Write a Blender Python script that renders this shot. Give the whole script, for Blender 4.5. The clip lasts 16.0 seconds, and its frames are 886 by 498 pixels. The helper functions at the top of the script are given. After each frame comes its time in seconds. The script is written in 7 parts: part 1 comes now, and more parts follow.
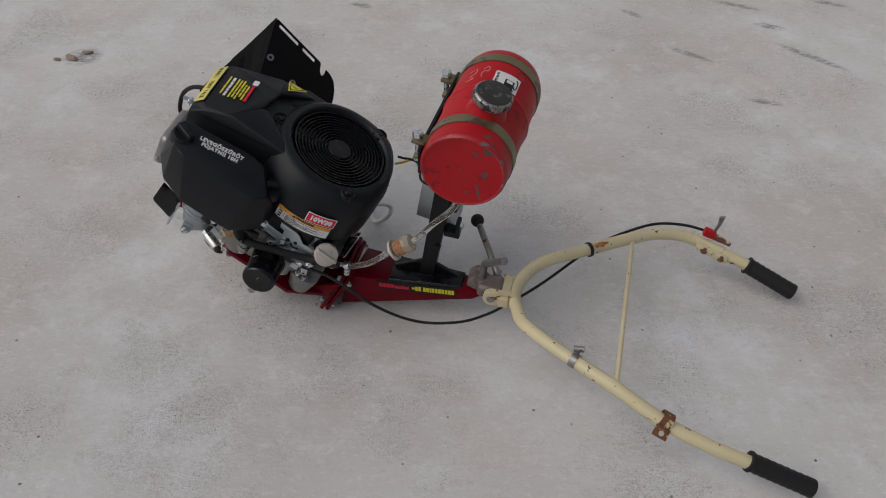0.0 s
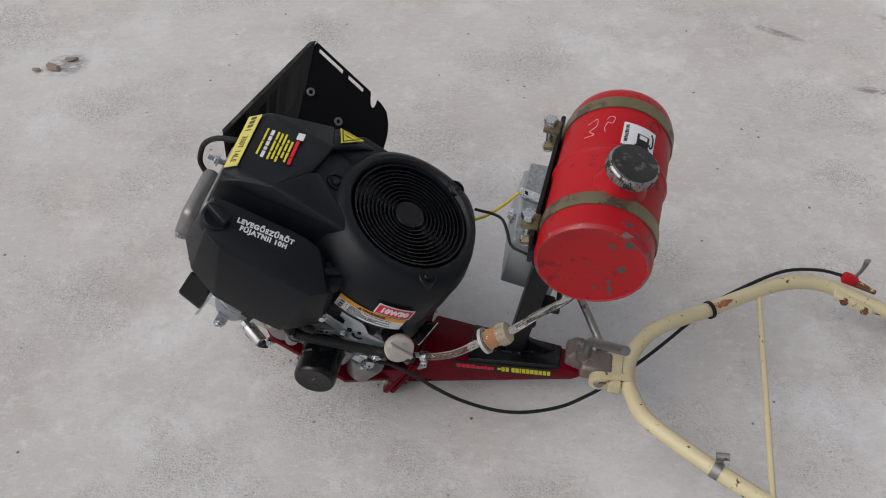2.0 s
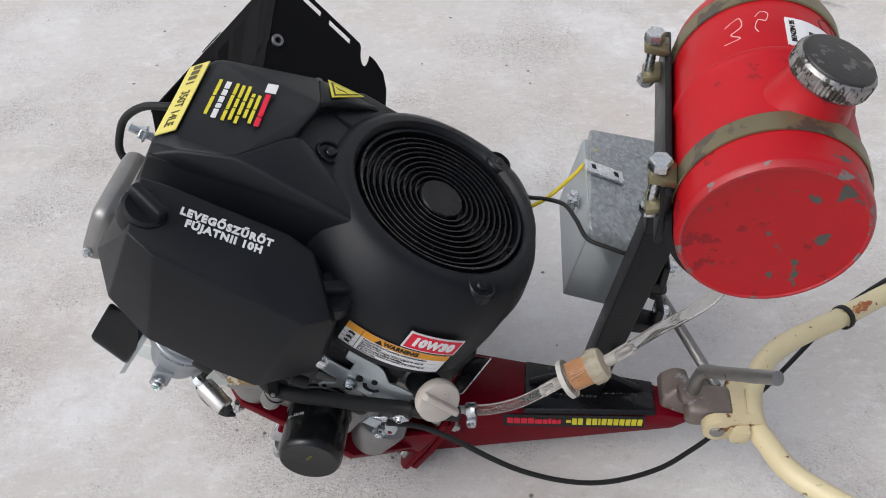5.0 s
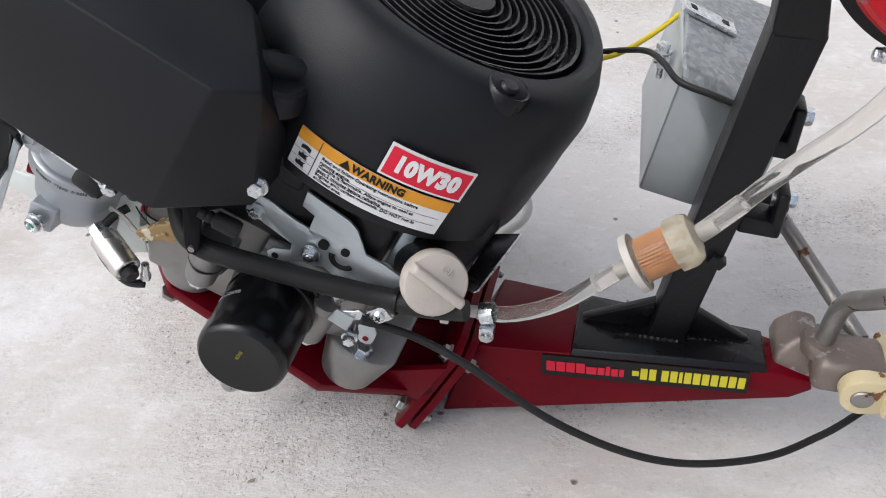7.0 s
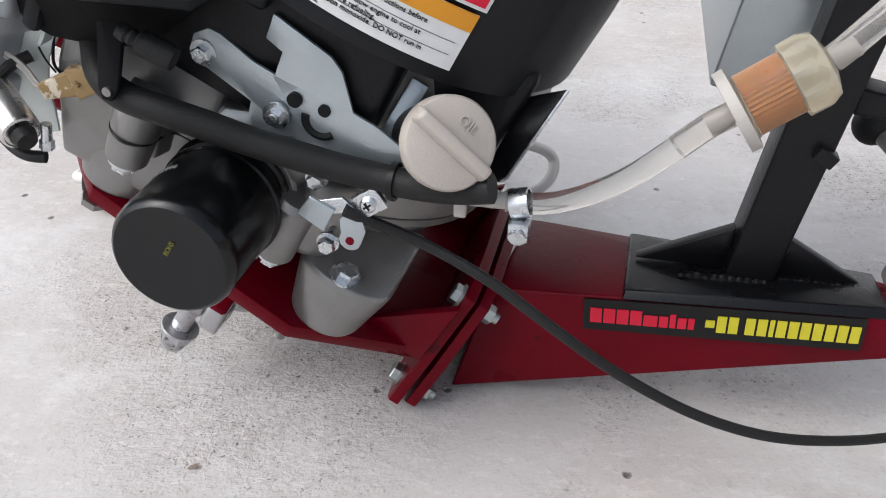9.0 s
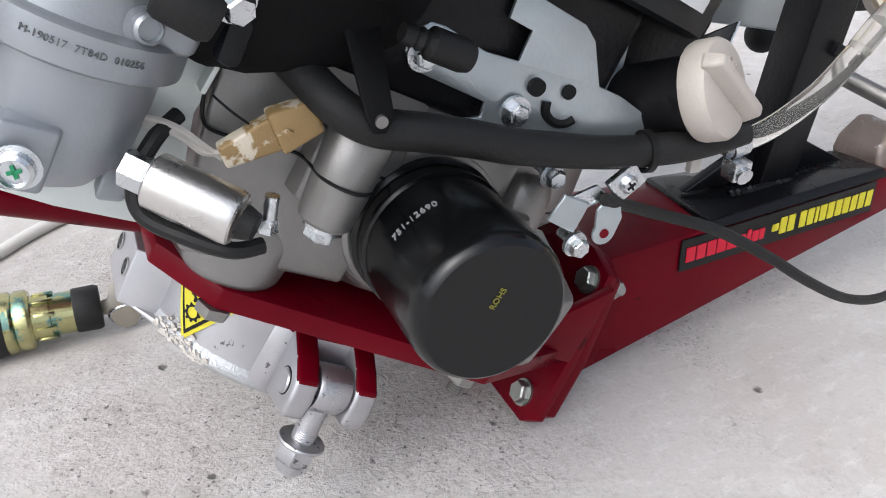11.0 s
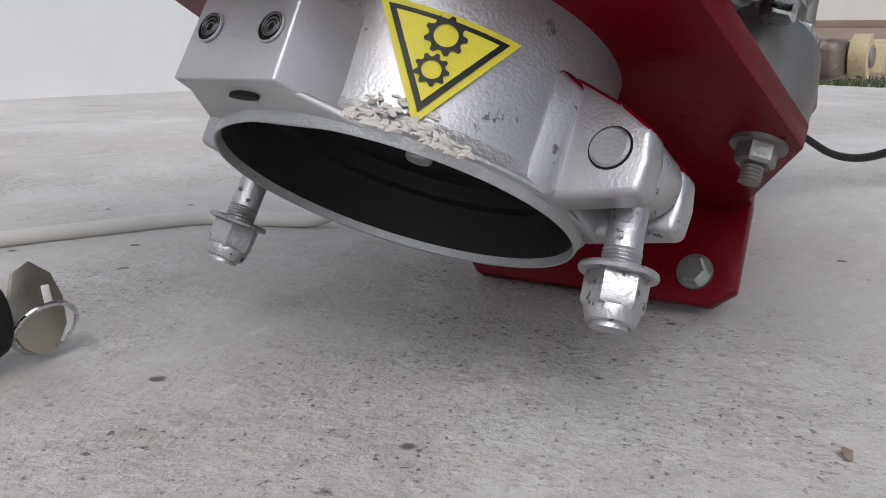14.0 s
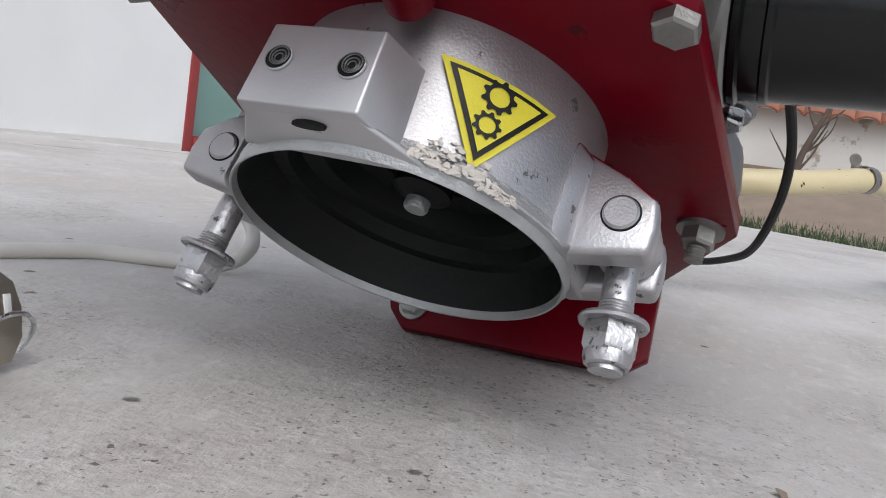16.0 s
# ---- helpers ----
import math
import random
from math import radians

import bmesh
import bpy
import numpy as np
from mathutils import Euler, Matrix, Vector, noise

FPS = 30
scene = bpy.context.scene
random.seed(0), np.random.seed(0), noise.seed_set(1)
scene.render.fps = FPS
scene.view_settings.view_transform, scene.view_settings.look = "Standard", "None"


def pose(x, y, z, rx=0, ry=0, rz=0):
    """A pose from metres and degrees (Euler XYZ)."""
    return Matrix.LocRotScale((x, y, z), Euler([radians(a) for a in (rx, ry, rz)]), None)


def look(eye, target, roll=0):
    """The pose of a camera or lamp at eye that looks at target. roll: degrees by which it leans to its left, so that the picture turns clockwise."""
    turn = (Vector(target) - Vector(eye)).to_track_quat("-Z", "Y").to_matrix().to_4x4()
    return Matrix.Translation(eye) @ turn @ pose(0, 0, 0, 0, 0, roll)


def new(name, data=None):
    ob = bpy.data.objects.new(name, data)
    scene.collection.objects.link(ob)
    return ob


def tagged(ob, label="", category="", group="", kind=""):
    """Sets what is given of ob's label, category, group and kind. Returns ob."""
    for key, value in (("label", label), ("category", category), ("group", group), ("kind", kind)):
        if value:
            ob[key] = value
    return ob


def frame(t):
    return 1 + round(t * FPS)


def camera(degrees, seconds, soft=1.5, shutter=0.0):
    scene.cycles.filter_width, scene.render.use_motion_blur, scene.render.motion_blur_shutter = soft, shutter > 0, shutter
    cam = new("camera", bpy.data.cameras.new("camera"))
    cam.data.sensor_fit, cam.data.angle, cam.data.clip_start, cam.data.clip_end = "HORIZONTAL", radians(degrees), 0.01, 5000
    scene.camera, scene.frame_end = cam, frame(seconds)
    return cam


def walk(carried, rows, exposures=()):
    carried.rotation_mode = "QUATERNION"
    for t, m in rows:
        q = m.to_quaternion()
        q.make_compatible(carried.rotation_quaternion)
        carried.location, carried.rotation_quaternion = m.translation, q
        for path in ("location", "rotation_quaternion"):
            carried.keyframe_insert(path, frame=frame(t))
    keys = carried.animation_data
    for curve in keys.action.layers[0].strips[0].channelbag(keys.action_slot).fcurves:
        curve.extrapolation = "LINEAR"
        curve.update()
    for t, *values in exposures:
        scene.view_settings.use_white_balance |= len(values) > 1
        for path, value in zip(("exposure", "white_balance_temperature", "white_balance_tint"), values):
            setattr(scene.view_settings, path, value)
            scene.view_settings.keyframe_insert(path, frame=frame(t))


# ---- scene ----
cam = camera(55.2, 16.0, soft=1.0)
PATH = [
    (0, (0.019, 0.132, 1.315), (0.016, 1.546, -0.1), 1.2),
    (0.5, (-0.009, 0.239, 1.305), (-0.004, 1.623, -0.139), 1.4),
    (1, (-0.032, 0.369, 1.281), (-0.03, 1.717, -0.197), 0.8),
    (1.5, (-0.069, 0.44, 1.267), (-0.071, 1.764, -0.233), 0.8),
    (2, (-0.141, 0.516, 1.244), (-0.12, 1.815, -0.277), -0.4),
    (2.5, (-0.197, 0.602, 1.212), (-0.104, 1.912, -0.298), -0.9),
    (3, (-0.232, 0.669, 1.163), (-0.066, 1.96, -0.356), -0.6),
    (3.2, (-0.233, 0.692, 1.144), (-0.057, 1.986, -0.371), -1.0),
    (5.3, (-0.247, 0.743, 0.85), (-0.079, 2.156, -0.555), 0.5),
    (5.5, (-0.248, 0.745, 0.816), (-0.075, 2.173, -0.573), 0.9),
    (6, (-0.231, 0.761, 0.733), (-0.105, 2.235, -0.613), 0.3),
    (6.5, (-0.208, 0.777, 0.648), (-0.152, 2.29, -0.66), -0.2),
    (7, (-0.182, 0.805, 0.58), (-0.207, 2.343, -0.698), -0.5),
    (7.5, (-0.154, 0.831, 0.517), (-0.22, 2.389, -0.736), 0.3),
    (8, (-0.142, 0.847, 0.472), (-0.255, 2.425, -0.752), 0.3),
    (8.5, (-0.149, 0.851, 0.434), (-0.305, 2.502, -0.684), -0.7),
    (8.7, (-0.16, 0.854, 0.415), (-0.287, 2.511, -0.698), -0.2),
    (10.8, (-0.471, 0.974, 0.354), (0.454, 2.389, -0.715), 0.6),
    (11, (-0.479, 0.989, 0.35), (0.492, 2.389, -0.696), 0.7),
    (11.5, (-0.492, 1.025, 0.342), (0.558, 2.4, -0.663), -0.0),
    (12, (-0.531, 1.065, 0.287), (0.635, 2.369, -0.683), 0.4),
    (12.5, (-0.552, 1.119, 0.214), (0.799, 2.309, -0.656), 0.2),
    (13, (-0.56, 1.158, 0.172), (0.982, 2.197, -0.564), 0.3),
    (13.5, (-0.589, 1.199, 0.149), (1.08, 2.126, -0.448), -0.1),
    (14, (-0.605, 1.223, 0.12), (1.162, 2.029, -0.355), 0.4),
    (14.5, (-0.609, 1.237, 0.1), (1.242, 1.924, -0.223), 1.1),
    (15, (-0.622, 1.257, 0.103), (1.268, 1.85, -0.173), 3.3),
    (15.5, (-0.637, 1.272, 0.11), (1.283, 1.749, -0.184), 6.0),
    (16, (-0.651, 1.283, 0.105), (1.299, 1.655, -0.139), 8.4),
]
EXPOSURES = [(0, -0.62, 6300, 9), (1.5, -0.36, 6300, 9), (3, -0.17, 6300, 9), (5.5, 0.34, 6150, 9), (7, 0.54, 6200, 9), (8.5, 0.54, 6150, 9), (11, 0.66, 6080, 9), (12, 0.74, 6050, 9), (13.5, -0.02, 6120, 9), (16, 0.14, 6100, 9)]
walk(cam, [(t, look(eye, target, roll)) for t, eye, target, roll in PATH], EXPOSURES)

# ---- world, sun, light ----
world = bpy.data.worlds.new("overcast_world")
scene.world = world
world.use_nodes = True
wn, wl = world.node_tree.nodes, world.node_tree.links
wn.clear()
sky = wn.new("ShaderNodeTexSky")
sky.sky_type, sky.sun_disc = "NISHITA", False
SUN_ELEV, SUN_ROT = radians(52), radians(250)
sky.sun_elevation, sky.sun_rotation = SUN_ELEV, SUN_ROT
sky.air_density, sky.dust_density, sky.ozone_density = 1.0, 6.0, 1.0
desat = wn.new("ShaderNodeHueSaturation")
desat.inputs["Saturation"].default_value = 0.45
wbg = wn.new("ShaderNodeBackground")
wbg.inputs["Strength"].default_value = 0.150
wout = wn.new("ShaderNodeOutputWorld")
wl.new(sky.outputs[0], desat.inputs["Color"])
wl.new(desat.outputs[0], wbg.inputs["Color"])
wl.new(wbg.outputs[0], wout.inputs["Surface"])
sun_data = bpy.data.lights.new("sun", "SUN")
sun_data.energy, sun_data.angle, sun_data.color = 0.40, radians(70), (1.0, 0.98, 0.96)
sun = new("sun", sun_data)
sun.matrix_world = look((0, 0, 5), Vector((0, 0, 5)) - Vector((math.sin(SUN_ROT) * math.cos(SUN_ELEV), math.cos(SUN_ROT) * math.cos(SUN_ELEV), math.sin(SUN_ELEV))))


# ---- materials ----
def surf(name, base, rough=0.5, metal=0.0, var=0.12, vscale=40.0, bump=0.15, bscale=400.0, spots=None, coat=0.0, spec=0.5):
    """A surface: colour that varies at two sizes, fine relief, uneven gloss and, where given, spots (colour, amount, size, roughness)."""
    m = bpy.data.materials.new(name)
    m.use_nodes = True
    nt = m.node_tree
    nodes, links = nt.nodes, nt.links
    b = nodes["Principled BSDF"]
    tc = nodes.new("ShaderNodeTexCoord")
    big, fine = nodes.new("ShaderNodeTexNoise"), nodes.new("ShaderNodeTexNoise")
    big.inputs["Scale"].default_value, big.inputs["Detail"].default_value = vscale, 5
    fine.inputs["Scale"].default_value, fine.inputs["Detail"].default_value = bscale, 3
    for n in (big, fine):
        links.new(tc.outputs["Object"], n.inputs["Vector"])
    mix = nodes.new("ShaderNodeMix")
    mix.data_type = "RGBA"
    mix.inputs["A"].default_value = (*[c * (1 - var) for c in base], 1)
    mix.inputs["B"].default_value = (*[min(1, c * (1 + var)) for c in base], 1)
    links.new(big.outputs["Fac"], mix.inputs["Factor"])
    colour = mix.outputs["Result"]
    rr = nodes.new("ShaderNodeMapRange")
    rr.inputs["To Min"].default_value, rr.inputs["To Max"].default_value = max(0.02, rough - 0.1), min(1, rough + 0.1)
    links.new(big.outputs["Fac"], rr.inputs["Value"])
    rsock = rr.outputs["Result"]
    if spots:
        scol, amount, ssize, srough = spots
        sp = nodes.new("ShaderNodeTexNoise")
        sp.inputs["Scale"].default_value, sp.inputs["Detail"].default_value, sp.inputs["Roughness"].default_value = ssize, 6, 0.65
        links.new(tc.outputs["Object"], sp.inputs["Vector"])
        ramp = nodes.new("ShaderNodeMapRange")
        ramp.inputs["From Min"].default_value, ramp.inputs["From Max"].default_value = amount, amount + 0.03
        links.new(sp.outputs["Fac"], ramp.inputs["Value"])
        m2 = nodes.new("ShaderNodeMix")
        m2.data_type = "RGBA"
        m2.inputs["B"].default_value = (*scol, 1)
        links.new(colour, m2.inputs["A"])
        links.new(ramp.outputs["Result"], m2.inputs["Factor"])
        colour = m2.outputs["Result"]
        m3 = nodes.new("ShaderNodeMix")
        m3.inputs["B"].default_value = srough
        links.new(rsock, m3.inputs["A"])
        links.new(ramp.outputs["Result"], m3.inputs["Factor"])
        rsock = m3.outputs["Result"]
    links.new(colour, b.inputs["Base Color"])
    links.new(rsock, b.inputs["Roughness"])
    b.inputs["Metallic"].default_value = metal
    b.inputs["Coat Weight"].default_value = coat
    b.inputs["Coat Roughness"].default_value = 0.2
    b.inputs["Specular IOR Level"].default_value = spec
    if bump:
        bp = nodes.new("ShaderNodeBump")
        bp.inputs["Strength"].default_value, bp.inputs["Distance"].default_value = bump, 0.002
        links.new(fine.outputs["Fac"], bp.inputs["Height"])
        links.new(bp.outputs["Normal"], b.inputs["Normal"])
    return m


def plain(name, base, rough=0.5, metal=0.0):
    return surf(name, base, rough, metal, var=0.06, vscale=90, bump=0.05, bscale=900, spec=0.2)


BLACK_PLASTIC = surf("black_plastic", (0.0062, 0.0070, 0.0088), 0.43, var=0.30, vscale=18, bump=0.16, bscale=1500, spec=0.25)
BLACK_PAINT = surf("black_paint", (0.005, 0.005, 0.006), 0.40, var=0.3, vscale=60, bump=0.2, bscale=300, spec=0.25)
BLACK_GLOSS = surf("black_gloss", (0.004, 0.004, 0.005), 0.28, var=0.2, vscale=40, bump=0.06, bscale=700, spec=0.26)
# rough black with little gloss, for the heat shield, air box and hose bracket
DULL_BLACK = surf("dull_black_paint", (0.0045, 0.0045, 0.005), 0.66, var=0.4, vscale=50, bump=0.12, bscale=300, spec=0.12)
BLACK_WET = surf("glossy_black_casting", (0.004, 0.006, 0.007), 0.16, var=0.2, vscale=40, bump=0.10, bscale=120, spec=0.5)
FILTER_BLACK = surf("dented_black_can", (0.0035, 0.0038, 0.0042), 0.22, var=0.2, vscale=40, bump=0.30, bscale=38, spec=0.34)
RUBBER = surf("black_rubber", (0.010, 0.010, 0.010), 0.6, var=0.2, vscale=80, bump=0.15, bscale=700, spec=0.3)
RED_TANK = surf("red_tank_paint", (0.345, 0.0050, 0.0095), 0.36, var=0.22, vscale=10, bump=0.10, bscale=90, spots=((0.20, 0.006, 0.010), 0.60, 30.0, 0.5), coat=0.0, spec=0.26)
RED_RIDGE = surf("worn_red_ridge", (0.31, 0.005, 0.010), 0.42, var=0.2, vscale=20, bump=0.2, bscale=200, spots=((0.13, 0.125, 0.115), 0.57, 60.0, 0.5))


def add_chips(m, y0, y1):
    """Paint chipped down to grey primer, thickest about the tank's front rim (between y0 and y1 along the tank)."""
    nodes, links = m.node_tree.nodes, m.node_tree.links
    b = nodes["Principled BSDF"]
    tc, sep = nodes.new("ShaderNodeTexCoord"), nodes.new("ShaderNodeSeparateXYZ")
    links.new(tc.outputs["Object"], sep.inputs[0])
    near = nodes.new("ShaderNodeMapRange")
    near.inputs["From Min"].default_value, near.inputs["From Max"].default_value = y0, y1
    near.inputs["To Min"].default_value, near.inputs["To Max"].default_value = 0.086, 0.0
    links.new(sep.outputs["Y"], near.inputs["Value"])
    total = near.outputs["Result"]
    for scale, detail, weight in ((52.0, 5, 0.6), (17.0, 3, 0.4)):
        n, mul, add = nodes.new("ShaderNodeTexNoise"), nodes.new("ShaderNodeMath"), nodes.new("ShaderNodeMath")
        n.inputs["Scale"].default_value, n.inputs["Detail"].default_value = scale, detail
        links.new(tc.outputs["Object"], n.inputs["Vector"])
        mul.operation = "MULTIPLY"
        mul.inputs[1].default_value = weight
        links.new(n.outputs["Fac"], mul.inputs[0])
        links.new(mul.outputs[0], add.inputs[0])
        links.new(total, add.inputs[1])
        total = add.outputs[0]
    ramp, mix = nodes.new("ShaderNodeMapRange"), nodes.new("ShaderNodeMix")
    ramp.inputs["From Min"].default_value, ramp.inputs["From Max"].default_value = 0.672, 0.692
    links.new(total, ramp.inputs["Value"])
    mix.data_type = "RGBA"
    mix.inputs["B"].default_value = (0.060, 0.060, 0.052, 1)
    links.new(b.inputs["Base Color"].links[0].from_socket, mix.inputs["A"])
    links.new(ramp.outputs["Result"], mix.inputs["Factor"])
    links.new(mix.outputs["Result"], b.inputs["Base Color"])


add_chips(RED_TANK, -0.060, -0.016)
CHALK = surf("rubbed_chalk", (0.60, 0.42, 0.40), 0.8, var=0.4, vscale=200, bump=0.2, bscale=500)
CAP_STEEL = surf("dark_cap_steel", (0.055, 0.052, 0.050), 0.42, 0.75, var=0.35, vscale=45, bump=0.2, bscale=500, spots=((0.15, 0.14, 0.135), 0.56, 60.0, 0.4))
CAP_RIM = surf("worn_knurl_steel", (0.33, 0.32, 0.31), 0.40, 0.85, var=0.5, vscale=160, bump=0.3, bscale=600, spots=((0.07, 0.065, 0.06), 0.52, 90.0, 0.6))
RED_FRAME = surf("red_frame_paint", (0.108, 0.0005, 0.0062), 0.31, var=0.35, vscale=22, bump=0.10, bscale=140, spots=((0.05, 0.004, 0.006), 0.66, 34.0, 0.6), coat=0.0, spec=0.11)
YELLOW_TUBE = surf("cream_yellow_paint", (0.540, 0.465, 0.285), 0.42, var=0.14, vscale=16, bump=0.15, bscale=220, spots=((0.08, 0.036, 0.015), 0.635, 62.0, 0.9))
CREAM_RUSTY = surf("rust_stained_cream_paint", (0.520, 0.440, 0.270), 0.5, var=0.25, vscale=30, bump=0.25, bscale=220, spots=((0.17, 0.070, 0.028), 0.555, 42.0, 0.9))
RUST_RUN = surf("orange_rust_run", (0.30, 0.10, 0.035), 0.8, var=0.4, vscale=120, bump=0.3, bscale=500, spots=((0.42, 0.27, 0.13), 0.52, 120.0, 0.8))
RUST = surf("rusty_steel", (0.135, 0.054, 0.024), 0.8, 0.2, var=0.5, vscale=120, bump=0.5, bscale=500, spots=((0.55, 0.45, 0.22), 0.56, 90.0, 0.5))
ZINC = surf("zinc_plated_steel", (0.62, 0.64, 0.66), 0.28, 1.0, var=0.1, vscale=200, bump=0.08, bscale=900)
ZINC_DULL = surf("dull_zinc_bolt", (0.42, 0.44, 0.42), 0.36, 0.95, var=0.2, vscale=150, bump=0.12, bscale=700)
ZINC_PLATE = surf("zinc_plate", (0.42, 0.46, 0.48), 0.34, 0.75, var=0.12, vscale=60, bump=0.1, bscale=500)
GALV = surf("galvanised_sheet", (0.36, 0.38, 0.39), 0.54, 0.7, var=0.15, vscale=65, bump=0.1, bscale=200)


def add_spangle(m):
    """Zinc crystals, as flakes of lighter and darker grey."""
    nodes, links = m.node_tree.nodes, m.node_tree.links
    tc, vor, rng, mix = nodes.new("ShaderNodeTexCoord"), nodes.new("ShaderNodeTexVoronoi"), nodes.new("ShaderNodeMapRange"), nodes.new("ShaderNodeMix")
    vor.inputs["Scale"].default_value = 230
    links.new(tc.outputs["Object"], vor.inputs["Vector"])
    rng.inputs["To Min"].default_value, rng.inputs["To Max"].default_value = 0.50, 1.10
    links.new(vor.outputs["Color"], rng.inputs["Value"])
    mix.data_type, mix.blend_type = "RGBA", "MULTIPLY"
    mix.inputs["Factor"].default_value = 0.8
    b = nodes["Principled BSDF"]
    links.new(b.inputs["Base Color"].links[0].from_socket, mix.inputs["A"])
    links.new(rng.outputs["Result"], mix.inputs["B"])
    links.new(mix.outputs["Result"], b.inputs["Base Color"])


add_spangle(GALV)
CAST_ALU = surf("cast_aluminium", (0.25, 0.243, 0.237), 0.42, 0.75, var=0.20, vscale=70, bump=0.10, bscale=900)
CARB_ALU = surf("carburettor_aluminium", (0.31, 0.33, 0.355), 0.42, 0.6, var=0.12, vscale=60, bump=0.06, bscale=700)
SILVER_PAINT = surf("silver_paint_cast", (0.43, 0.425, 0.44), 0.38, 0.86, var=0.16, vscale=60, bump=0.11, bscale=900, spots=((0.16, 0.155, 0.155), 0.64, 90.0, 0.7))
SILVER_BARE = surf("bare_cast_edge", (0.42, 0.43, 0.44), 0.45, 0.7, var=0.2, vscale=120, bump=0.3, bscale=700)
STEEL_RUSTY = surf("rust_stained_steel", (0.185, 0.150, 0.132), 0.48, 0.55, var=0.45, vscale=28, bump=0.3, bscale=260, spots=((0.30, 0.29, 0.28), 0.60, 60.0, 0.4))
STEEL_RAW = surf("raw_steel", (0.26, 0.25, 0.24), 0.45, 0.85, var=0.25, vscale=70, bump=0.2, bscale=500, spots=((0.16, 0.08, 0.045), 0.62, 60.0, 0.8))
BRASS_STRAP = surf("tarnished_brass_strap", (0.190, 0.165, 0.095), 0.40, 0.7, var=0.25, vscale=30, bump=0.12, bscale=500, spots=((0.11, 0.095, 0.075), 0.56, 18.0, 0.5))
SHAFT_DARK = surf("dark_inside", (0.006, 0.0065, 0.0065), 0.55, var=0.3, vscale=60, bump=0.2, bscale=300, spec=0.2)
CREAM_PLASTIC = surf("off_white_plastic", (0.400, 0.376, 0.344), 0.5, var=0.08, vscale=60, bump=0.15, bscale=900)
WHITE_CABLE = surf("white_cable_sheath", (0.576, 0.560, 0.528), 0.5, var=0.06, vscale=60, bump=0.05, bscale=600)
YELLOW_WIRE = plain("yellow_wire", (0.520, 0.400, 0.024), 0.45)
YELLOW_STICKER = plain("yellow_sticker", (0.576, 0.512, 0.040), 0.4)
WHITE_STICKER = plain("white_sticker", (0.624, 0.624, 0.624), 0.4)
RED_STICKER = plain("red_sticker", (0.55, 0.015, 0.04), 0.4)
ORANGE_STICKER = plain("orange_sticker", (0.600, 0.264, 0.024), 0.4)
BLACK_STICKER = plain("black_sticker", (0.010, 0.010, 0.010), 0.35)
PALE_YELLOW = plain("pale_yellow_sticker", (0.60, 0.52, 0.13), 0.4)
STRIP_INK = plain("faded_black_print", (0.085, 0.075, 0.030), 0.5)
INK_YELLOW = plain("yellow_print", (0.560, 0.496, 0.032), 0.45)
FILTER_PAPER = surf("orange_filter_paper", (0.50, 0.22, 0.06), 0.7, var=0.2, vscale=90, bump=0.2, bscale=400)
CONNECTOR = surf("yellowed_plastic", (0.56, 0.50, 0.40), 0.4, var=0.2, vscale=70, bump=0.15, bscale=500, spots=((0.26, 0.17, 0.07), 0.50, 38.0, 0.55))
IRIDESCENT = surf("yellow_zinc", (0.42, 0.40, 0.20), 0.22, 1.0, var=0.45, vscale=70, bump=0.05, bscale=500, spots=((0.20, 0.32, 0.26), 0.55, 60.0, 0.22))
SEALANT = surf("white_sealant", (0.496, 0.464, 0.424), 0.55, var=0.12, vscale=120, bump=0.4, bscale=300)
SILVER_WORN = surf("scuffed_silver_paint", (0.43, 0.425, 0.44), 0.36, 0.88, var=0.25, vscale=90, bump=0.22, bscale=500, spots=((0.14, 0.137, 0.133), 0.60, 190.0, 0.7))
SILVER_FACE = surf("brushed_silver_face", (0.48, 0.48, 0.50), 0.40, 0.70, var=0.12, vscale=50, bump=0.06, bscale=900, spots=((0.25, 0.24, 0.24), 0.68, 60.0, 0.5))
SHAFT_WORN = surf("worn_thread", (0.10, 0.10, 0.10), 0.4, 0.6, var=0.3, vscale=200, bump=0.2, bscale=900)
# near-black, uneven in tone, for the housing's inside and hub
BELL_DARK = surf("dark_gear_bell", (0.008, 0.009, 0.009), 0.45, 0.1, var=0.45, vscale=60, bump=0.15, bscale=200, spec=0.2)
CAST_MARK = plain("cast_mark", (0.11, 0.115, 0.12), 0.5)
PRINT_GREY = plain("grey_print", (0.25, 0.25, 0.25), 0.5)
FADED_INK = plain("faded_yellow_print", (0.16, 0.15, 0.03), 0.5)
GREEN_MARK = plain("green_mark", (0.03, 0.22, 0.10), 0.4)
BRUSHED_NICKEL = surf("brushed_nickel", (0.60, 0.58, 0.56), 0.28, 0.95, var=0.1, vscale=80, bump=0.06, bscale=900)
PALE_ZINC = surf("pale_zinc_sheet", (0.58, 0.62, 0.60), 0.45, 0.35, var=0.08, vscale=40, bump=0.06, bscale=400)
CAP_PLASTIC = surf("beige_plastic", (0.416, 0.376, 0.336), 0.5, var=0.12, vscale=50, bump=0.2, bscale=700)
KEY_METAL = surf("nickel_key", (0.42, 0.39, 0.33), 0.35, 0.9, var=0.1, vscale=120, bump=0.08, bscale=900)


def clear_plastic(name, colour, rough=0.12, weight=0.85, ior=1.2):
    m = bpy.data.materials.new(name)
    m.use_nodes = True
    b = m.node_tree.nodes["Principled BSDF"]
    b.inputs["Base Color"].default_value = (*colour, 1)
    b.inputs["Roughness"].default_value = rough
    b.inputs["Transmission Weight"].default_value = weight
    b.inputs["IOR"].default_value = ior
    return m


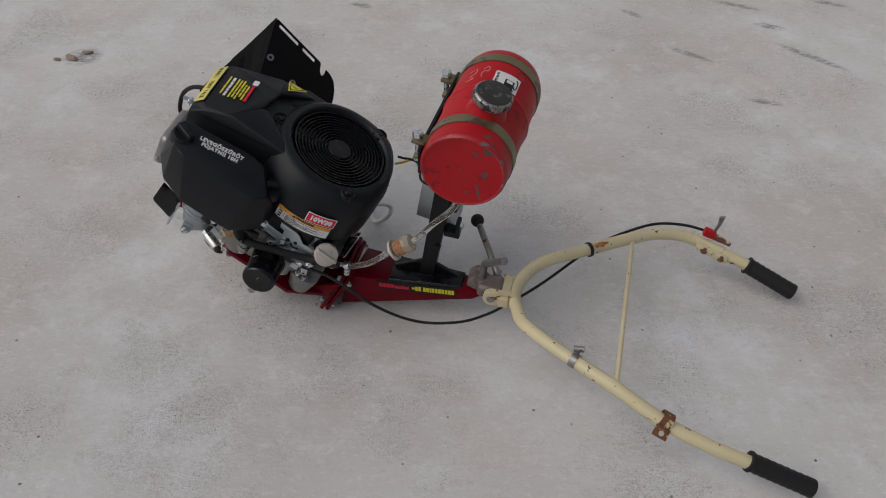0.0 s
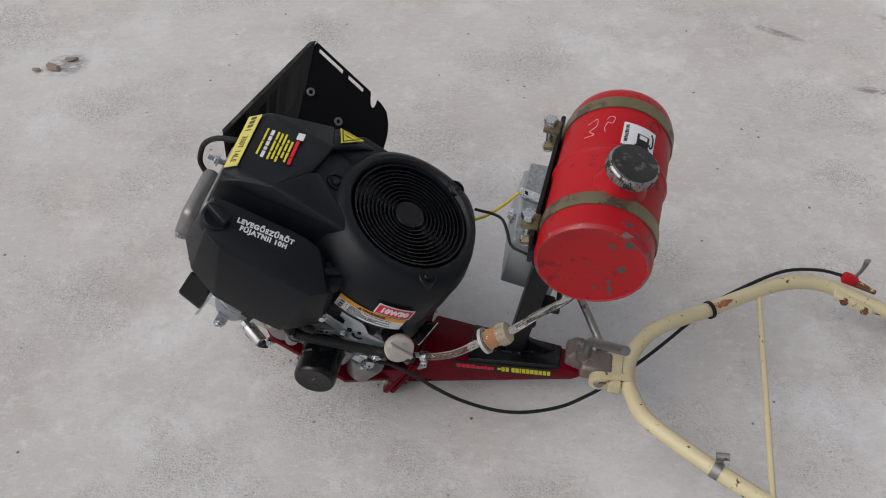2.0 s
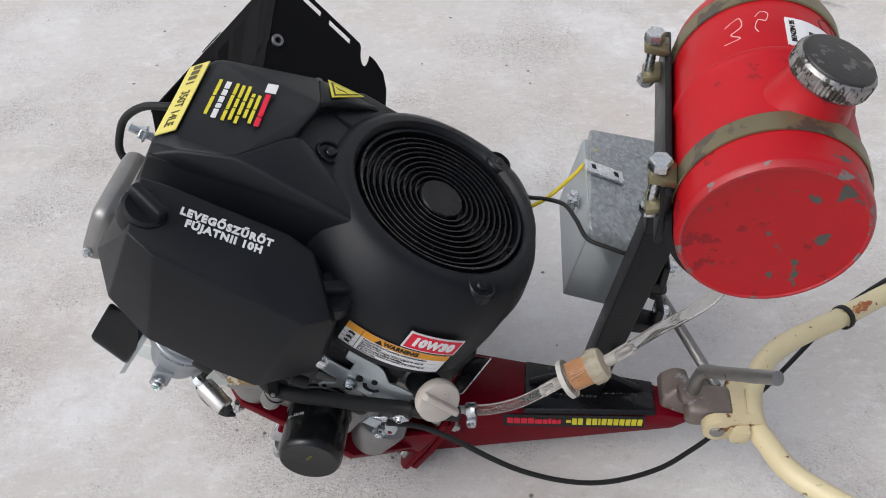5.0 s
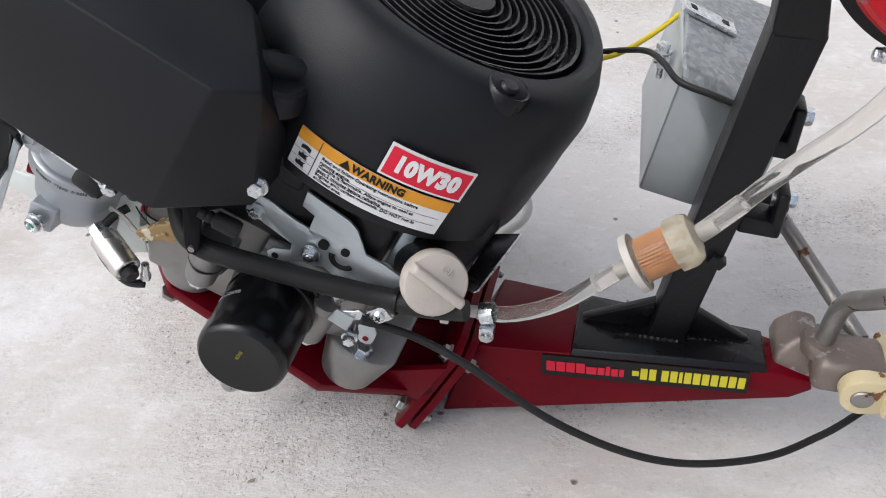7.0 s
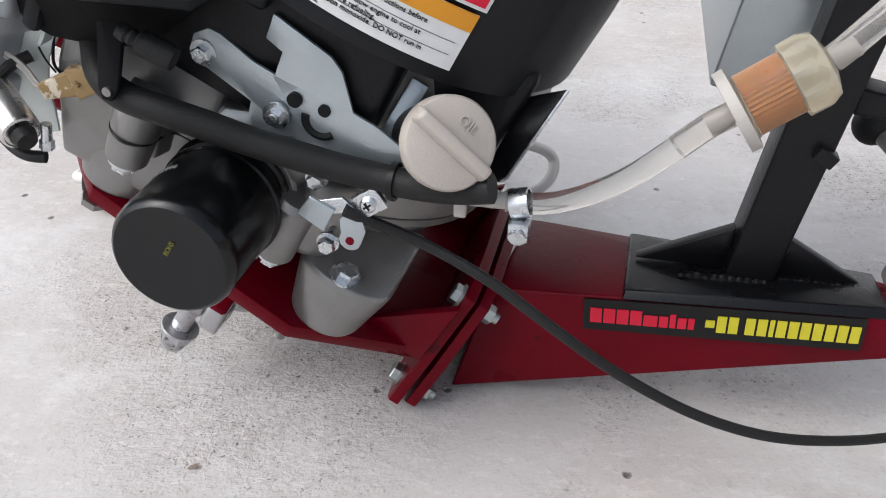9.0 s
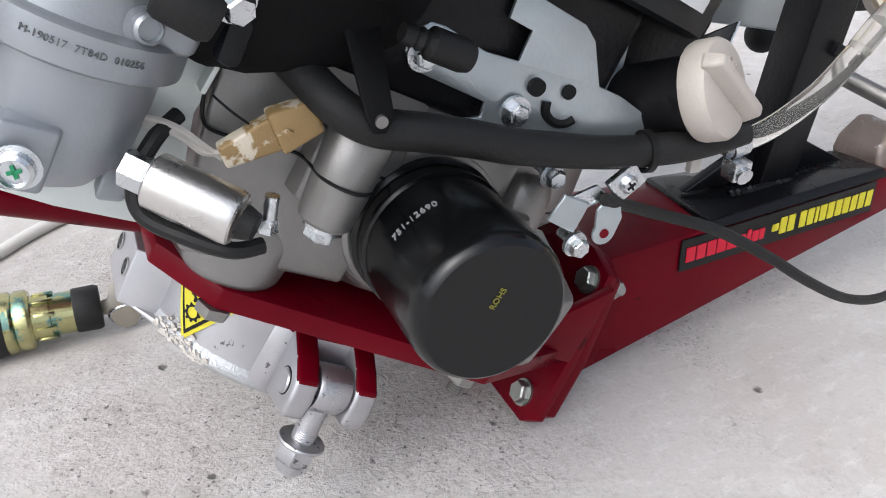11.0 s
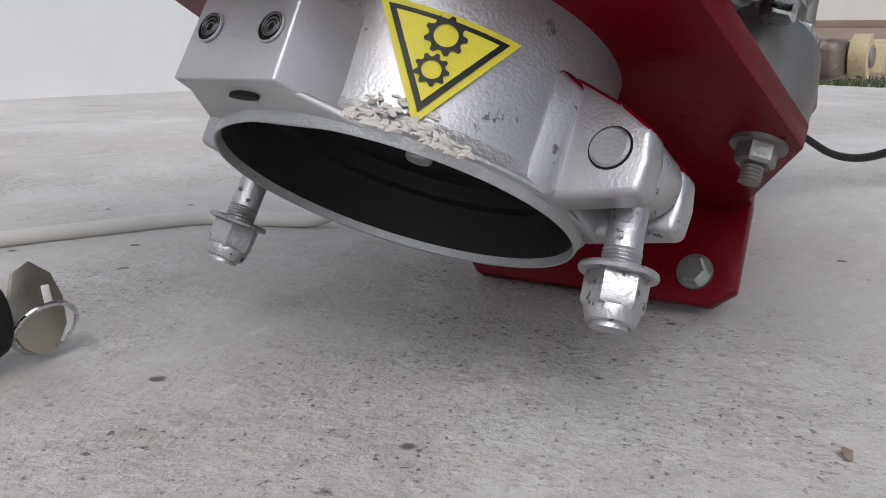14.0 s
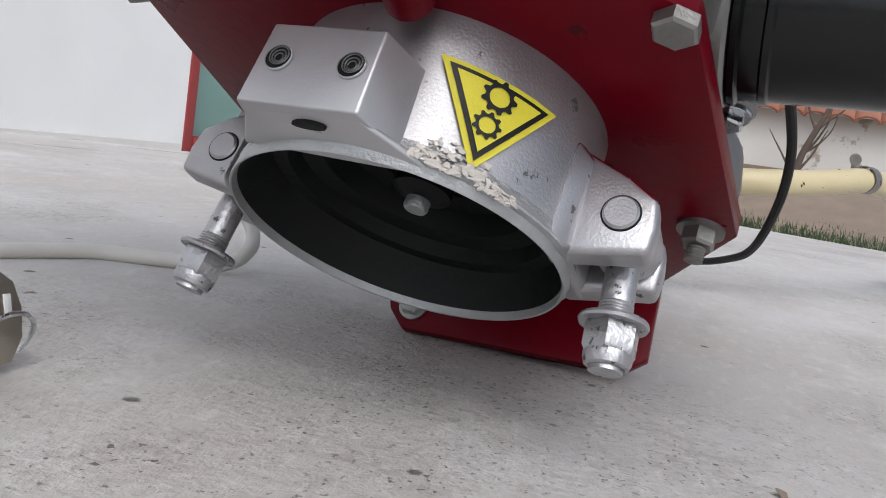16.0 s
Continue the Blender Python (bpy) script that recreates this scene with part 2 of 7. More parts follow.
CLEAR_HOSE = clear_plastic("clear_hose", (0.90, 0.885, 0.85), 0.10, 0.95, 1.12)
MILKY_SLEEVE = clear_plastic("milky_sleeve", (0.82, 0.80, 0.78), 0.16, 0.86, 1.15)
MILKY_CAP = clear_plastic("milky_filter_cap", (0.66, 0.62, 0.50), 0.25, 0.62, 1.2)
CLEAR_CUP = clear_plastic("clear_filter_cup", (0.93, 0.86, 0.74), 0.08, 0.93)


def concrete_material():
    m = bpy.data.materials.new("worn_concrete")
    m.use_nodes = True
    nt = m.node_tree
    nodes, links = nt.nodes, nt.links
    b = nodes["Principled BSDF"]
    tc = nodes.new("ShaderNodeTexCoord")

    def noisy(scale, detail=6, rough=0.55, stretch=None):
        n = nodes.new("ShaderNodeTexNoise")
        n.inputs["Scale"].default_value, n.inputs["Detail"].default_value, n.inputs["Roughness"].default_value = scale, detail, rough
        if stretch:
            mp = nodes.new("ShaderNodeMapping")
            mp.inputs["Scale"].default_value, mp.inputs["Rotation"].default_value = stretch, (0, 0, 0.35)
            links.new(tc.outputs["Object"], mp.inputs["Vector"])
            links.new(mp.outputs["Vector"], n.inputs["Vector"])
        else:
            links.new(tc.outputs["Object"], n.inputs["Vector"])
        return n.outputs["Fac"]

    def ranged(sock, lo, hi, a=0.0, z=1.0):
        r = nodes.new("ShaderNodeMapRange")
        for k, v in (("From Min", lo), ("From Max", hi), ("To Min", a), ("To Max", z)):
            r.inputs[k].default_value = v
        links.new(sock, r.inputs["Value"])
        return r.outputs["Result"]

    def blend(a, colour, fac):
        x = nodes.new("ShaderNodeMix")
        x.data_type = "RGBA"
        if isinstance(a, tuple):
            x.inputs["A"].default_value = (*a, 1)
        else:
            links.new(a, x.inputs["A"])
        x.inputs["B"].default_value = (*colour, 1)
        links.new(fac, x.inputs["Factor"])
        return x.outputs["Result"]

    def op(kind, p, q):
        x = nodes.new("ShaderNodeMath")
        x.operation = kind
        for k, v in enumerate((p, q)):
            if isinstance(v, (int, float)):
                x.inputs[k].default_value = v
            else:
                links.new(v, x.inputs[k])
        return x.outputs[0]

    pos = nodes.new("ShaderNodeSeparateXYZ")
    links.new(tc.outputs["Object"], pos.inputs[0])

    def spot(mx, my, turn, ln, wd, lo=0.2):
        """One where a spot of the yard lies, fading to nothing at its rim."""
        w = MACHINE @ Vector((mx, my, 0))
        dx, dy = op("SUBTRACT", pos.outputs["X"], w.x), op("SUBTRACT", pos.outputs["Y"], w.y)
        ca, sa = math.cos(turn), math.sin(turn)
        u = op("ADD", op("MULTIPLY", dx, ca / ln), op("MULTIPLY", dy, sa / ln))
        v = op("ADD", op("MULTIPLY", dx, -sa / wd), op("MULTIPLY", dy, ca / wd))
        return ranged(op("ADD", op("MULTIPLY", u, u), op("MULTIPLY", v, v)), lo, 1.0, 1.0, 0.0)

    # the trowelled skin: warm and cool grey clouds, streaks along the float's path
    c = blend((0.425, 0.396, 0.372), (0.520, 0.508, 0.500), ranged(noisy(1.1, 8, 0.62), 0.38, 0.62))
    c = blend(c, (0.370, 0.338, 0.312), ranged(noisy(2.0, 8, 0.66, (1, 3.0, 1)), 0.52, 0.70, 0, 0.55))
    c = blend(c, (0.610, 0.615, 0.625), ranged(noisy(2.6, 9, 0.72), 0.52, 0.66, 0, 0.65))
    c = blend(c, (0.430, 0.365, 0.315), ranged(noisy(1.5, 7, 0.68), 0.54, 0.70, 0, 0.60))
    c = blend(c, (0.600, 0.592, 0.585), ranged(noisy(12, 8, 0.74), 0.54, 0.66, 0, 0.50))
    c = blend(c, (0.330, 0.308, 0.290), ranged(noisy(9, 8, 0.74), 0.56, 0.72, 0, 0.45))
    c = blend(c, (0.640, 0.628, 0.615), ranged(noisy(44, 8, 0.78, (1, 2.2, 1)), 0.53, 0.64, 0, 0.42))
    c = blend(c, (0.310, 0.278, 0.255), ranged(noisy(70, 7, 0.78), 0.55, 0.67, 0, 0.38))
    # where the skin has gone the grit shows
    worn = ranged(noisy(3.6, 6, 0.68), 0.50, 0.62)
    for mx, my, r in ROUGH_SPOTS:
        worn = op("MAXIMUM", worn, op("MULTIPLY", spot(mx, my, 0.0, r, r, 0.05), ranged(noisy(26, 6, 0.7), 0.36, 0.56)))

    def where_worn(sock):
        return op("MULTIPLY", sock, worn)

    c = blend(c, (0.270, 0.240, 0.215), where_worn(ranged(noisy(120, 6, 0.75), 0.46, 0.62, 0, 0.55)))
    c = blend(c, (0.66, 0.645, 0.63), where_worn(ranged(noisy(170, 5, 0.7), 0.53, 0.66, 0, 0.45)))
    c = blend(c, (0.055, 0.050, 0.046), where_worn(ranged(noisy(290, 2, 0.5), 0.625, 0.675, 0, 0.85)))
    c = blend(c, (0.300, 0.275, 0.255), ranged(noisy(260, 4, 0.65), 0.57, 0.72, 0, 0.40))
    # single dark pits
    pits = nodes.new("ShaderNodeTexVoronoi")
    pits.inputs["Scale"].default_value = 26
    links.new(tc.outputs["Object"], pits.inputs["Vector"])
    pit_rgb = nodes.new("ShaderNodeSeparateColor")
    links.new(pits.outputs["Color"], pit_rgb.inputs[0])
    pit = op("MULTIPLY", ranged(op("ADD", pits.outputs["Distance"], ranged(noisy(300, 3, 0.6), 0, 1, -0.05, 0.05)), 0.040, 0.085, 1, 0), ranged(pit_rgb.outputs[0], 0.70, 0.74))
    c = blend(c, (0.075, 0.066, 0.060), op("MULTIPLY", pit, 0.85))
    # dark scuffs left by boots and tyres, in a few places of their own
    ragged = noisy(34, 7, 0.75, (1, 2.4, 1))
    for (mx, my), turn, ln, wd in SCUFFS:
        c = blend(c, (0.17, 0.165, 0.165), op("MULTIPLY", spot(mx, my, turn, ln, wd), ranged(ragged, 0.40, 0.54, 0, 0.85)))
    links.new(c, b.inputs["Base Color"])
    b.inputs["Roughness"].default_value = 0.66
    b.inputs["Specular IOR Level"].default_value = 0.5
    b1, b2 = nodes.new("ShaderNodeBump"), nodes.new("ShaderNodeBump")
    b1.inputs["Strength"].default_value, b1.inputs["Distance"].default_value = 0.30, 0.004
    b2.inputs["Strength"].default_value, b2.inputs["Distance"].default_value = 0.9, 0.0028
    links.new(noisy(22, 5, 0.6), b1.inputs["Height"])
    grit = op("MULTIPLY", noisy(260, 5, 0.65), ranged(worn, 0, 1, 0.16, 1.0))
    links.new(op("SUBTRACT", grit, op("MULTIPLY", pit, 0.8)), b2.inputs["Height"])
    links.new(b1.outputs["Normal"], b2.inputs["Normal"])
    links.new(b2.outputs["Normal"], b.inputs["Normal"])
    return m


WHITEWASH = surf("whitewashed_plaster", (0.73, 0.735, 0.735), 0.9, var=0.06, vscale=3, bump=0.3, bscale=60)
OLD_WALL = surf("weathered_whitewash", (0.60, 0.585, 0.56), 0.9, var=0.12, vscale=2.5, bump=0.4, bscale=40, spots=((0.36, 0.31, 0.26), 0.60, 2.2, 0.95))
TILE_RED = surf("clay_tile", (0.288, 0.120, 0.072), 0.85, var=0.35, vscale=8, bump=0.3, bscale=80)
SOIL = surf("bare_soil", (0.22, 0.17, 0.13), 0.95, var=0.3, vscale=6, bump=0.6, bscale=60)
GRASS = surf("grass_blades", (0.045, 0.075, 0.028), 0.7, var=0.4, vscale=5, bump=0)
BARK = surf("bark", (0.10, 0.075, 0.06), 0.9, var=0.3, vscale=30, bump=0.5, bscale=120)
DOOR_RED = surf("dark_red_frame_paint", (0.26, 0.035, 0.035), 0.5, var=0.15, vscale=20, bump=0.1, bscale=200)
DOOR_GLASS = surf("greenish_door_pane", (0.18, 0.30, 0.28), 0.12, var=0.1, vscale=2, bump=0.0)


# ---- mesh helpers ----
def basis(d):
    d = Vector(d).normalized()
    return d.to_track_quat("Z", "Y").to_matrix()


def cyl(bm, p0, p1, r0, r1=None, n=24, cap=True):
    p0, p1, r1 = Vector(p0), Vector(p1), r0 if r1 is None else r1
    q = basis(p1 - p0)
    rings = []
    for p, r in ((p0, r0), (p1, r1)):
        rings.append([bm.verts.new(p + q @ Vector((r * math.cos(2 * math.pi * k / n), r * math.sin(2 * math.pi * k / n), 0))) for k in range(n)])
    for k in range(n):
        bm.faces.new((rings[0][k], rings[0][(k + 1) % n], rings[1][(k + 1) % n], rings[1][k]))
    if cap:
        bm.faces.new(rings[0][::-1])
        bm.faces.new(rings[1])
    return bm


def lathe(bm, p0, axis, profile, n=48, closed=False):
    """Turns (radius, height) pairs about the axis from p0. A radius of 0 closes the end."""
    p0, q = Vector(p0), basis(axis)
    rings = []
    for r, h in profile:
        if r <= 1e-6:
            rings.append([bm.verts.new(p0 + q @ Vector((0, 0, h)))])
        else:
            rings.append([bm.verts.new(p0 + q @ Vector((r * math.cos(2 * math.pi * k / n), r * math.sin(2 * math.pi * k / n), h))) for k in range(n)])
    pairs = list(zip(rings, rings[1:])) + ([(rings[-1], rings[0])] if closed else [])
    for a, b in pairs:
        for k in range(n):
            k2 = (k + 1) % n
            if len(a) == 1 and len(b) == 1:
                continue
            if len(a) == 1:
                bm.faces.new((a[0], b[k2], b[k]))
            elif len(b) == 1:
                bm.faces.new((a[k], a[k2], b[0]))
            else:
                bm.faces.new((a[k], a[k2], b[k2], b[k]))
    return bm


def box(bm, c, s, rot=None, bevel=0.0):
    m = Matrix.Translation(c) @ (rot.to_4x4() if rot else Matrix()) @ Matrix.Diagonal((*s, 1))
    t = bmesh.new()
    bmesh.ops.create_cube(t, size=1, matrix=m)
    if bevel:
        bmesh.ops.bevel(t, geom=t.edges[:], offset=bevel, segments=2, affect="EDGES", profile=0.5)
    merge(bm, t)
    return bm


def merge(bm, t):
    me = bpy.data.meshes.new("tmp")
    t.to_mesh(me)
    t.free()
    bm.from_mesh(me)
    bpy.data.meshes.remove(me)


def hull(bm, points, bevel=0.0, segments=3):
    t = bmesh.new()
    for p in points:
        t.verts.new(p)
    bmesh.ops.convex_hull(t, input=t.verts[:])
    bmesh.ops.delete(t, geom=[v for v in t.verts if not v.link_faces], context="VERTS")
    bmesh.ops.dissolve_limit(t, angle_limit=radians(4), verts=t.verts[:], edges=t.edges[:])
    if bevel:
        bmesh.ops.bevel(t, geom=t.edges[:], offset=bevel, segments=segments, affect="EDGES", profile=0.5, clamp_overlap=True)
    merge(bm, t)
    return bm


def prism(bm, outline, depth, m=None, bevel=0.0):
    """A flat outline (x, y) thickened by depth along z, then placed by m."""
    t = bmesh.new()
    f = t.faces.new([t.verts.new((x, y, 0)) for x, y in outline])
    r = bmesh.ops.extrude_face_region(t, geom=[f])
    bmesh.ops.translate(t, verts=[g for g in r["geom"] if isinstance(g, bmesh.types.BMVert)], vec=(0, 0, depth))
    bmesh.ops.recalc_face_normals(t, faces=t.faces[:])
    if bevel:
        bmesh.ops.bevel(t, geom=t.edges[:], offset=bevel, segments=2, affect="EDGES", profile=0.5, clamp_overlap=True)
    if m:
        bmesh.ops.transform(t, matrix=m, verts=t.verts[:])
    merge(bm, t)
    return bm


def spline(points, per=8, closed=False):
    """A smooth line through the points."""
    P = [Vector(p) for p in points]
    out = []
    for i in range(len(P) - 1):
        a, b, c, d = P[max(i - 1, 0)], P[i], P[i + 1], P[min(i + 2, len(P) - 1)]
        for k in range(per):
            t = k / per
            out.append(0.5 * (2 * b + (c - a) * t + (2 * a - 5 * b + 4 * c - d) * t * t + (3 * b - a - 3 * c + d) * t ** 3))
    return out + [P[-1]]


def sweep(bm, points, r, n=14, per=8, smooth=True, flat=1.0):
    """A tube along a smooth line; r is one radius or one for each given point."""
    line = spline(points, per) if smooth else [Vector(p) for p in points]
    radii = [r] * len(line) if not isinstance(r, (list, tuple)) else [float(np.interp(i / (len(line) - 1) * (len(r) - 1), range(len(r)), r)) for i in range(len(line))]
    up, rings = None, []
    for i, p in enumerate(line):
        d = (line[min(i + 1, len(line) - 1)] - line[max(i - 1, 0)]).normalized()
        if up is None:
            up = d.orthogonal().normalized()
        up = (up - d * up.dot(d)).normalized()
        side = d.cross(up)
        rings.append([bm.verts.new(p + (up * math.cos(2 * math.pi * k / n) + side * math.sin(2 * math.pi * k / n) * flat) * radii[i]) for k in range(n)])
    for a, b in zip(rings, rings[1:]):
        for k in range(n):
            bm.faces.new((a[k], a[(k + 1) % n], b[(k + 1) % n], b[k]))
    bm.faces.new(rings[0][::-1])
    bm.faces.new(rings[-1])
    return bm


def finish(ob, smooth=35):
    me = ob.data
    bm = bmesh.new()
    bm.from_mesh(me)
    bmesh.ops.recalc_face_normals(bm, faces=bm.faces[:])
    for e in bm.edges:
        e.smooth = len(e.link_faces) == 2 and e.calc_face_angle(0) < radians(smooth)
    for f in bm.faces:
        f.smooth = True
    bm.to_mesh(me)
    bm.free()


def part(name, bm, material, parent, label="", smooth=35):
    me = bpy.data.meshes.new(name)
    bm.to_mesh(me)
    bm.free()
    me.materials.append(material)
    ob = new(name, me)
    finish(ob, smooth)
    ob.parent = parent
    if label:
        ob["label"] = label
    return ob


def thing(name, m, label, category, group="", kind=""):
    ob = new(name)
    ob.matrix_world = m
    ob.empty_display_size = 0.05
    return tagged(ob, label, category, group, kind)


def solid(name, bm, material, label, category, kind="", group="", smooth=35):
    ob = part(name, bm, material, None, "", smooth)
    return tagged(ob, label, category, group, kind)


def text_part(name, body, size, material, parent, m, depth=0.0003, bend=0.0, align="CENTER", label="", bold=0.0, sx=1.0, spacing=1.0, leading=1.0):
    """Letters lying in the plane of m, x along the line; bend: the radius of an upright cylinder round which they are wrapped."""
    cu = bpy.data.curves.new(name, "FONT")
    cu.body, cu.size, cu.align_x, cu.align_y, cu.extrude, cu.resolution_u, cu.offset = body, size, align, "CENTER", depth, 3, bold
    cu.space_character, cu.space_line = spacing, leading
    t = bpy.data.objects.new(name, cu)
    scene.collection.objects.link(t)
    me = bpy.data.meshes.new_from_object(t.evaluated_get(bpy.context.evaluated_depsgraph_get()))
    bpy.data.objects.remove(t)
    bpy.data.curves.remove(cu)
    bm = bmesh.new()
    bm.from_mesh(me)
    bpy.data.meshes.remove(me)
    for v in bm.verts:
        v.co.x *= sx
    place(bm, m, bend)
    return part(name, bm, material, parent, label)


def place(bm, m, bend=0.0):
    for v in bm.verts:
        x, y, z = v.co
        if bend:
            a = x / bend
            v.co = m @ Vector(((bend + z) * math.sin(a), -(bend + z) * math.cos(a), y))
        else:
            v.co = m @ v.co
    return bm


def patch(name, w, h, material, parent, m, depth=0.0004, bend=0.0, corner=0.0, label="", cx=0.0, cy=0.0):
    """A thin label w by h, flat or wrapped as text_part wraps."""
    bm = bmesh.new()
    n = max(1, int(w / 0.004)) if bend else 1
    xs = [cx - w / 2 + w * i / n for i in range(n + 1)]
    for zz in (0, depth):
        for i in range(n):
            vs = [bm.verts.new((x, y, zz)) for x, y in ((xs[i], cy - h / 2), (xs[i + 1], cy - h / 2), (xs[i + 1], cy + h / 2), (xs[i], cy + h / 2))]
            bm.faces.new(vs if zz else vs[::-1])
    place(bm, m, bend)
    return part(name, bm, material, parent, label)


def hex_bolt(bm, p, axis, r, h, washer=0.0, shank=0.0, shank_r=None):
    """A hexagon head at p, standing along axis; with a washer under it and a shank behind it."""
    p, a = Vector(p), Vector(axis).normalized()
    if washer:
        cyl(bm, p, p + a * 0.0018, washer, n=24)
        p = p + a * 0.0018
    lathe(bm, p, a, [(0, 0), (r, 0), (r, h * 0.82), (r * 0.86, h), (0, h)], n=6)
    if shank:
        cyl(bm, Vector(p) - a * shank, Vector(p) + a * 0.0002, shank_r or r * 0.5, n=14)
    return bm


# the machine's own frames: MACHINE lies on the ground, x towards the handlebar; ENGINE is tilted 27 degrees with its shaft
HEAD = radians(-12.5)
AX, AY, AZ = Vector((math.cos(HEAD), math.sin(HEAD), 0)), Vector((-math.sin(HEAD), math.cos(HEAD), 0)), Vector((0, 0, 1))
TH = radians(27)
EU, EV = AX * math.sin(TH) + AZ * math.cos(TH), AX * math.cos(TH) - AZ * math.sin(TH)


def frame_matrix(o, x, y, z):
    return Matrix(((x[0], y[0], z[0], o[0]), (x[1], y[1], z[1], o[1]), (x[2], y[2], z[2], o[2]), (0, 0, 0, 1)))


MACHINE = frame_matrix((-0.213, 1.264, 0), AX, AY, AZ)
ENGINE = frame_matrix((-0.171, 1.339, 0.363), EV, AY, EU)
E_IN_M = MACHINE.inverted() @ ENGINE


# ---- the yard ----
SCUFFS = [((0.917, 1.391), -0.31, 0.055, 0.020), ((0.687, 1.171), -0.57, 0.08, 0.014), ((1.028, 1.247), -0.68, 0.12, 0.017), ((0.892, 0.982), -0.26, 0.052, 0.015), ((0.823, 1.501), -0.33, 0.08, 0.018),
          ((1.107, 1.619), -0.26, 0.07, 0.016), ((0.505, 1.36), -0.61, 0.04, 0.014), ((-0.304, 1.194), -0.37, 0.045, 0.018), ((-0.97, 0.72), 0.4, 0.06, 0.05)]
ROUGH_SPOTS = [(-0.45, -0.40, 0.11), (-0.286, -0.209, 0.10), (-0.60, 0.09, 0.12), (-0.195, 0.05, 0.10), (-0.26, 0.09, 0.09), (-0.10, -0.02, 0.14), (-0.055, 0.065, 0.12), (-0.15, 0.04, 0.11)]
CONCRETE = concrete_material()


def ground_height(r):
    return float(np.interp(r, [0, 1.5, 3.1, 5, 9, 30, 3000], [0, 0, -0.10, -0.14, -0.2, -0.25, -0.25]))


def build_ground():
    bm = bmesh.new()
    cx, cy, n = 0.0, 1.3, 96
    radii = [0.5, 1.0, 1.5, 1.7, 2.0, 2.5, 3.1, 3.6, 4.2, 4.8, 6, 9, 16, 40, 150, 600, 3000]
    rings = [[bm.verts.new((cx, cy, 0))]]
    for r in radii:
        rings.append([bm.verts.new((cx + r * math.cos(2 * math.pi * k / n), cy + r * math.sin(2 * math.pi * k / n), ground_height(r))) for k in range(n)])
    for a, b in zip(rings, rings[1:]):
        for k in range(n):
            k2 = (k + 1) % n
            bm.faces.new((a[0], b[k], b[k2]) if len(a) == 1 else (a[k], b[k], b[k2], a[k2]))
    return solid("ground", bm, CONCRETE, "pale grey worn concrete yard with stains and pits", "ground", "structure")


build_ground()


def in_yard(x, y, z=0.0):
    return MACHINE @ Vector((x, y, z))


YARD = Matrix.Translation((0, 0, 0)) @ MACHINE


def build_house_wall():
    """The white house wall beside the yard, with a doorway in it."""
    wall = thing("wall_north", YARD, "whitewashed house wall with a dark red door frame", "wall", kind="structure")
    y0, th = 2.80, 0.35
    for a, b, lo, hi in ((-9.0, 2.86, -0.3, 3.6), (3.90, 7.3, -0.3, 3.6), (2.86, 3.90, 1.95, 3.6)):
        part("wall_panel", box(bmesh.new(), ((a + b) / 2, y0 + th / 2, (lo + hi) / 2), (b - a, th, hi - lo)), WHITEWASH, wall)
    part("plinth", box(bmesh.new(), (-3.07, y0 - 0.012, -0.14), (11.8, 0.02, 0.12)), OLD_WALL, wall, "dirt-stained plinth strip")
    d = thing("door_1", YARD, "closed greenish glazed door in a dark red wooden frame", "door", kind="structure")
    for x in (2.89, 3.87):
        part("jamb", box(bmesh.new(), (x, y0 + 0.05, 0.88), (0.062, 0.12, 2.14), bevel=0.006), DOOR_RED, d)
    part("door_head", box(bmesh.new(), (3.38, y0 + 0.05, 1.91), (0.905, 0.12, 0.075), bevel=0.006), DOOR_RED, d)
    part("sill", box(bmesh.new(), (3.38, y0 + 0.05, -0.10), (0.905, 0.14, 0.12), bevel=0.006), DOOR_RED, d)
    part("pane", box(bmesh.new(), (3.38, y0 + 0.09, 0.88), (0.905, 0.02, 1.95)), DOOR_GLASS, d)


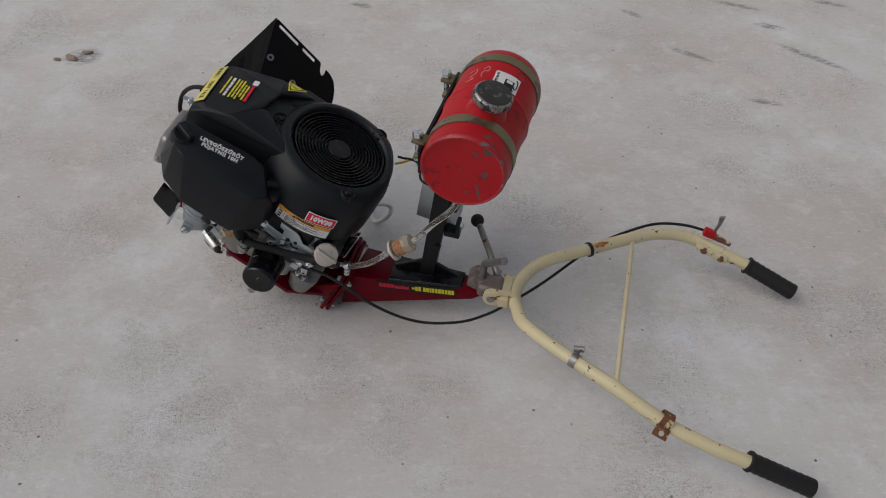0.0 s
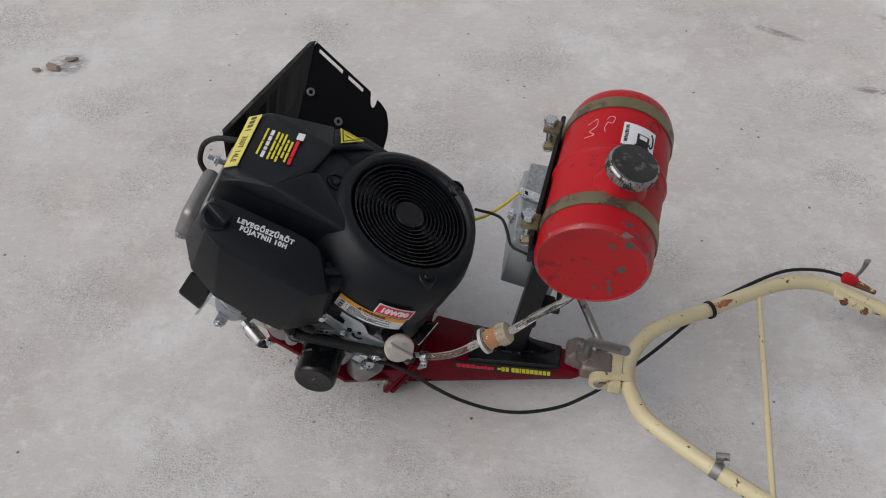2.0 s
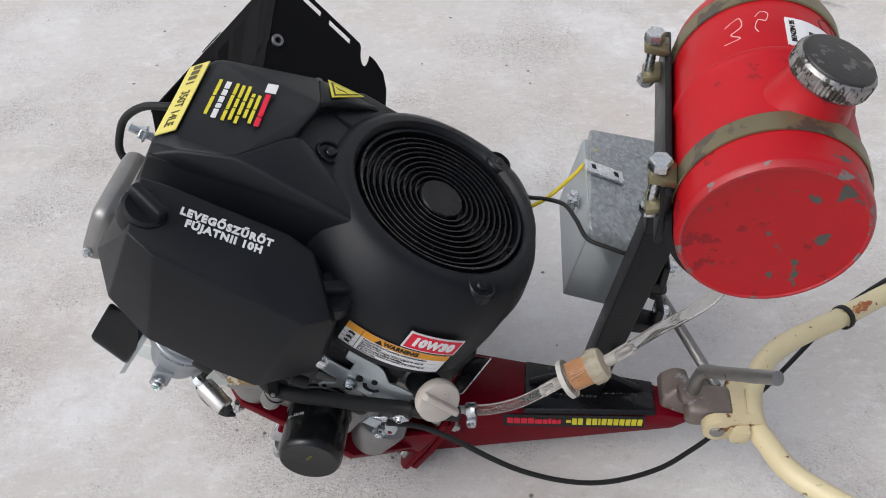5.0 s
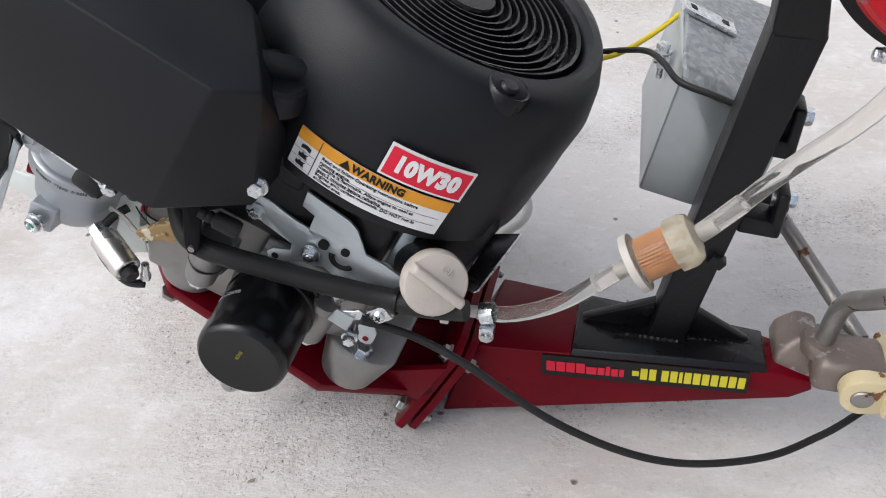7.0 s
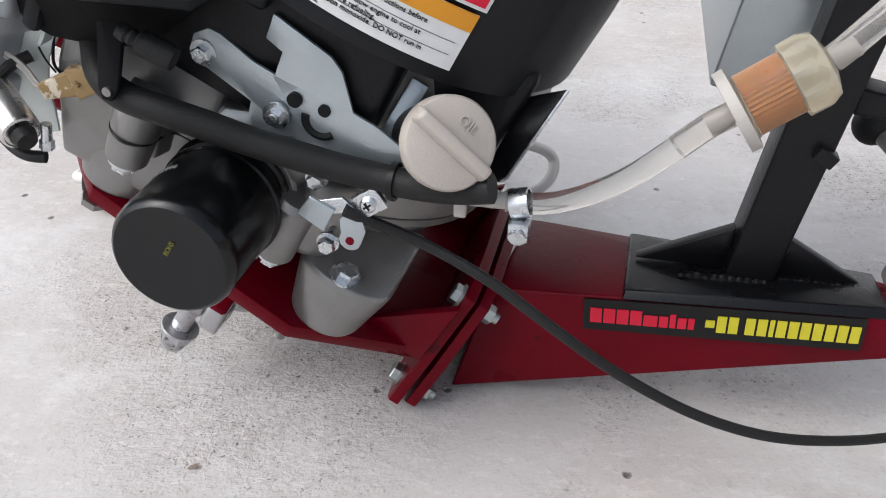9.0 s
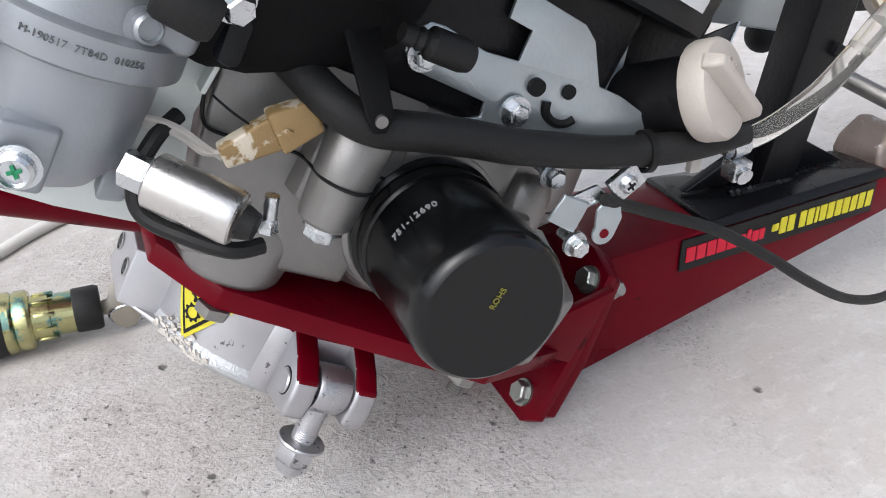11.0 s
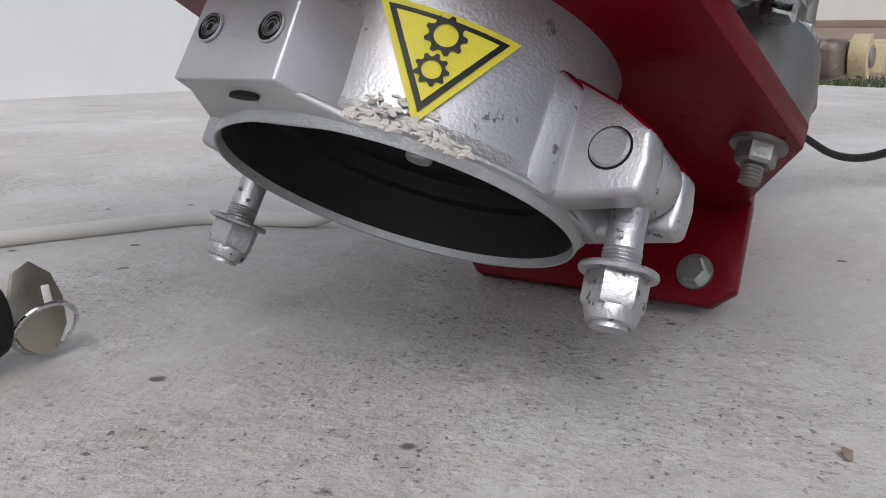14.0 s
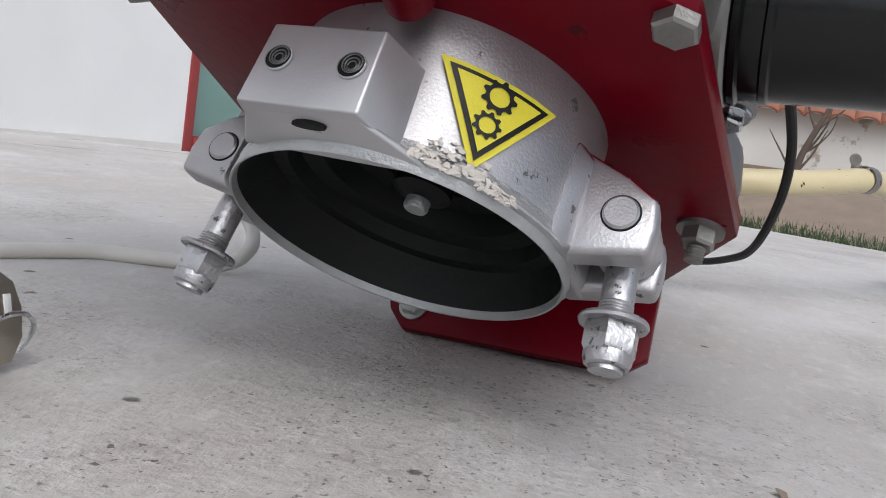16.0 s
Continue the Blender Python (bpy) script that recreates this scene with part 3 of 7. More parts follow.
def build_garden_side():
    """Lawn strip, low weathered wall with tiles, and a bare shrub beyond the handlebar."""
    x0 = 7.6
    wall = thing("wall_east", YARD, "weathered white garden wall with a red tile coping", "wall", kind="structure")
    part("wall_panel", box(bmesh.new(), (x0 + 0.2, -4.6, 0.29), (0.4, 14.6, 1.08)), OLD_WALL, wall)
    part("plinth", box(bmesh.new(), (x0 - 0.03, -4.6, 0.285), (0.05, 14.6, 0.07), bevel=0.01), SOIL, wall, "mossy ledge at the wall's foot")
    me = None
    random.seed(5)
    for i in range(80):
        y = -13.3 + i * 0.2
        bm = bmesh.new()
        if me is None:
            arc = [(0.105 * math.cos(a), 0.06 * math.sin(a)) for a in np.linspace(0, math.pi, 8)]
            inner = [(0.085 * math.cos(a), 0.045 * math.sin(a)) for a in np.linspace(math.pi, 0, 8)]
            prism(bm, arc + inner, 1.50, Matrix(((0, 0, 1, -0.15), (1, 0, 0, 0), (0, 1, 0, 0), (0, 0, 0, 1))))
            tile = part("tile", bm, TILE_RED, wall)
            me = tile.data
        else:
            bm.free()
            tile = new("tile", me)
            tile.parent = wall
        tile.matrix_local = pose(x0 - 0.02, y, 0.835 + random.uniform(-0.008, 0.008), 0, -22, random.uniform(-2, 2))
    soil = bmesh.new()
    hull(soil, [(6.4, 2.2, -0.16), (1.4, -7.8, -0.16), (x0, 2.2, 0.26), (x0, -7.8, 0.26), (6.4, 2.2, -0.3), (1.4, -7.8, -0.3), (x0, 2.2, -0.3), (x0, -7.8, -0.3)])
    bed = solid("flower_bed", soil, SOIL, "bare brown soil bed rising to the garden wall", "soil", "structure")
    bed.matrix_world = YARD
    random.seed(9)
    bm = bmesh.new()
    for _ in range(9000):
        y = random.uniform(-4.5, 2.2)
        x = 5.25 + 0.5 * y + abs(random.gauss(0, 0.28))
        h, a, w = random.uniform(0.03, 0.09), random.uniform(0, 6.28), random.uniform(0.004, 0.008)
        lean = Vector((random.uniform(-0.03, 0.03), random.uniform(-0.03, 0.03), h))
        p = Vector((x, y, -0.165 + 0.16 * max(0, x - 5.3 - 0.5 * y)))
        s = Vector((math.cos(a) * w, math.sin(a) * w, 0))
        v = [bm.verts.new(q) for q in (p - s, p + s, p + lean * 0.6 + s * 0.6, p + lean)]
        bm.faces.new(v)
    g = solid("grass", bm, GRASS, "strip of short green grass at the slab's edge", "grass", "stuff")
    g.matrix_world = YARD
    shrub = thing("shrub", YARD @ Matrix.Translation((7.25, 0.20, 0.16)), "bare leafless shrub before the garden wall", "shrub")
    random.seed(12)
    trunk = [Vector(p) for p in ((0, 0, 0), (0, -0.03, 0.12), (0.01, -0.06, 0.30), (0.0, -0.13, 0.50), (0.02, -0.20, 0.70), (0.0, -0.24, 0.95))]
    part("trunk", sweep(bmesh.new(), trunk, [0.034, 0.030, 0.027, 0.024, 0.020, 0.012], n=8, per=3), BARK, shrub)
    for i in range(9):
        k = 1 + i % 5
        p, pts = trunk[k].copy(), []
        d = Vector((random.uniform(-0.3, 0.3), random.choice((-1, 1)) * random.uniform(0.3, 0.9), random.uniform(0.4, 1.0))).normalized()
        for n in range(5):
            pts.append(p.copy())
            p = p + d * 0.11
            d = (d + Vector((random.uniform(-0.3, 0.3), random.uniform(-0.3, 0.3), 0.1))).normalized()
        part("branch", sweep(bmesh.new(), pts, [0.014, 0.011, 0.008, 0.006, 0.003], n=6, per=3), BARK, shrub)


build_house_wall()
build_garden_side()


# ---- engine ----
engine = thing("engine", ENGINE, "black-hooded petrol engine with grey cast crankcase, tilted on its mount", "engine")


def build_hood():
    bm = bmesh.new()
    lathe(bm, (0, 0, 0), (0, 0, 1), [(0.132, -0.108), (0.136, -0.106), (0.1365, -0.07), (0.1355, -0.050), (0.131, -0.030), (0.121, -0.012), (0.114, -0.004), (0.108, -0.001), (0.101, 0.0), (0.094, 0.0), (0.0905, -0.003), (0.088, -0.010), (0.0865, -0.016), (0.0, -0.018)], n=96)
    ang = [-180, -135, -110, -90, -65, -52, -45, -32, -20, 0, 20, 35, 45, 60, 75, 90, 120, 180]
    low_f = [0.90, 0.96, 1.0, 1.0, 0.985, 0.965, 0.93, 0.89, 0.855, 0.805, 0.80, 0.820, 0.84, 0.84, 0.83, 0.83, 0.85, 0.90]
    top_f = [0.95, 0.97, 0.98, 0.98, 1.0, 1.02, 1.01, 0.96, 0.93, 0.90, 0.92, 0.955, 0.975, 0.965, 0.945, 0.94, 0.95, 0.95]
    for v in bm.verts:
        r = math.hypot(v.co.x, v.co.y)
        if r > 0.1:
            a = math.degrees(math.atan2(v.co.y, v.co.x))
            t = min(1, max(0, (v.co.z + 0.05) / 0.046))
            k = float(np.interp(a, ang, low_f)) * (1 - t) + float(np.interp(a, ang, top_f)) * t
            w = min(1, (r - 0.1) / 0.008)
            k = 1 + (k - 1) * w
            v.co.x *= k
            v.co.y *= k
    # deck between the round part and the plateau
    for deck in ([(-0.165, -0.03), (-0.160, 0.06), (-0.097, 0.045), (-0.097, -0.045), (-0.10, -0.06)], [(-0.160, 0.06), (-0.10, 0.100), (-0.052, 0.094), (-0.099, 0.030)], [(-0.12, -0.05), (-0.075, -0.080), (-0.055, -0.092), (-0.099, -0.030)]):
        hull(bm, [(x, y, z) for x, y in deck for z in (-0.007, -0.11)], 0.003)
    # raised plateau over the cylinder, and its wedge towards the round part
    hull(bm, [(-0.2595, -0.0485, -0.0415), (-0.2585, 0.063, -0.0425), (-0.2425, 0.062, -0.0235), (-0.243, -0.048, -0.0240), (-0.238, 0.072, -0.0225), (-0.146, 0.090, -0.0075), (-0.137, 0.040, 0.005), (-0.150, 0.008, 0.006), (-0.151, -0.018, 0.005), (-0.190, -0.063, -0.006), (-0.234, -0.062, -0.024),
              (-0.262, -0.064, -0.12), (-0.262, 0.07, -0.12), (-0.240, 0.086, -0.12), (-0.13, 0.10, -0.12), (-0.14, -0.03, -0.12), (-0.18, -0.066, -0.12)], 0.0028)
    hull(bm, [(-0.146, 0.090, -0.0075), (-0.138, 0.038, 0.005), (-0.118, 0.058, 0.0055), (-0.080, 0.082, -0.004), (-0.085, 0.098, -0.016), (-0.14, 0.09, -0.10), (-0.14, 0.04, -0.10), (-0.07, 0.085, -0.10), (-0.08, 0.10, -0.10)], 0.0025)
    # facet that falls from the plateau, and the steep wall under it
    hull(bm, [(-0.233, -0.063, -0.024), (-0.190, -0.064, -0.006), (-0.151, -0.019, 0.004), (-0.141, -0.014, 0.003), (-0.068, -0.076, -0.004), (-0.072, -0.081, -0.007), (-0.160, -0.0725, -0.0195), (-0.258, -0.064, -0.044), (-0.2595, -0.050, -0.0415),
              (-0.258, -0.066, -0.11), (-0.160, -0.074, -0.11), (-0.076, -0.078, -0.11), (-0.13, -0.01, -0.11), (-0.25, -0.04, -0.11)], 0.0025)
    # floor of the deep groove before the filter cover
    hull(bm, [(-0.256, -0.12, -0.100), (-0.256, -0.05, -0.100), (-0.03, -0.05, -0.100), (-0.03, -0.128, -0.100), (-0.256, -0.12, -0.12), (-0.256, -0.05, -0.12), (-0.03, -0.05, -0.12), (-0.03, -0.128, -0.12)], 0.003)
    hood = part("hood", bm, BLACK_PLASTIC, engine, "matt black plastic blower hood")
    # screw posts
    for x, y, z in ((-0.1145, -0.007, -0.008), (0.0476, -0.0935, -0.0035), (0.0545, 0.084, -0.0040)):
        t = bmesh.new()
        lathe(t, (x, y, z), (0, 0, 1), [(0.0150, -0.010), (0.0142, 0.0020), (0.0130, 0.0036), (0.0116, 0.0030), (0.0106, 0.0004), (0.0064, 0.0002), (0.0060, 0.0034), (0.0048, 0.0048), (0, 0.0050)], n=24)
        part("screw_post", t, BLACK_GLOSS, hood)
    return hood


hood = build_hood()


def build_fan_screen():
    prof = [(0.0, -0.0065), (0.0215, -0.0065), (0.0228, -0.0085), (0.0235, -0.0135)]
    r = 0.0255
    while r < 0.080:
        prof += [(r, -0.0135), (r + 0.0010, -0.0075), (r + 0.0026, -0.0072), (r + 0.0036, -0.0130)]
        r += 0.0062
    prof += [(0.082, -0.0135), (0.083, -0.0045), (0.0855, -0.0035), (0.0868, -0.008), (0.087, -0.017)]
    part("fan_screen", lathe(bmesh.new(), (0, 0, 0), (0, 0, 1), prof, n=96), BLACK_GLOSS, engine, "ribbed round black fan screen")


build_fan_screen()


def build_air_cover():
    bm = bmesh.new()
    hull(bm, [(-0.252, -0.104, -0.0289), (-0.225, -0.101, -0.0283), (-0.125, -0.100, -0.0281), (-0.100, -0.107, -0.0295), (-0.066, -0.118, -0.064),
              (-0.243, -0.155, -0.0389), (-0.218, -0.166, -0.0411), (-0.137, -0.1705, -0.0419), (-0.090, -0.1745, -0.0431), (-0.068, -0.160, -0.0399),
              (-0.266, -0.119, -0.118), (-0.240, -0.158, -0.124), (-0.197, -0.1785, -0.132), (-0.137, -0.1830, -0.136), (-0.098, -0.1855, -0.133), (-0.050, -0.156, -0.121), (-0.042, -0.100, -0.112),
              (-0.264, -0.085, -0.11), (-0.256, -0.094, -0.045), (-0.06, -0.10, -0.115), (-0.2, -0.10, -0.12)], 0.0045, 3)
    cover = part("air_filter_cover", bm, BLACK_PLASTIC, engine, "faceted matt black air filter cover")
    # box under the cover, with its rounded belly
    bm = bmesh.new()
    hull(bm, [(-0.235, -0.150, -0.118), (-0.110, -0.165, -0.118), (-0.062, -0.140, -0.112), (-0.050, -0.09, -0.11), (-0.235, -0.08, -0.118), (-0.220, -0.140, -0.142), (-0.112, -0.150, -0.150), (-0.070, -0.128, -0.142), (-0.07, -0.09, -0.145), (-0.22, -0.09, -0.148), (-0.145, -0.128, -0.184), (-0.122, -0.135, -0.187), (-0.098, -0.138, -0.176), (-0.080, -0.139, -0.166), (-0.066, -0.138, -0.152), (-0.075, -0.10, -0.160), (-0.12, -0.10, -0.178)], 0.006)
    part("air_box", bm, DULL_BLACK, engine, "glossy black air box under the cover")
    for x, y, z, a in ((-0.238, -0.126, -0.032, 0.5), (-0.0700, -0.1200, -0.0500, -0.5)):
        t = bmesh.new()
        lathe(t, (x, y, z - 0.016), (0, -0.12, 1), [(0.0215, 0), (0.0210, 0.010), (0.0195, 0.0150), (0.0165, 0.0165), (0.010, 0.0150), (0, 0.0150)], n=32)
        hull(t, [Vector((x, y, z)) + Euler((0.1, 0, -a)).to_matrix() @ Vector(v) for v in ((-0.020, -0.0065, -0.006), (0.020, -0.0065, -0.006), (-0.020, 0.0065, -0.006), (0.020, 0.0065, -0.006), (-0.0175, -0.005, 0.010), (0.0175, -0.005, 0.010), (-0.0175, 0.005, 0.010), (0.0175, 0.005, 0.010))], 0.003)
        part("cover_knob", t, BLACK_PLASTIC, cover)
    text_part("printed_text", "LEVEGŐSZŰRŐT\nFÚJATNII 10H", 0.0094, WHITE_STICKER, cover, Matrix.Translation((-0.1735, -0.1222, -0.0318)) @ Euler((0.20, 0.0, 0.055)).to_matrix().to_4x4(), label="white printed letters", bold=0.00050, spacing=1.17, leading=1.0)
    return cover


build_air_cover()


def build_hood_stickers():
    # yellow name strip along the hood's edge; its lines run from back to front
    turn = Euler((0, 0, -math.pi / 2)).to_matrix().to_4x4()
    lie = Matrix.Translation((-0.2507, 0.0080, -0.0315)) @ Euler((0.0, -0.84, 0.01)).to_matrix().to_4x4() @ turn
    s = patch("yellow_strip", 0.105, 0.0225, PALE_YELLOW, hood, lie @ Matrix.Translation((0, 0, 0.0016)), 0.0008, label="yellow name strip with black print")
    text_part("strip_text", "350T 14LE", 0.0130, STRIP_INK, s, lie @ Matrix.Translation((0.0180, 0, 0.0028)), sx=0.94)
    for k, w in enumerate((0.0072, 0.0078, 0.0072, 0.0026)):
        patch("strip_letter", w * 0.8, 0.0090, STRIP_INK, s, lie @ Matrix.Translation((-0.0460 + 0.0084 * k, 0, 0.0026)), 0.0004)
    # printed lines, word by word
    rows = ((-0.2285, INK_YELLOW, 0.0030, 0.039, (0.024, 0.026)), (-0.2210, WHITE_STICKER, 0.0046, 0.037, (0.010, 0.008, 0.008, 0.006, 0.012)), (-0.2130, INK_YELLOW, 0.0030, 0.036, (0.016, 0.020, 0.014)),
            (-0.2075, INK_YELLOW, 0.0030, 0.034, (0.018, 0.012, 0.016)), (-0.2020, INK_YELLOW, 0.0030, 0.034, (0.022, 0.018, 0.010)), (-0.1965, INK_YELLOW, 0.0030, 0.024, (0.005, 0.014, 0.012)), (-0.1910, INK_YELLOW, 0.0030, 0.022, (0.020, 0.018)),
            (-0.1845, RED_STICKER, 0.0046, 0.026, (0.032, 0.012)))
    for x, mat, h, y, words in rows:
        z = float(np.interp(x, [-0.258, -0.234, -0.19, -0.151], [-0.0315, -0.0237, -0.0058, 0.0052])) + 0.0022
        for w in words:
            patch("print_word", w, h, mat, hood, Matrix.Translation((x, y - w / 2, z)) @ Euler((0.02, -0.33, 0)).to_matrix().to_4x4() @ turn, 0.0006)
            y -= w + 0.0025
    patch("print_badge", 0.013, 0.010, WHITE_STICKER, hood, Matrix.Translation((-0.184, 0.034, -0.0002)) @ Euler((0.02, -0.33, 0)).to_matrix().to_4x4() @ turn, 0.0006)
    back, front, tip = Vector((-0.1378, 0.0866, -0.0062)), Vector((-0.1300, 0.0504, 0.0043)), Vector((-0.0999, 0.0802, -0.0014))
    mid = (back + front + tip) / 3
    ex = (tip - back).normalized()
    ez = ex.cross(back - front).normalized()
    m = frame_matrix(mid + ez * 0.0030, ex, ez.cross(ex), ez)
    tri, inner, core = ([((p - mid).dot(ex) * k, (p - mid).dot(ez.cross(ex)) * k) for p in (back, front, tip)] for k in (1.0, 0.80, 0.64))
    t = part("warning_triangle", prism(bmesh.new(), tri, 0.0008, m), YELLOW_STICKER, hood, "yellow warning triangle sticker")
    part("black_rim", prism(bmesh.new(), inner, 0.0004, m @ Matrix.Translation((0, 0, 0.0006))), BLACK_STICKER, t)
    part("yellow_field", prism(bmesh.new(), core, 0.0004, m @ Matrix.Translation((0, 0, 0.0010))), YELLOW_STICKER, t)
    part("bolt_sign", prism(bmesh.new(), [(0.0070, -0.0020), (-0.0005, 0.0008), (0.0002, -0.0012), (-0.0070, 0.0010), (-0.0005, -0.0038), (-0.0006, -0.0016)], 0.0004, m @ Matrix.Translation((0, 0, 0.0014))), BLACK_STICKER, t)
    # labels wrapped on the hood's round side
    R = 0.1372

    def side(ang, z):
        return Matrix.Translation((0, 0, z)) @ Euler((0, 0, radians(ang))).to_matrix().to_4x4()

    a = patch("oil_grade_label", 0.0535, 0.0245, WHITE_STICKER, hood, side(13, -0.0545), 0.0006, R, label="red and white oil grade label")
    patch("red_field", 0.0500, 0.0210, RED_STICKER, a, side(13, -0.0545), 0.001, R)
    text_part("grade_text", "10W30", 0.0160, WHITE_STICKER, a, side(13, -0.0548), 0.0003, R + 0.0012, bold=0.00105, sx=0.78, spacing=1.10)
    w = patch("warning_label", 0.102, 0.0285, WHITE_STICKER, hood, side(2, -0.0833), 0.0005, R, label="white and orange warning label")
    patch("orange_band", 0.102, 0.0085, ORANGE_STICKER, w, side(2, -0.0732), 0.0008, R)
    text_part("warning_text", "WARNING", 0.0076, BLACK_STICKER, w, side(3.4, -0.0734), 0.0003, R + 0.001, bold=0.00030, sx=0.90, spacing=1.06)
    part("triangle_sign", place(prism(bmesh.new(), [(-0.0036, -0.0029), (0.0036, -0.0029), (0.0, 0.0033)], 0.0004), side(-5.4, -0.0735), R + 0.001), BLACK_STICKER, w)
    for i, line in enumerate(("Read and follow Operating Instructions before", "running engine.", "Gasoline is flammable. Allow engine to cool at", "least 2 minutes before refueling.", "Engines emit carbon monoxide. DO NOT run in", "enclosed area.")):
        text_part("small_print", line, 0.0034, BLACK_STICKER, w, side(-11.3, -0.0798 - i * 0.0031), 0.0002, R + 0.0008, align="LEFT")
    for z in (-0.0842, -0.0904):
        patch("rule", 0.078, 0.0003, BLACK_STICKER, w, side(5.4, z), 0.0008, R)
    for i in range(3):
        z = -0.0808 - i * 0.0060
        patch("rule", 0.0165, 0.0003, BLACK_STICKER, w, side(-15.9, z - 0.0032), 0.0008, R)
        sign = [(-0.0030, -0.0018), (0.0032, -0.0020), (0.0022, 0.0006), (0.0034, 0.0018), (0.0004, 0.0010), (-0.0008, 0.0024), (-0.0018, 0.0004), (-0.0034, 0.0012)] if i else [(-0.0034, -0.0018), (0, -0.0008), (0.0034, -0.0018), (0.0034, 0.0010), (0, 0.0020), (-0.0034, 0.0010)]
        part("pictogram", place(prism(bmesh.new(), sign, 0.0003), side(-15.9, z), R + 0.0008), BLACK_STICKER, w)
    patch("rule", 0.0006, 0.027, BLACK_STICKER, w, side(-12.6, -0.0833), 0.0009, R)


build_hood_stickers()


def build_heat_shield():
    """Bent sheet over the exhaust side: a back sheet and a slotted side sheet."""
    def sheet(bm, p, thick=0.0018):
        v = [Vector(q) for q in p]
        n = (v[1] - v[0]).cross(v[2] - v[0]).normalized() * thick
        a = [bm.verts.new(q) for q in v]
        b = [bm.verts.new(q + n) for q in v]
        bm.faces.new(a[::-1])
        bm.faces.new(b)
        for i in range(len(v)):
            j = (i + 1) % len(v)
            bm.faces.new((a[i], a[j], b[j], b[i]))

    def at(u, w):
        """On the back sheet: u along its upper edge, w down."""
        a, b, c = Vector((-0.224, 0.233, -0.003)), Vector((-0.062, 0.243, -0.070)), Vector((-0.186, 0.105, -0.098))
        return a + (b - a) * u + (c - a) * w

    bm = bmesh.new()
    notch = [(0.745 - 0.042 * math.cos(t), 0.02 + 0.105 * math.sin(t)) for t in np.linspace(0, math.pi, 9)]
    for q in (((0, 0.05), (0.02, 0), (0.06, 0), (0.06, 1), (0, 1)), ((0.06, 0), (0.35, 0), (0.35, 0.030), (0.06, 0.030)), ((0.06, 0.068), (0.35, 0.068), (0.35, 1), (0.06, 1)), ((0.35, 0), (0.42, 0), (0.42, 1), (0.35, 1)),
              ((0.42, 0), (0.61, 0), (0.61, 0.030), (0.42, 0.030)), ((0.42, 0.068), (0.61, 0.068), (0.61, 1), (0.42, 1)), ((0.61, 0), (0.69, 0.0), *notch, (0.84, 0.02), (0.92, 0.05), (0.97, 0.14), (0.985, 0.26), (0.97, 0.42), (0.90, 0.56), (0.72, 1), (0.61, 1))):
        sheet(bm, [at(u, w) for u, w in q])
    bmesh.ops.remove_doubles(bm, verts=bm.verts[:], dist=0.0004)
    shield = part("heat_shield_back", bm, DULL_BLACK, engine, "black bent sheet heat shield with slots")
    a, b = Vector((-0.224, 0.233, -0.003)), Vector((-0.290, 0.118, -0.163))
    down = Vector((-0.009, 0.066, -0.065))

    def at2(u, w):
        return a + (b - a) * u + down * w

    bm = bmesh.new()
    rows = [0, 0.06, 0.16, 0.20, 0.30, 0.34, 0.42, 0.58, 0.66, 0.76, 0.80, 0.90, 1.0]
    for i in range(len(rows) - 1):
        u0, u1 = rows[i], rows[i + 1]
        bands = ((0, 0.16), (0.30, 0.52), (0.66, 1)) if i % 2 and i != 11 else ((0, 0.10), (0.26, 0.38), (0.54, 0.66), (0.82, 1)) if i == 11 else ((0, 1),)
        for w0, w1 in bands:
            sheet(bm, [at2(u0, w0), at2(u1, w0), at2(u1, w1), at2(u0, w1)])
    side_sheet = part("heat_shield_side", bm, DULL_BLACK, engine, "black slotted sheet side of the heat shield")
    across = (b - a).cross(down).normalized()
    across = across if across.z > 0 else -across
    t = bmesh.new()
    lathe(t, at2(0.50, 0.48) + across * 0.0022, across, [(0, 0), (0.0150, 0), (0.0158, -0.0012)], n=28)
    part("round_hole", t, SHAFT_DARK, side_sheet)
    for u, w in ((0.055, 0.455), (0.405, 0.50)):
        t = bmesh.new()
        p = at(u, w)
        lathe(t, p, (0.25, -0.5, 0.8), [(0.0035, 0.0035), (0.0062, 0.0035), (0.0068, 0.0025), (0.0068, -0.001), (0.003, -0.001)], n=20, closed=True)
        part("shield_screw", t, STEEL_RAW, shield)
    # inner sheet, curving down from the fold to the open end
    t = bmesh.new()
    ends = Vector((-0.205, 0.085, -0.165))
    for k in range(8):
        p0, p1 = k / 8, (k + 1) / 8
        e0, e1 = at(0, 1).lerp(ends, p0), at(0, 1).lerp(ends, p1)
        f0, f1 = a.lerp(b, p0), a.lerp(b, p1)
        sag = Vector((0.0, 0.02, -0.11))
        m0, m1 = (e0 + f0) / 2 + sag * p0, (e1 + f1) / 2 + sag * p1
        sheet(t, [f0, f1, m1, m0])
        sheet(t, [m0, m1, e1, e0])
    bmesh.ops.remove_doubles(t, verts=t.verts[:], dist=0.0004)
    part("heat_shield_inner", t, DULL_BLACK, engine, "black inner sheet of the heat shield", 80)
    t = bmesh.new()
    hull(t, [(x, y, z) for x in (-0.258, -0.075) for y in (0.09, 0.190) for z in (-0.122, -0.21)], 0.018)
    part("muffler", t, SHAFT_DARK, engine, "dark exhaust muffler box")


build_heat_shield()


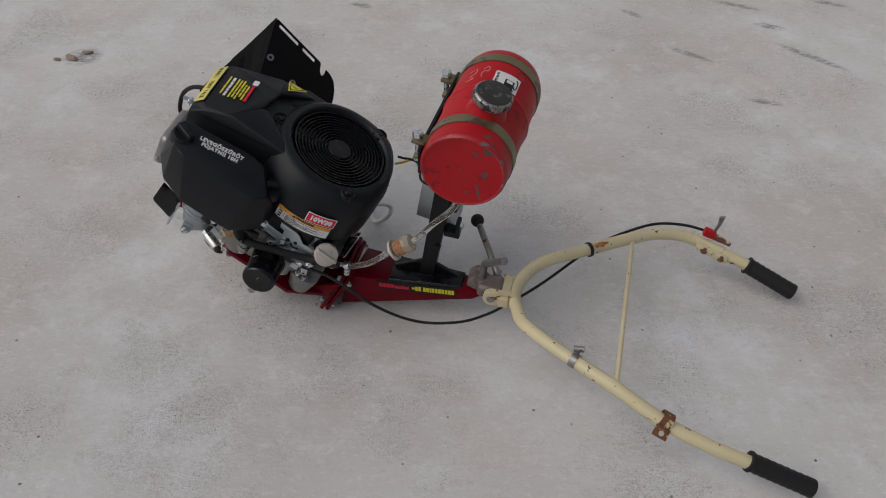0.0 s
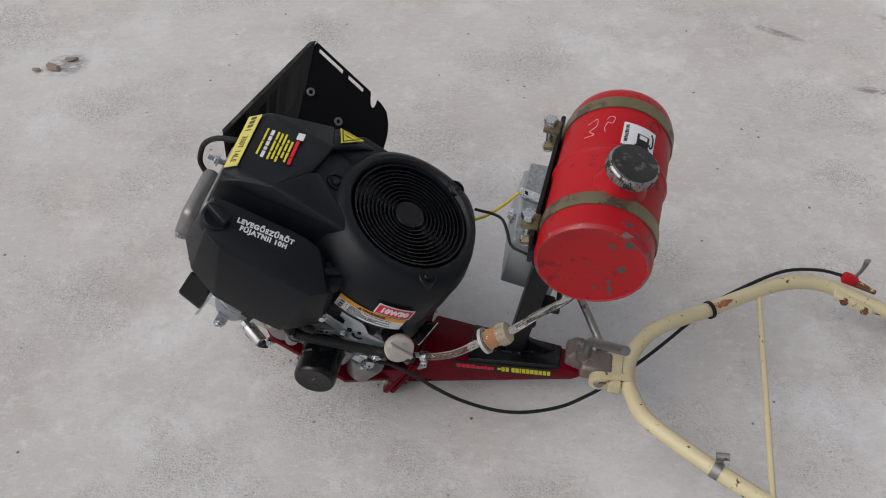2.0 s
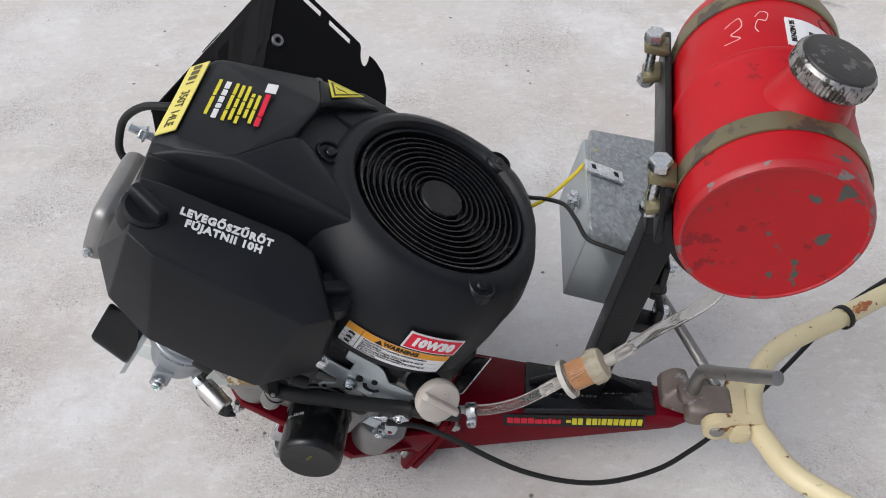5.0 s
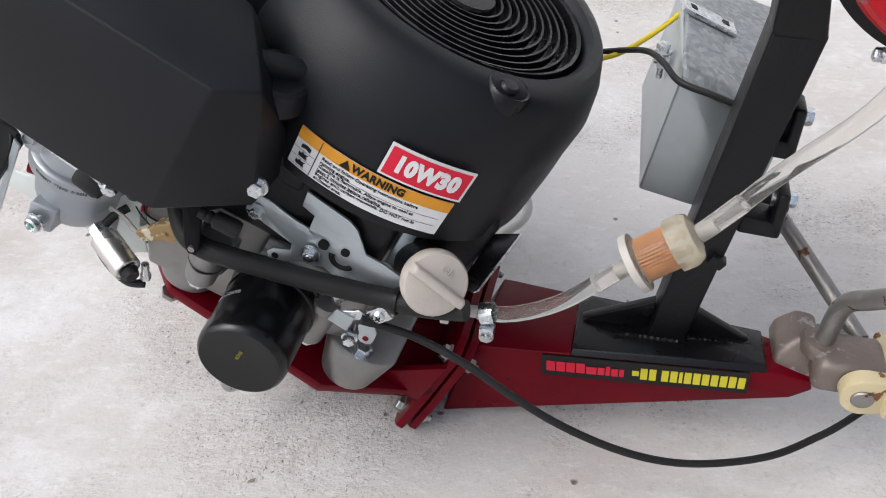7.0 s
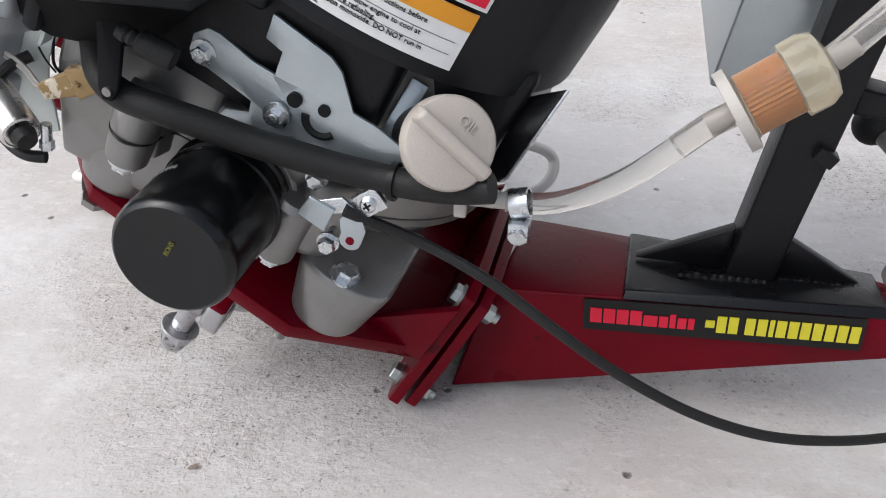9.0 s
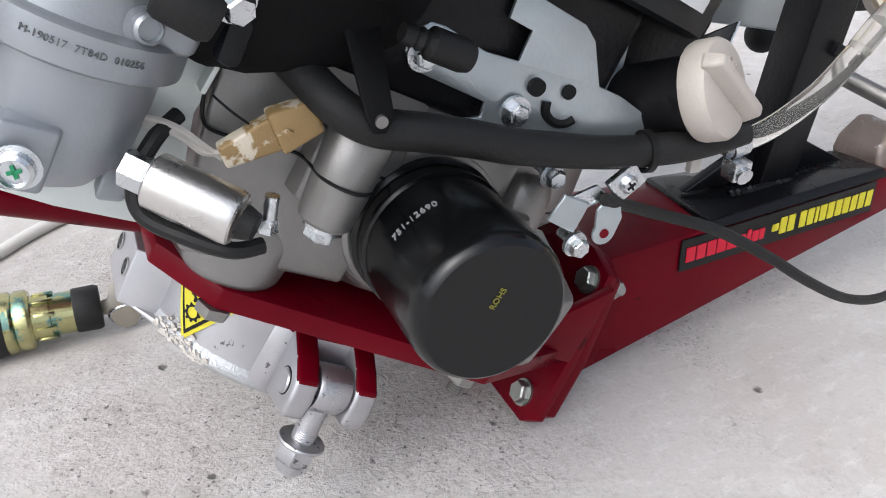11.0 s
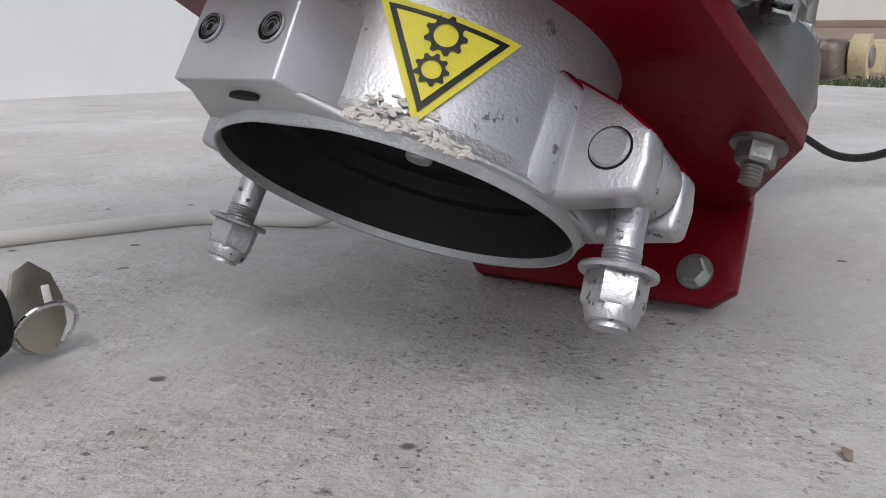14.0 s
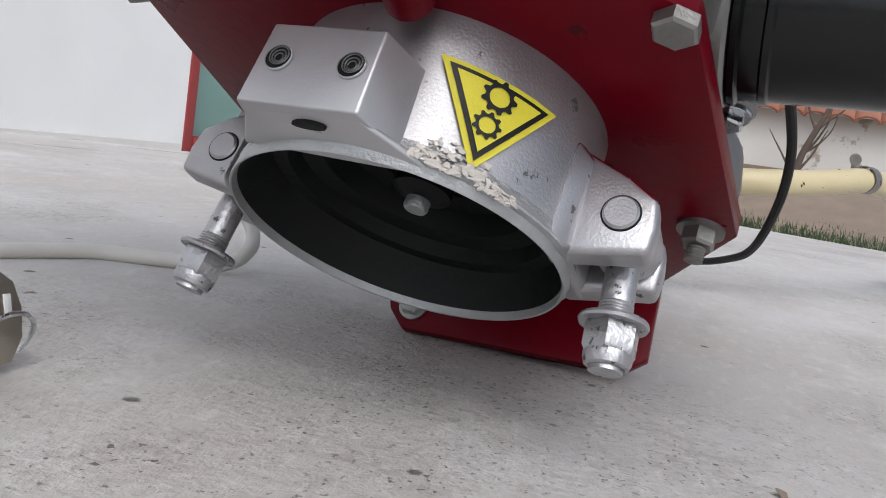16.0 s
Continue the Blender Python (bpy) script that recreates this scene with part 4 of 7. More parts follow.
def build_cylinder_head():
    bm = bmesh.new()
    hull(bm, [(x, y, z) for x in (-0.287, -0.262) for y in (-0.078, 0.020) for z in (-0.124, -0.196)], 0.012)
    head = part("valve_cover", bm, CAST_ALU, engine, "rounded cast aluminium valve cover")
    bm = bmesh.new()
    hull(bm, [(x, y, z) for x in (-0.265, -0.12) for y in (-0.07, 0.06) for z in (-0.10, -0.20)], 0.008)
    for k in range(7):
        box(bm, (-0.25 + k * 0.018, -0.005, -0.15), (0.004, 0.165, 0.13), bevel=0.001)
    part("cylinder", bm, CAST_ALU, engine, "finned cast aluminium cylinder")
    bm = bmesh.new()
    for y, z in ((-0.074, -0.180),):
        hex_bolt(bm, (-0.279, y - 0.004, z), (0, -1, 0), 0.0038, 0.004, 0.005)
    part("cover_screw", bm, ZINC, head)
    t = bmesh.new()
    cyl(t, (-0.255, 0.006, -0.090), (-0.288, 0.001, -0.085), 0.0042, n=12)
    hex_bolt(t, (-0.272, 0.003, -0.0875), (-1, -0.15, 0.15), 0.0065, 0.005, 0.0085)
    part("spark_plug", t, ZINC, engine)
    t = bmesh.new()
    sweep(t, [(-0.245, 0.056, -0.082), (-0.268, 0.053, -0.090), (-0.290, 0.058, -0.108), (-0.304, 0.066, -0.138), (-0.306, 0.070, -0.165), (-0.300, 0.068, -0.19), (-0.28, 0.06, -0.2)], 0.0042, n=10)
    part("ignition_lead", t, RUBBER, engine, "black rubber ignition lead")


build_cylinder_head()


def build_crankcase():
    bm = bmesh.new()
    lathe(bm, (0, 0, 0), (0, 0, 1), [(0, -0.10), (0.10, -0.10), (0.112, -0.14), (0.110, -0.185), (0.112, -0.203), (0.112, -0.2075), (0.1105, -0.208), (0.1105, -0.2086), (0.112, -0.209), (0.112, -0.214), (0.106, -0.222), (0.096, -0.236), (0.085, -0.272), (0, -0.272)], n=64)
    # cast sides below the filter and the carburettor
    hull(bm, [(x, y, z) for x in (-0.118, 0.02) for y in (-0.116, -0.02) for z in (-0.182, -0.2075)], 0.008)
    hull(bm, [(-0.110, -0.114, -0.2087), (0.02, -0.114, -0.2087), (-0.092, -0.108, -0.243), (0.02, -0.108, -0.243), (-0.118, -0.02, -0.2087), (0.02, -0.02, -0.2087), (-0.10, -0.02, -0.245), (0.02, -0.02, -0.245)], 0.010)
    # round pad that carries the filter, with its web
    lathe(bm, (-0.014, -0.095, -0.225), (0.005, -1, 0.03), [(0.052, -0.02), (0.0440, 0.002), (0.0410, 0.008), (0.0402, 0.009), (0.0398, 0.012), (0.0386, 0.013), (0.0378, 0.0165), (0.0366, 0.0175), (0.0362, 0.021), (0.0345, 0.0225), (0, 0.0225)], n=48)
    hull(bm, [(-0.062, -0.10, -0.195), (-0.062, -0.118, -0.197), (-0.030, -0.118, -0.192), (-0.030, -0.10, -0.188), (-0.062, -0.10, -0.2075), (-0.062, -0.118, -0.2075), (-0.03, -0.118, -0.2075), (-0.03, -0.10, -0.2075)], 0.003)
    hull(bm, [(0.02, -0.12, -0.19), (0.045, -0.115, -0.19), (0.02, -0.12, -0.245), (0.05, -0.11, -0.245), (0.02, -0.05, -0.19), (0.05, -0.05, -0.19), (0.02, -0.05, -0.25), (0.05, -0.05, -0.25)], 0.008)
    case = part("crankcase", bm, CAST_ALU, engine, "grey cast aluminium crankcase with feet")
    # feet and their bolts
    for x, y, top, low in ((-0.080, -0.102, -0.232, -0.2735), (0.060, -0.110, -0.241, -0.2795), (-0.085, 0.075, -0.246, -0.2735), (0.06, 0.07, -0.246, -0.2795)):
        t = bmesh.new()
        arc = [(math.cos(u), math.sin(u)) for u in np.linspace(math.pi, 2 * math.pi, 15)]
        rings = [(low, 0.0195, 0.0130), (low + 0.003, 0.0215, 0.0150), (low + 0.020, 0.0245, 0.0160), (top - 0.003, 0.0285, 0.0140), (top, 0.0275, 0.0125)]
        hull(t, [(x + w * c, y + 0.004 + (h + 0.004) * v, z) for z, w, h in rings for c, v in arc] + [(x + k, y + 0.05, z) for k in (-0.030, 0.030) for z in (low, top + 0.012)], 0.0015, 2)
        part("foot", t, CAST_ALU, case)
        t = bmesh.new()
        hex_bolt(t, (x, y - 0.004, top), (0, -0.1, 1), 0.0066, 0.005, 0.0088)
        part("foot_bolt", t, ZINC, case)
    # bolt columns across the joint, with their bolts
    for x, y, top, low in ((-0.066, -0.134, -0.186, -0.227), (0.0196, -0.118, -0.205, -0.247)):
        t = bmesh.new()
        lathe(t, (x, y, low), (0, 0, 1), [(0, 0), (0.0095, 0.0), (0.0108, 0.0015), (0.0120, -low - 0.2086), (0.0112, -low - 0.2084), (0.0112, -low - 0.2078), (0.0120, -low - 0.2076), (0.0128, top - low - 0.004), (0.0105, top - low), (0, top - low)] if -low > 0.2087 else [(0, 0), (0.0095, 0), (0.0125, top - low), (0, top - low)], n=28)
        hull(t, [(x - 0.012, y + 0.004, low + 0.004), (x + 0.012, y + 0.004, low + 0.004), (x - 0.012, y + 0.004, top - 0.006), (x + 0.012, y + 0.004, top - 0.006), (x - 0.02, y + 0.04, low + 0.004), (x + 0.02, y + 0.04, low + 0.004), (x - 0.02, y + 0.04, top), (x + 0.02, y + 0.04, top)], 0.002)
        part("bolt_column", t, CAST_ALU, case)
        t = bmesh.new()
        hex_bolt(t, (x, y - 0.001, low), (0, 0, -1), 0.0062, 0.005, 0.0082)
        part("joint_bolt", t, ZINC, case)
    # cast wall between the bolt columns
    t = bmesh.new()
    hull(t, [(-0.120, -0.1195, -0.170), (-0.036, -0.1165, -0.170), (-0.118, -0.1225, -0.2070), (-0.036, -0.1195, -0.2070), (-0.116, -0.1215, -0.2100), (-0.036, -0.1190, -0.2100), (-0.108, -0.1150, -0.262), (-0.036, -0.1130, -0.262), (-0.120, -0.07, -0.170), (-0.036, -0.07, -0.170), (-0.108, -0.07, -0.262), (-0.036, -0.07, -0.262)], 0.003)
    part("case_wall", t, CAST_ALU, case)
    t = bmesh.new()
    sweep(t, [(-0.121, -0.1220, -0.1900), (-0.1205, -0.1225, -0.2000), (-0.115, -0.1232, -0.2083), (-0.093, -0.1225, -0.2081), (-0.080, -0.1222, -0.2081), (-0.076, -0.140, -0.2081), (-0.066, -0.1468, -0.2081), (-0.056, -0.140, -0.2081), (-0.052, -0.1208, -0.2081), (-0.036, -0.1200, -0.2081)], 0.0008, n=6)
    part("gasket", t, BLACK_STICKER, case, "thin black gasket line")


build_crankcase()


def build_oil_filter():
    p, d = Vector((-0.014, -0.118, -0.225)), Vector((0.005, -1, 0.03))
    bm = bmesh.new()
    lathe(bm, p, d, [(0, 0), (0.0325, 0), (0.0335, 0.0006), (0.0335, 0.0030), (0.0318, 0.0042), (0.0318, 0.0110), (0.0327, 0.0118), (0.0327, 0.0140), (0.0316, 0.0150), (0.0314, 0.060), (0.0308, 0.0642), (0.0292, 0.0672), (0.0278, 0.0682), (0.0262, 0.0680), (0.0, 0.0678)], n=64)
    f = part("oil_filter", bm, FILTER_BLACK, engine, "black painted screw-on oil filter can")
    face = Matrix.Translation(p + d.normalized() * 0.0680 + Vector((-0.002, 0, 0.006))) @ Euler((math.pi / 2, 0, 0)).to_matrix().to_4x4() @ Euler((0, 0, math.pi / 2 - 0.1)).to_matrix().to_4x4()
    text_part("filter_mark", "ROHS", 0.0036, FADED_INK, f, face, 0.0002)
    # number printed round the can
    r = Vector((math.cos(radians(152)), 0, math.sin(radians(152))))
    round_can = frame_matrix(p + d.normalized() * 0.0335, Vector((r.z, 0, -r.x)), -r, Vector((0, 1, 0)))
    text_part("part_number", "751-12690", 0.0046, PRINT_GREY, f, round_can, 0.0003, 0.0317, spacing=1.1)


build_oil_filter()


def build_carburettor():
    c = Vector((-0.168, -0.150, -0.178))
    bm = bmesh.new()
    lathe(bm, (c.x, c.y, -0.2285), (0, 0, 1), [(0, 0), (0.010, 0), (0.017, 0.004), (0.0220, 0.011), (0.0248, 0.020), (0.0258, 0.030), (0.0262, 0.0415), (0.0290, 0.0425), (0.0308, 0.0435), (0.0310, 0.0445), (0.0310, 0.0535), (0.0300, 0.0545), (0.0275, 0.055), (0.026, 0.070), (0, 0.071)], n=48)
    body = part("carburettor", bm, CARB_ALU, engine, "grey die-cast carburettor with float bowl")
    bm = bmesh.new()
    hull(bm, [c + Vector(v) for v in ((-0.03, -0.022, 0.002), (0.030, -0.022, 0.002), (-0.03, 0.04, 0.0), (0.030, 0.04, 0.0), (-0.024, -0.018, 0.035), (0.028, -0.018, 0.035), (-0.024, 0.04, 0.035), (0.028, 0.04, 0.035))], 0.005)
    cyl(bm, c + Vector((-0.05, 0.01, 0.02)), c + Vector((0.045, 0.01, 0.02)), 0.017, n=24)
    # lug beside the bowl and the pad of the drain screw
    hull(bm, [(-0.150, -0.160, -0.213), (-0.141, -0.157, -0.213), (-0.150, -0.160, -0.229), (-0.141, -0.157, -0.229), (-0.150, -0.140, -0.213), (-0.136, -0.140, -0.213), (-0.150, -0.140, -0.229), (-0.136, -0.140, -0.229)], 0.002)
    hull(bm, [(-0.182, -0.180, -0.2035), (-0.166, -0.178, -0.2035), (-0.182, -0.1825, -0.222), (-0.167, -0.180, -0.222), (-0.180, -0.15, -0.20), (-0.162, -0.15, -0.20), (-0.180, -0.15, -0.223), (-0.164, -0.15, -0.223)], 0.0015)
    part("venturi", bm, CARB_ALU, body)
    for p, a, r in (((-0.1745, -0.1835, -0.2132), (-0.2, -1, -0.1), 0.0050), ((-0.155, -0.1735, -0.1695), (0.25, -1, 0.1), 0.0042), ((-0.190, -0.1735, -0.1600), (0, -1, 0.2), 0.0042)):
        t = bmesh.new()
        d = Vector(a).normalized()
        lathe(t, Vector(p), d, [(0.0062 if r > 0.0045 else 0.0056, 0), (0.0064 if r > 0.0045 else 0.0058, 0.0012), (r, 0.0016), (r, 0.0042), (r * 0.8, 0.0052), (r * 0.7, 0.0036), (0, 0.0036)], n=24)
        cyl(t, Vector(p) - d * 0.010, Vector(p), 0.003, n=12)
        scr = part("carb_screw", t, ZINC if r > 0.0045 else CARB_ALU, body)
        if r > 0.0045:
            q = basis(d)
            t = bmesh.new()
            for k in (0.6, 0.6 + math.pi / 2):
                box(t, Vector(p) + d * 0.0038, (0.0038, 0.0010, 0.0008), q @ Euler((0, 0, k)).to_matrix())
            part("green_cross", t, GREEN_MARK, scr, "green marked cross slot")
    text_part("cast_number", "M-190517  7T84D  010256", 0.0028, CAST_MARK, body, Matrix.Translation((c.x, c.y, -0.1792)) @ Euler((0, 0, radians(1))).to_matrix().to_4x4(), 0.0002, 0.0312, spacing=1.05)
    t = bmesh.new()
    box(t, c + Vector((0.038, 0.004, 0.024)), (0.008, 0.050, 0.040), bevel=0.003)
    spacer = part("insulator", t, BLACK_PLASTIC, engine, "black plastic carburettor spacer")
    # the casting's true size and seat
    for ob in [body, spacer] + list(body.children_recursive):
        ob.data.transform(Matrix.Translation((0.0213, 0.0448, 0.0125)) @ Matrix.Scale(1.1097, 4))
    # solenoid beside the bowl
    a, b = Vector((-0.1326, -0.145, -0.2232)), Vector((-0.1062, -0.1612, -0.2226))
    d = (b - a).normalized()
    t = bmesh.new()
    lathe(t, a, d, [(0, 0), (0.0088, 0), (0.0097, 0.0008), (0.0097, 0.0290), (0.0093, 0.0304), (0.0082, 0.031), (0.0078, 0.0303), (0, 0.0303)], n=48)
    sol = part("fuel_solenoid", t, BRUSHED_NICKEL, engine, "brushed metal fuel shut-off solenoid")
    t = bmesh.new()
    hex_bolt(t, a - d * 0.0095, d, 0.0066, 0.0095)
    part("solenoid_nut", t, ZINC, sol)
    t = bmesh.new()
    cyl(t, b + d * 0.001, b + d * 0.006, 0.0062, 0.0048, n=20)
    part("solenoid_cap", t, RUBBER, sol)
    t = bmesh.new()
    u = Vector((-0.25, 0.0, 1)).normalized()
    q = Vector((-0.0945, -0.158, -0.2255))
    hex_bolt(t, q, u, 0.0036, 0.005)
    cyl(t, q + u * 0.005, q + u * 0.0135, 0.0026, n=14)
    part("terminal", t, ZINC, sol)
    t = bmesh.new()
    sweep(t, [(-0.128, -0.128, -0.205), (-0.134, -0.135, -0.213), (-0.137, -0.141, -0.226), (-0.132, -0.146, -0.236), (-0.118, -0.155, -0.236), (-0.104, -0.160, -0.2345), (-0.094, -0.158, -0.231)], 0.0030, n=10)
    part("solenoid_lead", t, RUBBER, sol, "black sleeved lead")
    t = bmesh.new()
    e1, e2 = Vector((-0.1125, -0.1375, -0.2115)), Vector((-0.0890, -0.1370, -0.1885))
    along = (e2 - e1).normalized()
    side = along.cross(Vector((0, 1, 0))).normalized()
    face = Vector((0, -1, 0))
    hull(t, [e1 + along * x + side * y + face * z for x, w in ((0, 0.0042), (0.020, 0.0065)) for y in (-w, w) for z in (-0.003, 0.004)], 0.0012)
    hull(t, [e1 + along * x + side * y + face * z for x, w in ((0.0195, 0.0082), (0.036, 0.0062)) for y in (-w, w) for z in (-0.004, 0.005)], 0.0015)
    box(t, e1 + along * 0.024 + side * 0.0 + face * 0.0055, (0.003, 0.003, 0.002), bevel=0.0005)
    part("wire_connector", t, CONNECTOR, engine, "yellowed white plastic wire connector")
    for k, mat in enumerate((CREAM_PLASTIC, CREAM_PLASTIC, SHAFT_DARK)):
        t = bmesh.new()
        o = k * 0.0022
        sweep(t, [e1 + side * (0.001 - o), e1 + Vector((-0.006, 0.001, -0.0010 + o)), e1 + Vector((-0.013, 0.003, 0.0012 + o)), e1 + Vector((-0.020, 0.004, 0.0022 + o)), e1 + Vector((-0.026, 0.006, 0.0012 + o))] if k < 2 else [(-0.1215, -0.1345, -0.1930), (-0.1150, -0.1375, -0.1953), (-0.1080, -0.1395, -0.1972)], 0.0012 if k < 2 else 0.0005, n=6)
        part("thin_wire", t, mat, engine)
    # zinc shroud sheet under the carburettor
    t = bmesh.new()
    prism(t, [(-0.24, -0.246), (-0.155, -0.2515), (-0.116, -0.2500), (-0.108, -0.244), (-0.113, -0.232), (-0.119, -0.222), (-0.122, -0.205), (-0.119, -0.187), (-0.116, -0.160), (-0.185, -0.160), (-0.185, -0.226), (-0.24, -0.238)], 0.0016, Matrix.Translation((0, -0.121, 0)) @ Euler((math.pi / 2, 0, 0)).to_matrix().to_4x4(), 0.0004)
    box(t, (-0.1215, -0.126, -0.180), (0.002, 0.010, 0.030), Euler((0, 0.15, 0)).to_matrix(), 0.0005)
    part("shroud_sheet", t, PALE_ZINC, engine, "pale zinc-plated cooling shroud sheet")
    # black relay box with its bracket
    t = bmesh.new()
    a, b, c = Vector((-0.2387, -0.1448, -0.1453)), Vector((-0.2433, -0.1663, -0.1778)), Vector((-0.2067, -0.1578, -0.2119))
    back = Vector((0.22, 0.35, -0.91)) * 0.011
    hull(t, [p + k * back for p in (a, b, c, a + c - b) for k in (0, 1)], 0.003)
    relay = part("voltage_regulator", t, BLACK_WET, engine, "glossy black moulded regulator box")
    t = bmesh.new()
    hull(t, [Vector(p) + Vector((0, k, 0)) for p in ((-0.2025, -0.1450, -0.1787), (-0.1980, -0.1450, -0.1824), (-0.2045, -0.1450, -0.2499), (-0.2090, -0.1450, -0.2548)) for k in (0, 0.002)], 0.0004)
    part("regulator_bracket", t, ZINC_PLATE, relay)
    t = bmesh.new()
    cyl(t, (-0.190, -0.156, -0.152), (-0.132, -0.164, -0.157), 0.0032, n=10)
    hex_bolt(t, (-0.132, -0.160, -0.157), (0.3, -1, -0.2), 0.005, 0.005, 0.0065)
    part("choke_rod", t, ZINC, engine)
    t = bmesh.new()
    lathe(t, (-0.152, -0.158, -0.1605), (0.95, -0.12, -0.12), [(0, 0), (0.0085, 0.0), (0.0095, 0.002), (0.0095, 0.015), (0.0080, 0.018), (0, 0.018)], n=20)
    part("rod_collar", t, RUBBER, engine, "black rubber collar on the rod")


build_carburettor()


def build_governor():
    """Zinc governor plate with two round holes and a curved slot, its screws, lever and cable clamp."""
    y = -0.1245
    m = Matrix.Translation((0, y, 0)) @ Euler((math.pi / 2, 0, 0)).to_matrix().to_4x4()
    bm = bmesh.new()
    prism(bm, [(-0.0265, -0.119), (0.0055, -0.1215), (0.013, -0.1255), (0.0255, -0.141), (0.0385, -0.1412), (0.054, -0.144), (0.058, -0.150), (0.0575, -0.160), (0.017, -0.1735), (0.005, -0.169), (-0.0025, -0.1735), (-0.0150, -0.1770), (-0.0235, -0.1865), (-0.0300, -0.1860), (-0.0330, -0.1810), (-0.0300, -0.1750), (-0.0195, -0.1700), (-0.0205, -0.164), (-0.0505, -0.1635), (-0.058, -0.158), (-0.0585, -0.151), (-0.053, -0.1445), (-0.0465, -0.144), (-0.0275, -0.1465), (-0.0148, -0.1445), (-0.0155, -0.132), (-0.0255, -0.1315)], 0.002, m, 0.0004)
    set_back = lambda x: 0.006 * min(1.0, max(0.0, (-0.020 - x) / 0.012))
    for v in bm.verts:
        v.co.y += set_back(v.co.x) if v.co.z > -0.168 else 0.0
    plate = part("governor_plate", bm, ZINC_PLATE, engine, "zinc-plated governor plate with a slot and two holes")
    for x, z, r in ((-0.0018, -0.1510, 0.0037), (0.0130, -0.1478, 0.0031), (-0.0300, -0.1562, 0.0024), (-0.0268, -0.1806, 0.0024)):
        k = set_back(x) if z > -0.168 else 0.0
        part("hole", cyl(bmesh.new(), (x, y - 0.0026 + k, z), (x, y + 0.0005 + k, z), r, n=18), SHAFT_DARK, plate)
    arc = [(0.0138 + 0.0082 * math.cos(a), y - 0.0016, -0.1542 + 0.0072 * math.sin(a)) for a in np.linspace(math.pi * 1.02, math.pi * 1.86, 7)]
    part("slot", sweep(bmesh.new(), arc, 0.0021, n=8, per=3, flat=1.0), SHAFT_DARK, plate)
    for x, z in ((-0.0066, -0.1629), (-0.0508, -0.1568)):
        t = bmesh.new()
        k = y + set_back(x)
        hex_bolt(t, (x, k - 0.002, z), (0, -1, 0), 0.0045, 0.004, 0.0066)
        cyl(t, (x, k - 0.006, z), (x, k - 0.0085, z), 0.0024, n=12)
        part("plate_screw", t, ZINC, plate)
    t = bmesh.new()
    lathe(t, (-0.078, -0.155, -0.1475), (1, 0.03, 0.02), [(0, 0), (0.0034, 0), (0.0040, 0.004), (0.0032, 0.005), (0.0042, 0.007), (0.0034, 0.009), (0.0058, 0.011), (0.0060, 0.024), (0.0052, 0.027), (0, 0.0275)], n=18)
    part("linkage_boot", t, RUBBER, plate)
    t = bmesh.new()
    hex_bolt(t, (-0.0527, -0.1515, -0.1083), (0.1, -1, 0), 0.0055, 0.005, 0.007, 0.015)
    part("cover_bolt", t, ZINC, engine)
    # black blocks above the plate, added for the deep shade under the hood
    t = bmesh.new()
    hull(t, [(x, yy, z) for x in (-0.108, 0.037) for yy in (-0.1195, -0.07) for z in (-0.105, -0.176)], 0.006)
    hull(t, [(x, yy, z) for x in (0.034, 0.094) for yy in (-0.094, -0.06) for z in (-0.092, -0.168)], 0.006)
    part("shadowed_bracket", t, BLACK_PAINT, engine, "black blocks added for the shade under the hood")
    # throttle cable clamp below the oil cap
    t = bmesh.new()
    box(t, (0.0526, -0.1385, -0.1715), (0.0125, 0.0035, 0.0150), Euler((0, 0.5, 0)).to_matrix(), 0.0008)
    hull(t, [(0.040, -0.137, -0.177), (0.050, -0.137, -0.180), (0.040, -0.139, -0.177), (0.050, -0.139, -0.180), (0.028, -0.137, -0.188), (0.036, -0.137, -0.192), (0.028, -0.139, -0.188), (0.036, -0.139, -0.192)], 0.0006)
    clamp = part("cable_clamp", t, ZINC, engine, "shiny zinc cable clamp")
    t = bmesh.new()
    lathe(t, (0.0526, -0.1402, -0.1715), (0, -1, 0), [(0, 0), (0.0042, 0), (0.0042, 0.0016), (0.003, 0.0030), (0, 0.0032)], n=18)
    scr = part("clamp_screw", t, ZINC, clamp)
    t = bmesh.new()
    for k in (0.5, 0.5 + math.pi / 2):
        box(t, (0.0526, -0.1434, -0.1715), (0.0042, 0.0006, 0.0010), Euler((0, k, 0)).to_matrix())
    part("cross_slot", t, SHAFT_DARK, scr)
    # lever plate with a hole at its end
    t = bmesh.new()
    ring = [(0.0534 + 0.0056 * math.cos(u), -0.1952 + 0.0056 * math.sin(u)) for u in np.linspace(math.pi * 0.95, math.pi * 2.05, 12)]
    prism(t, ring + [(0.058, -0.186), (0.054, -0.181), (0.046, -0.181), (0.044, -0.187)], 0.0016, Matrix.Translation((0, -0.1405, 0)) @ Euler((math.pi / 2, 0, 0)).to_matrix().to_4x4(), 0.0003)
    eye = part("lever_plate", t, ZINC_PLATE, clamp)
    part("hole", cyl(bmesh.new(), (0.0534, -0.1426, -0.1952), (0.0534, -0.1400, -0.1952), 0.0022, n=16), RED_FRAME, eye)
    t = bmesh.new()
    hull(t, [(0.026, -0.1385, -0.185), (0.040, -0.1385, -0.185), (0.024, -0.1385, -0.198), (0.040, -0.1385, -0.200), (0.026, -0.1405, -0.185), (0.040, -0.1405, -0.185), (0.024, -0.1405, -0.198), (0.040, -0.1405, -0.200)], 0.0008)
    part("lever_arm", t, ZINC_PLATE, clamp)
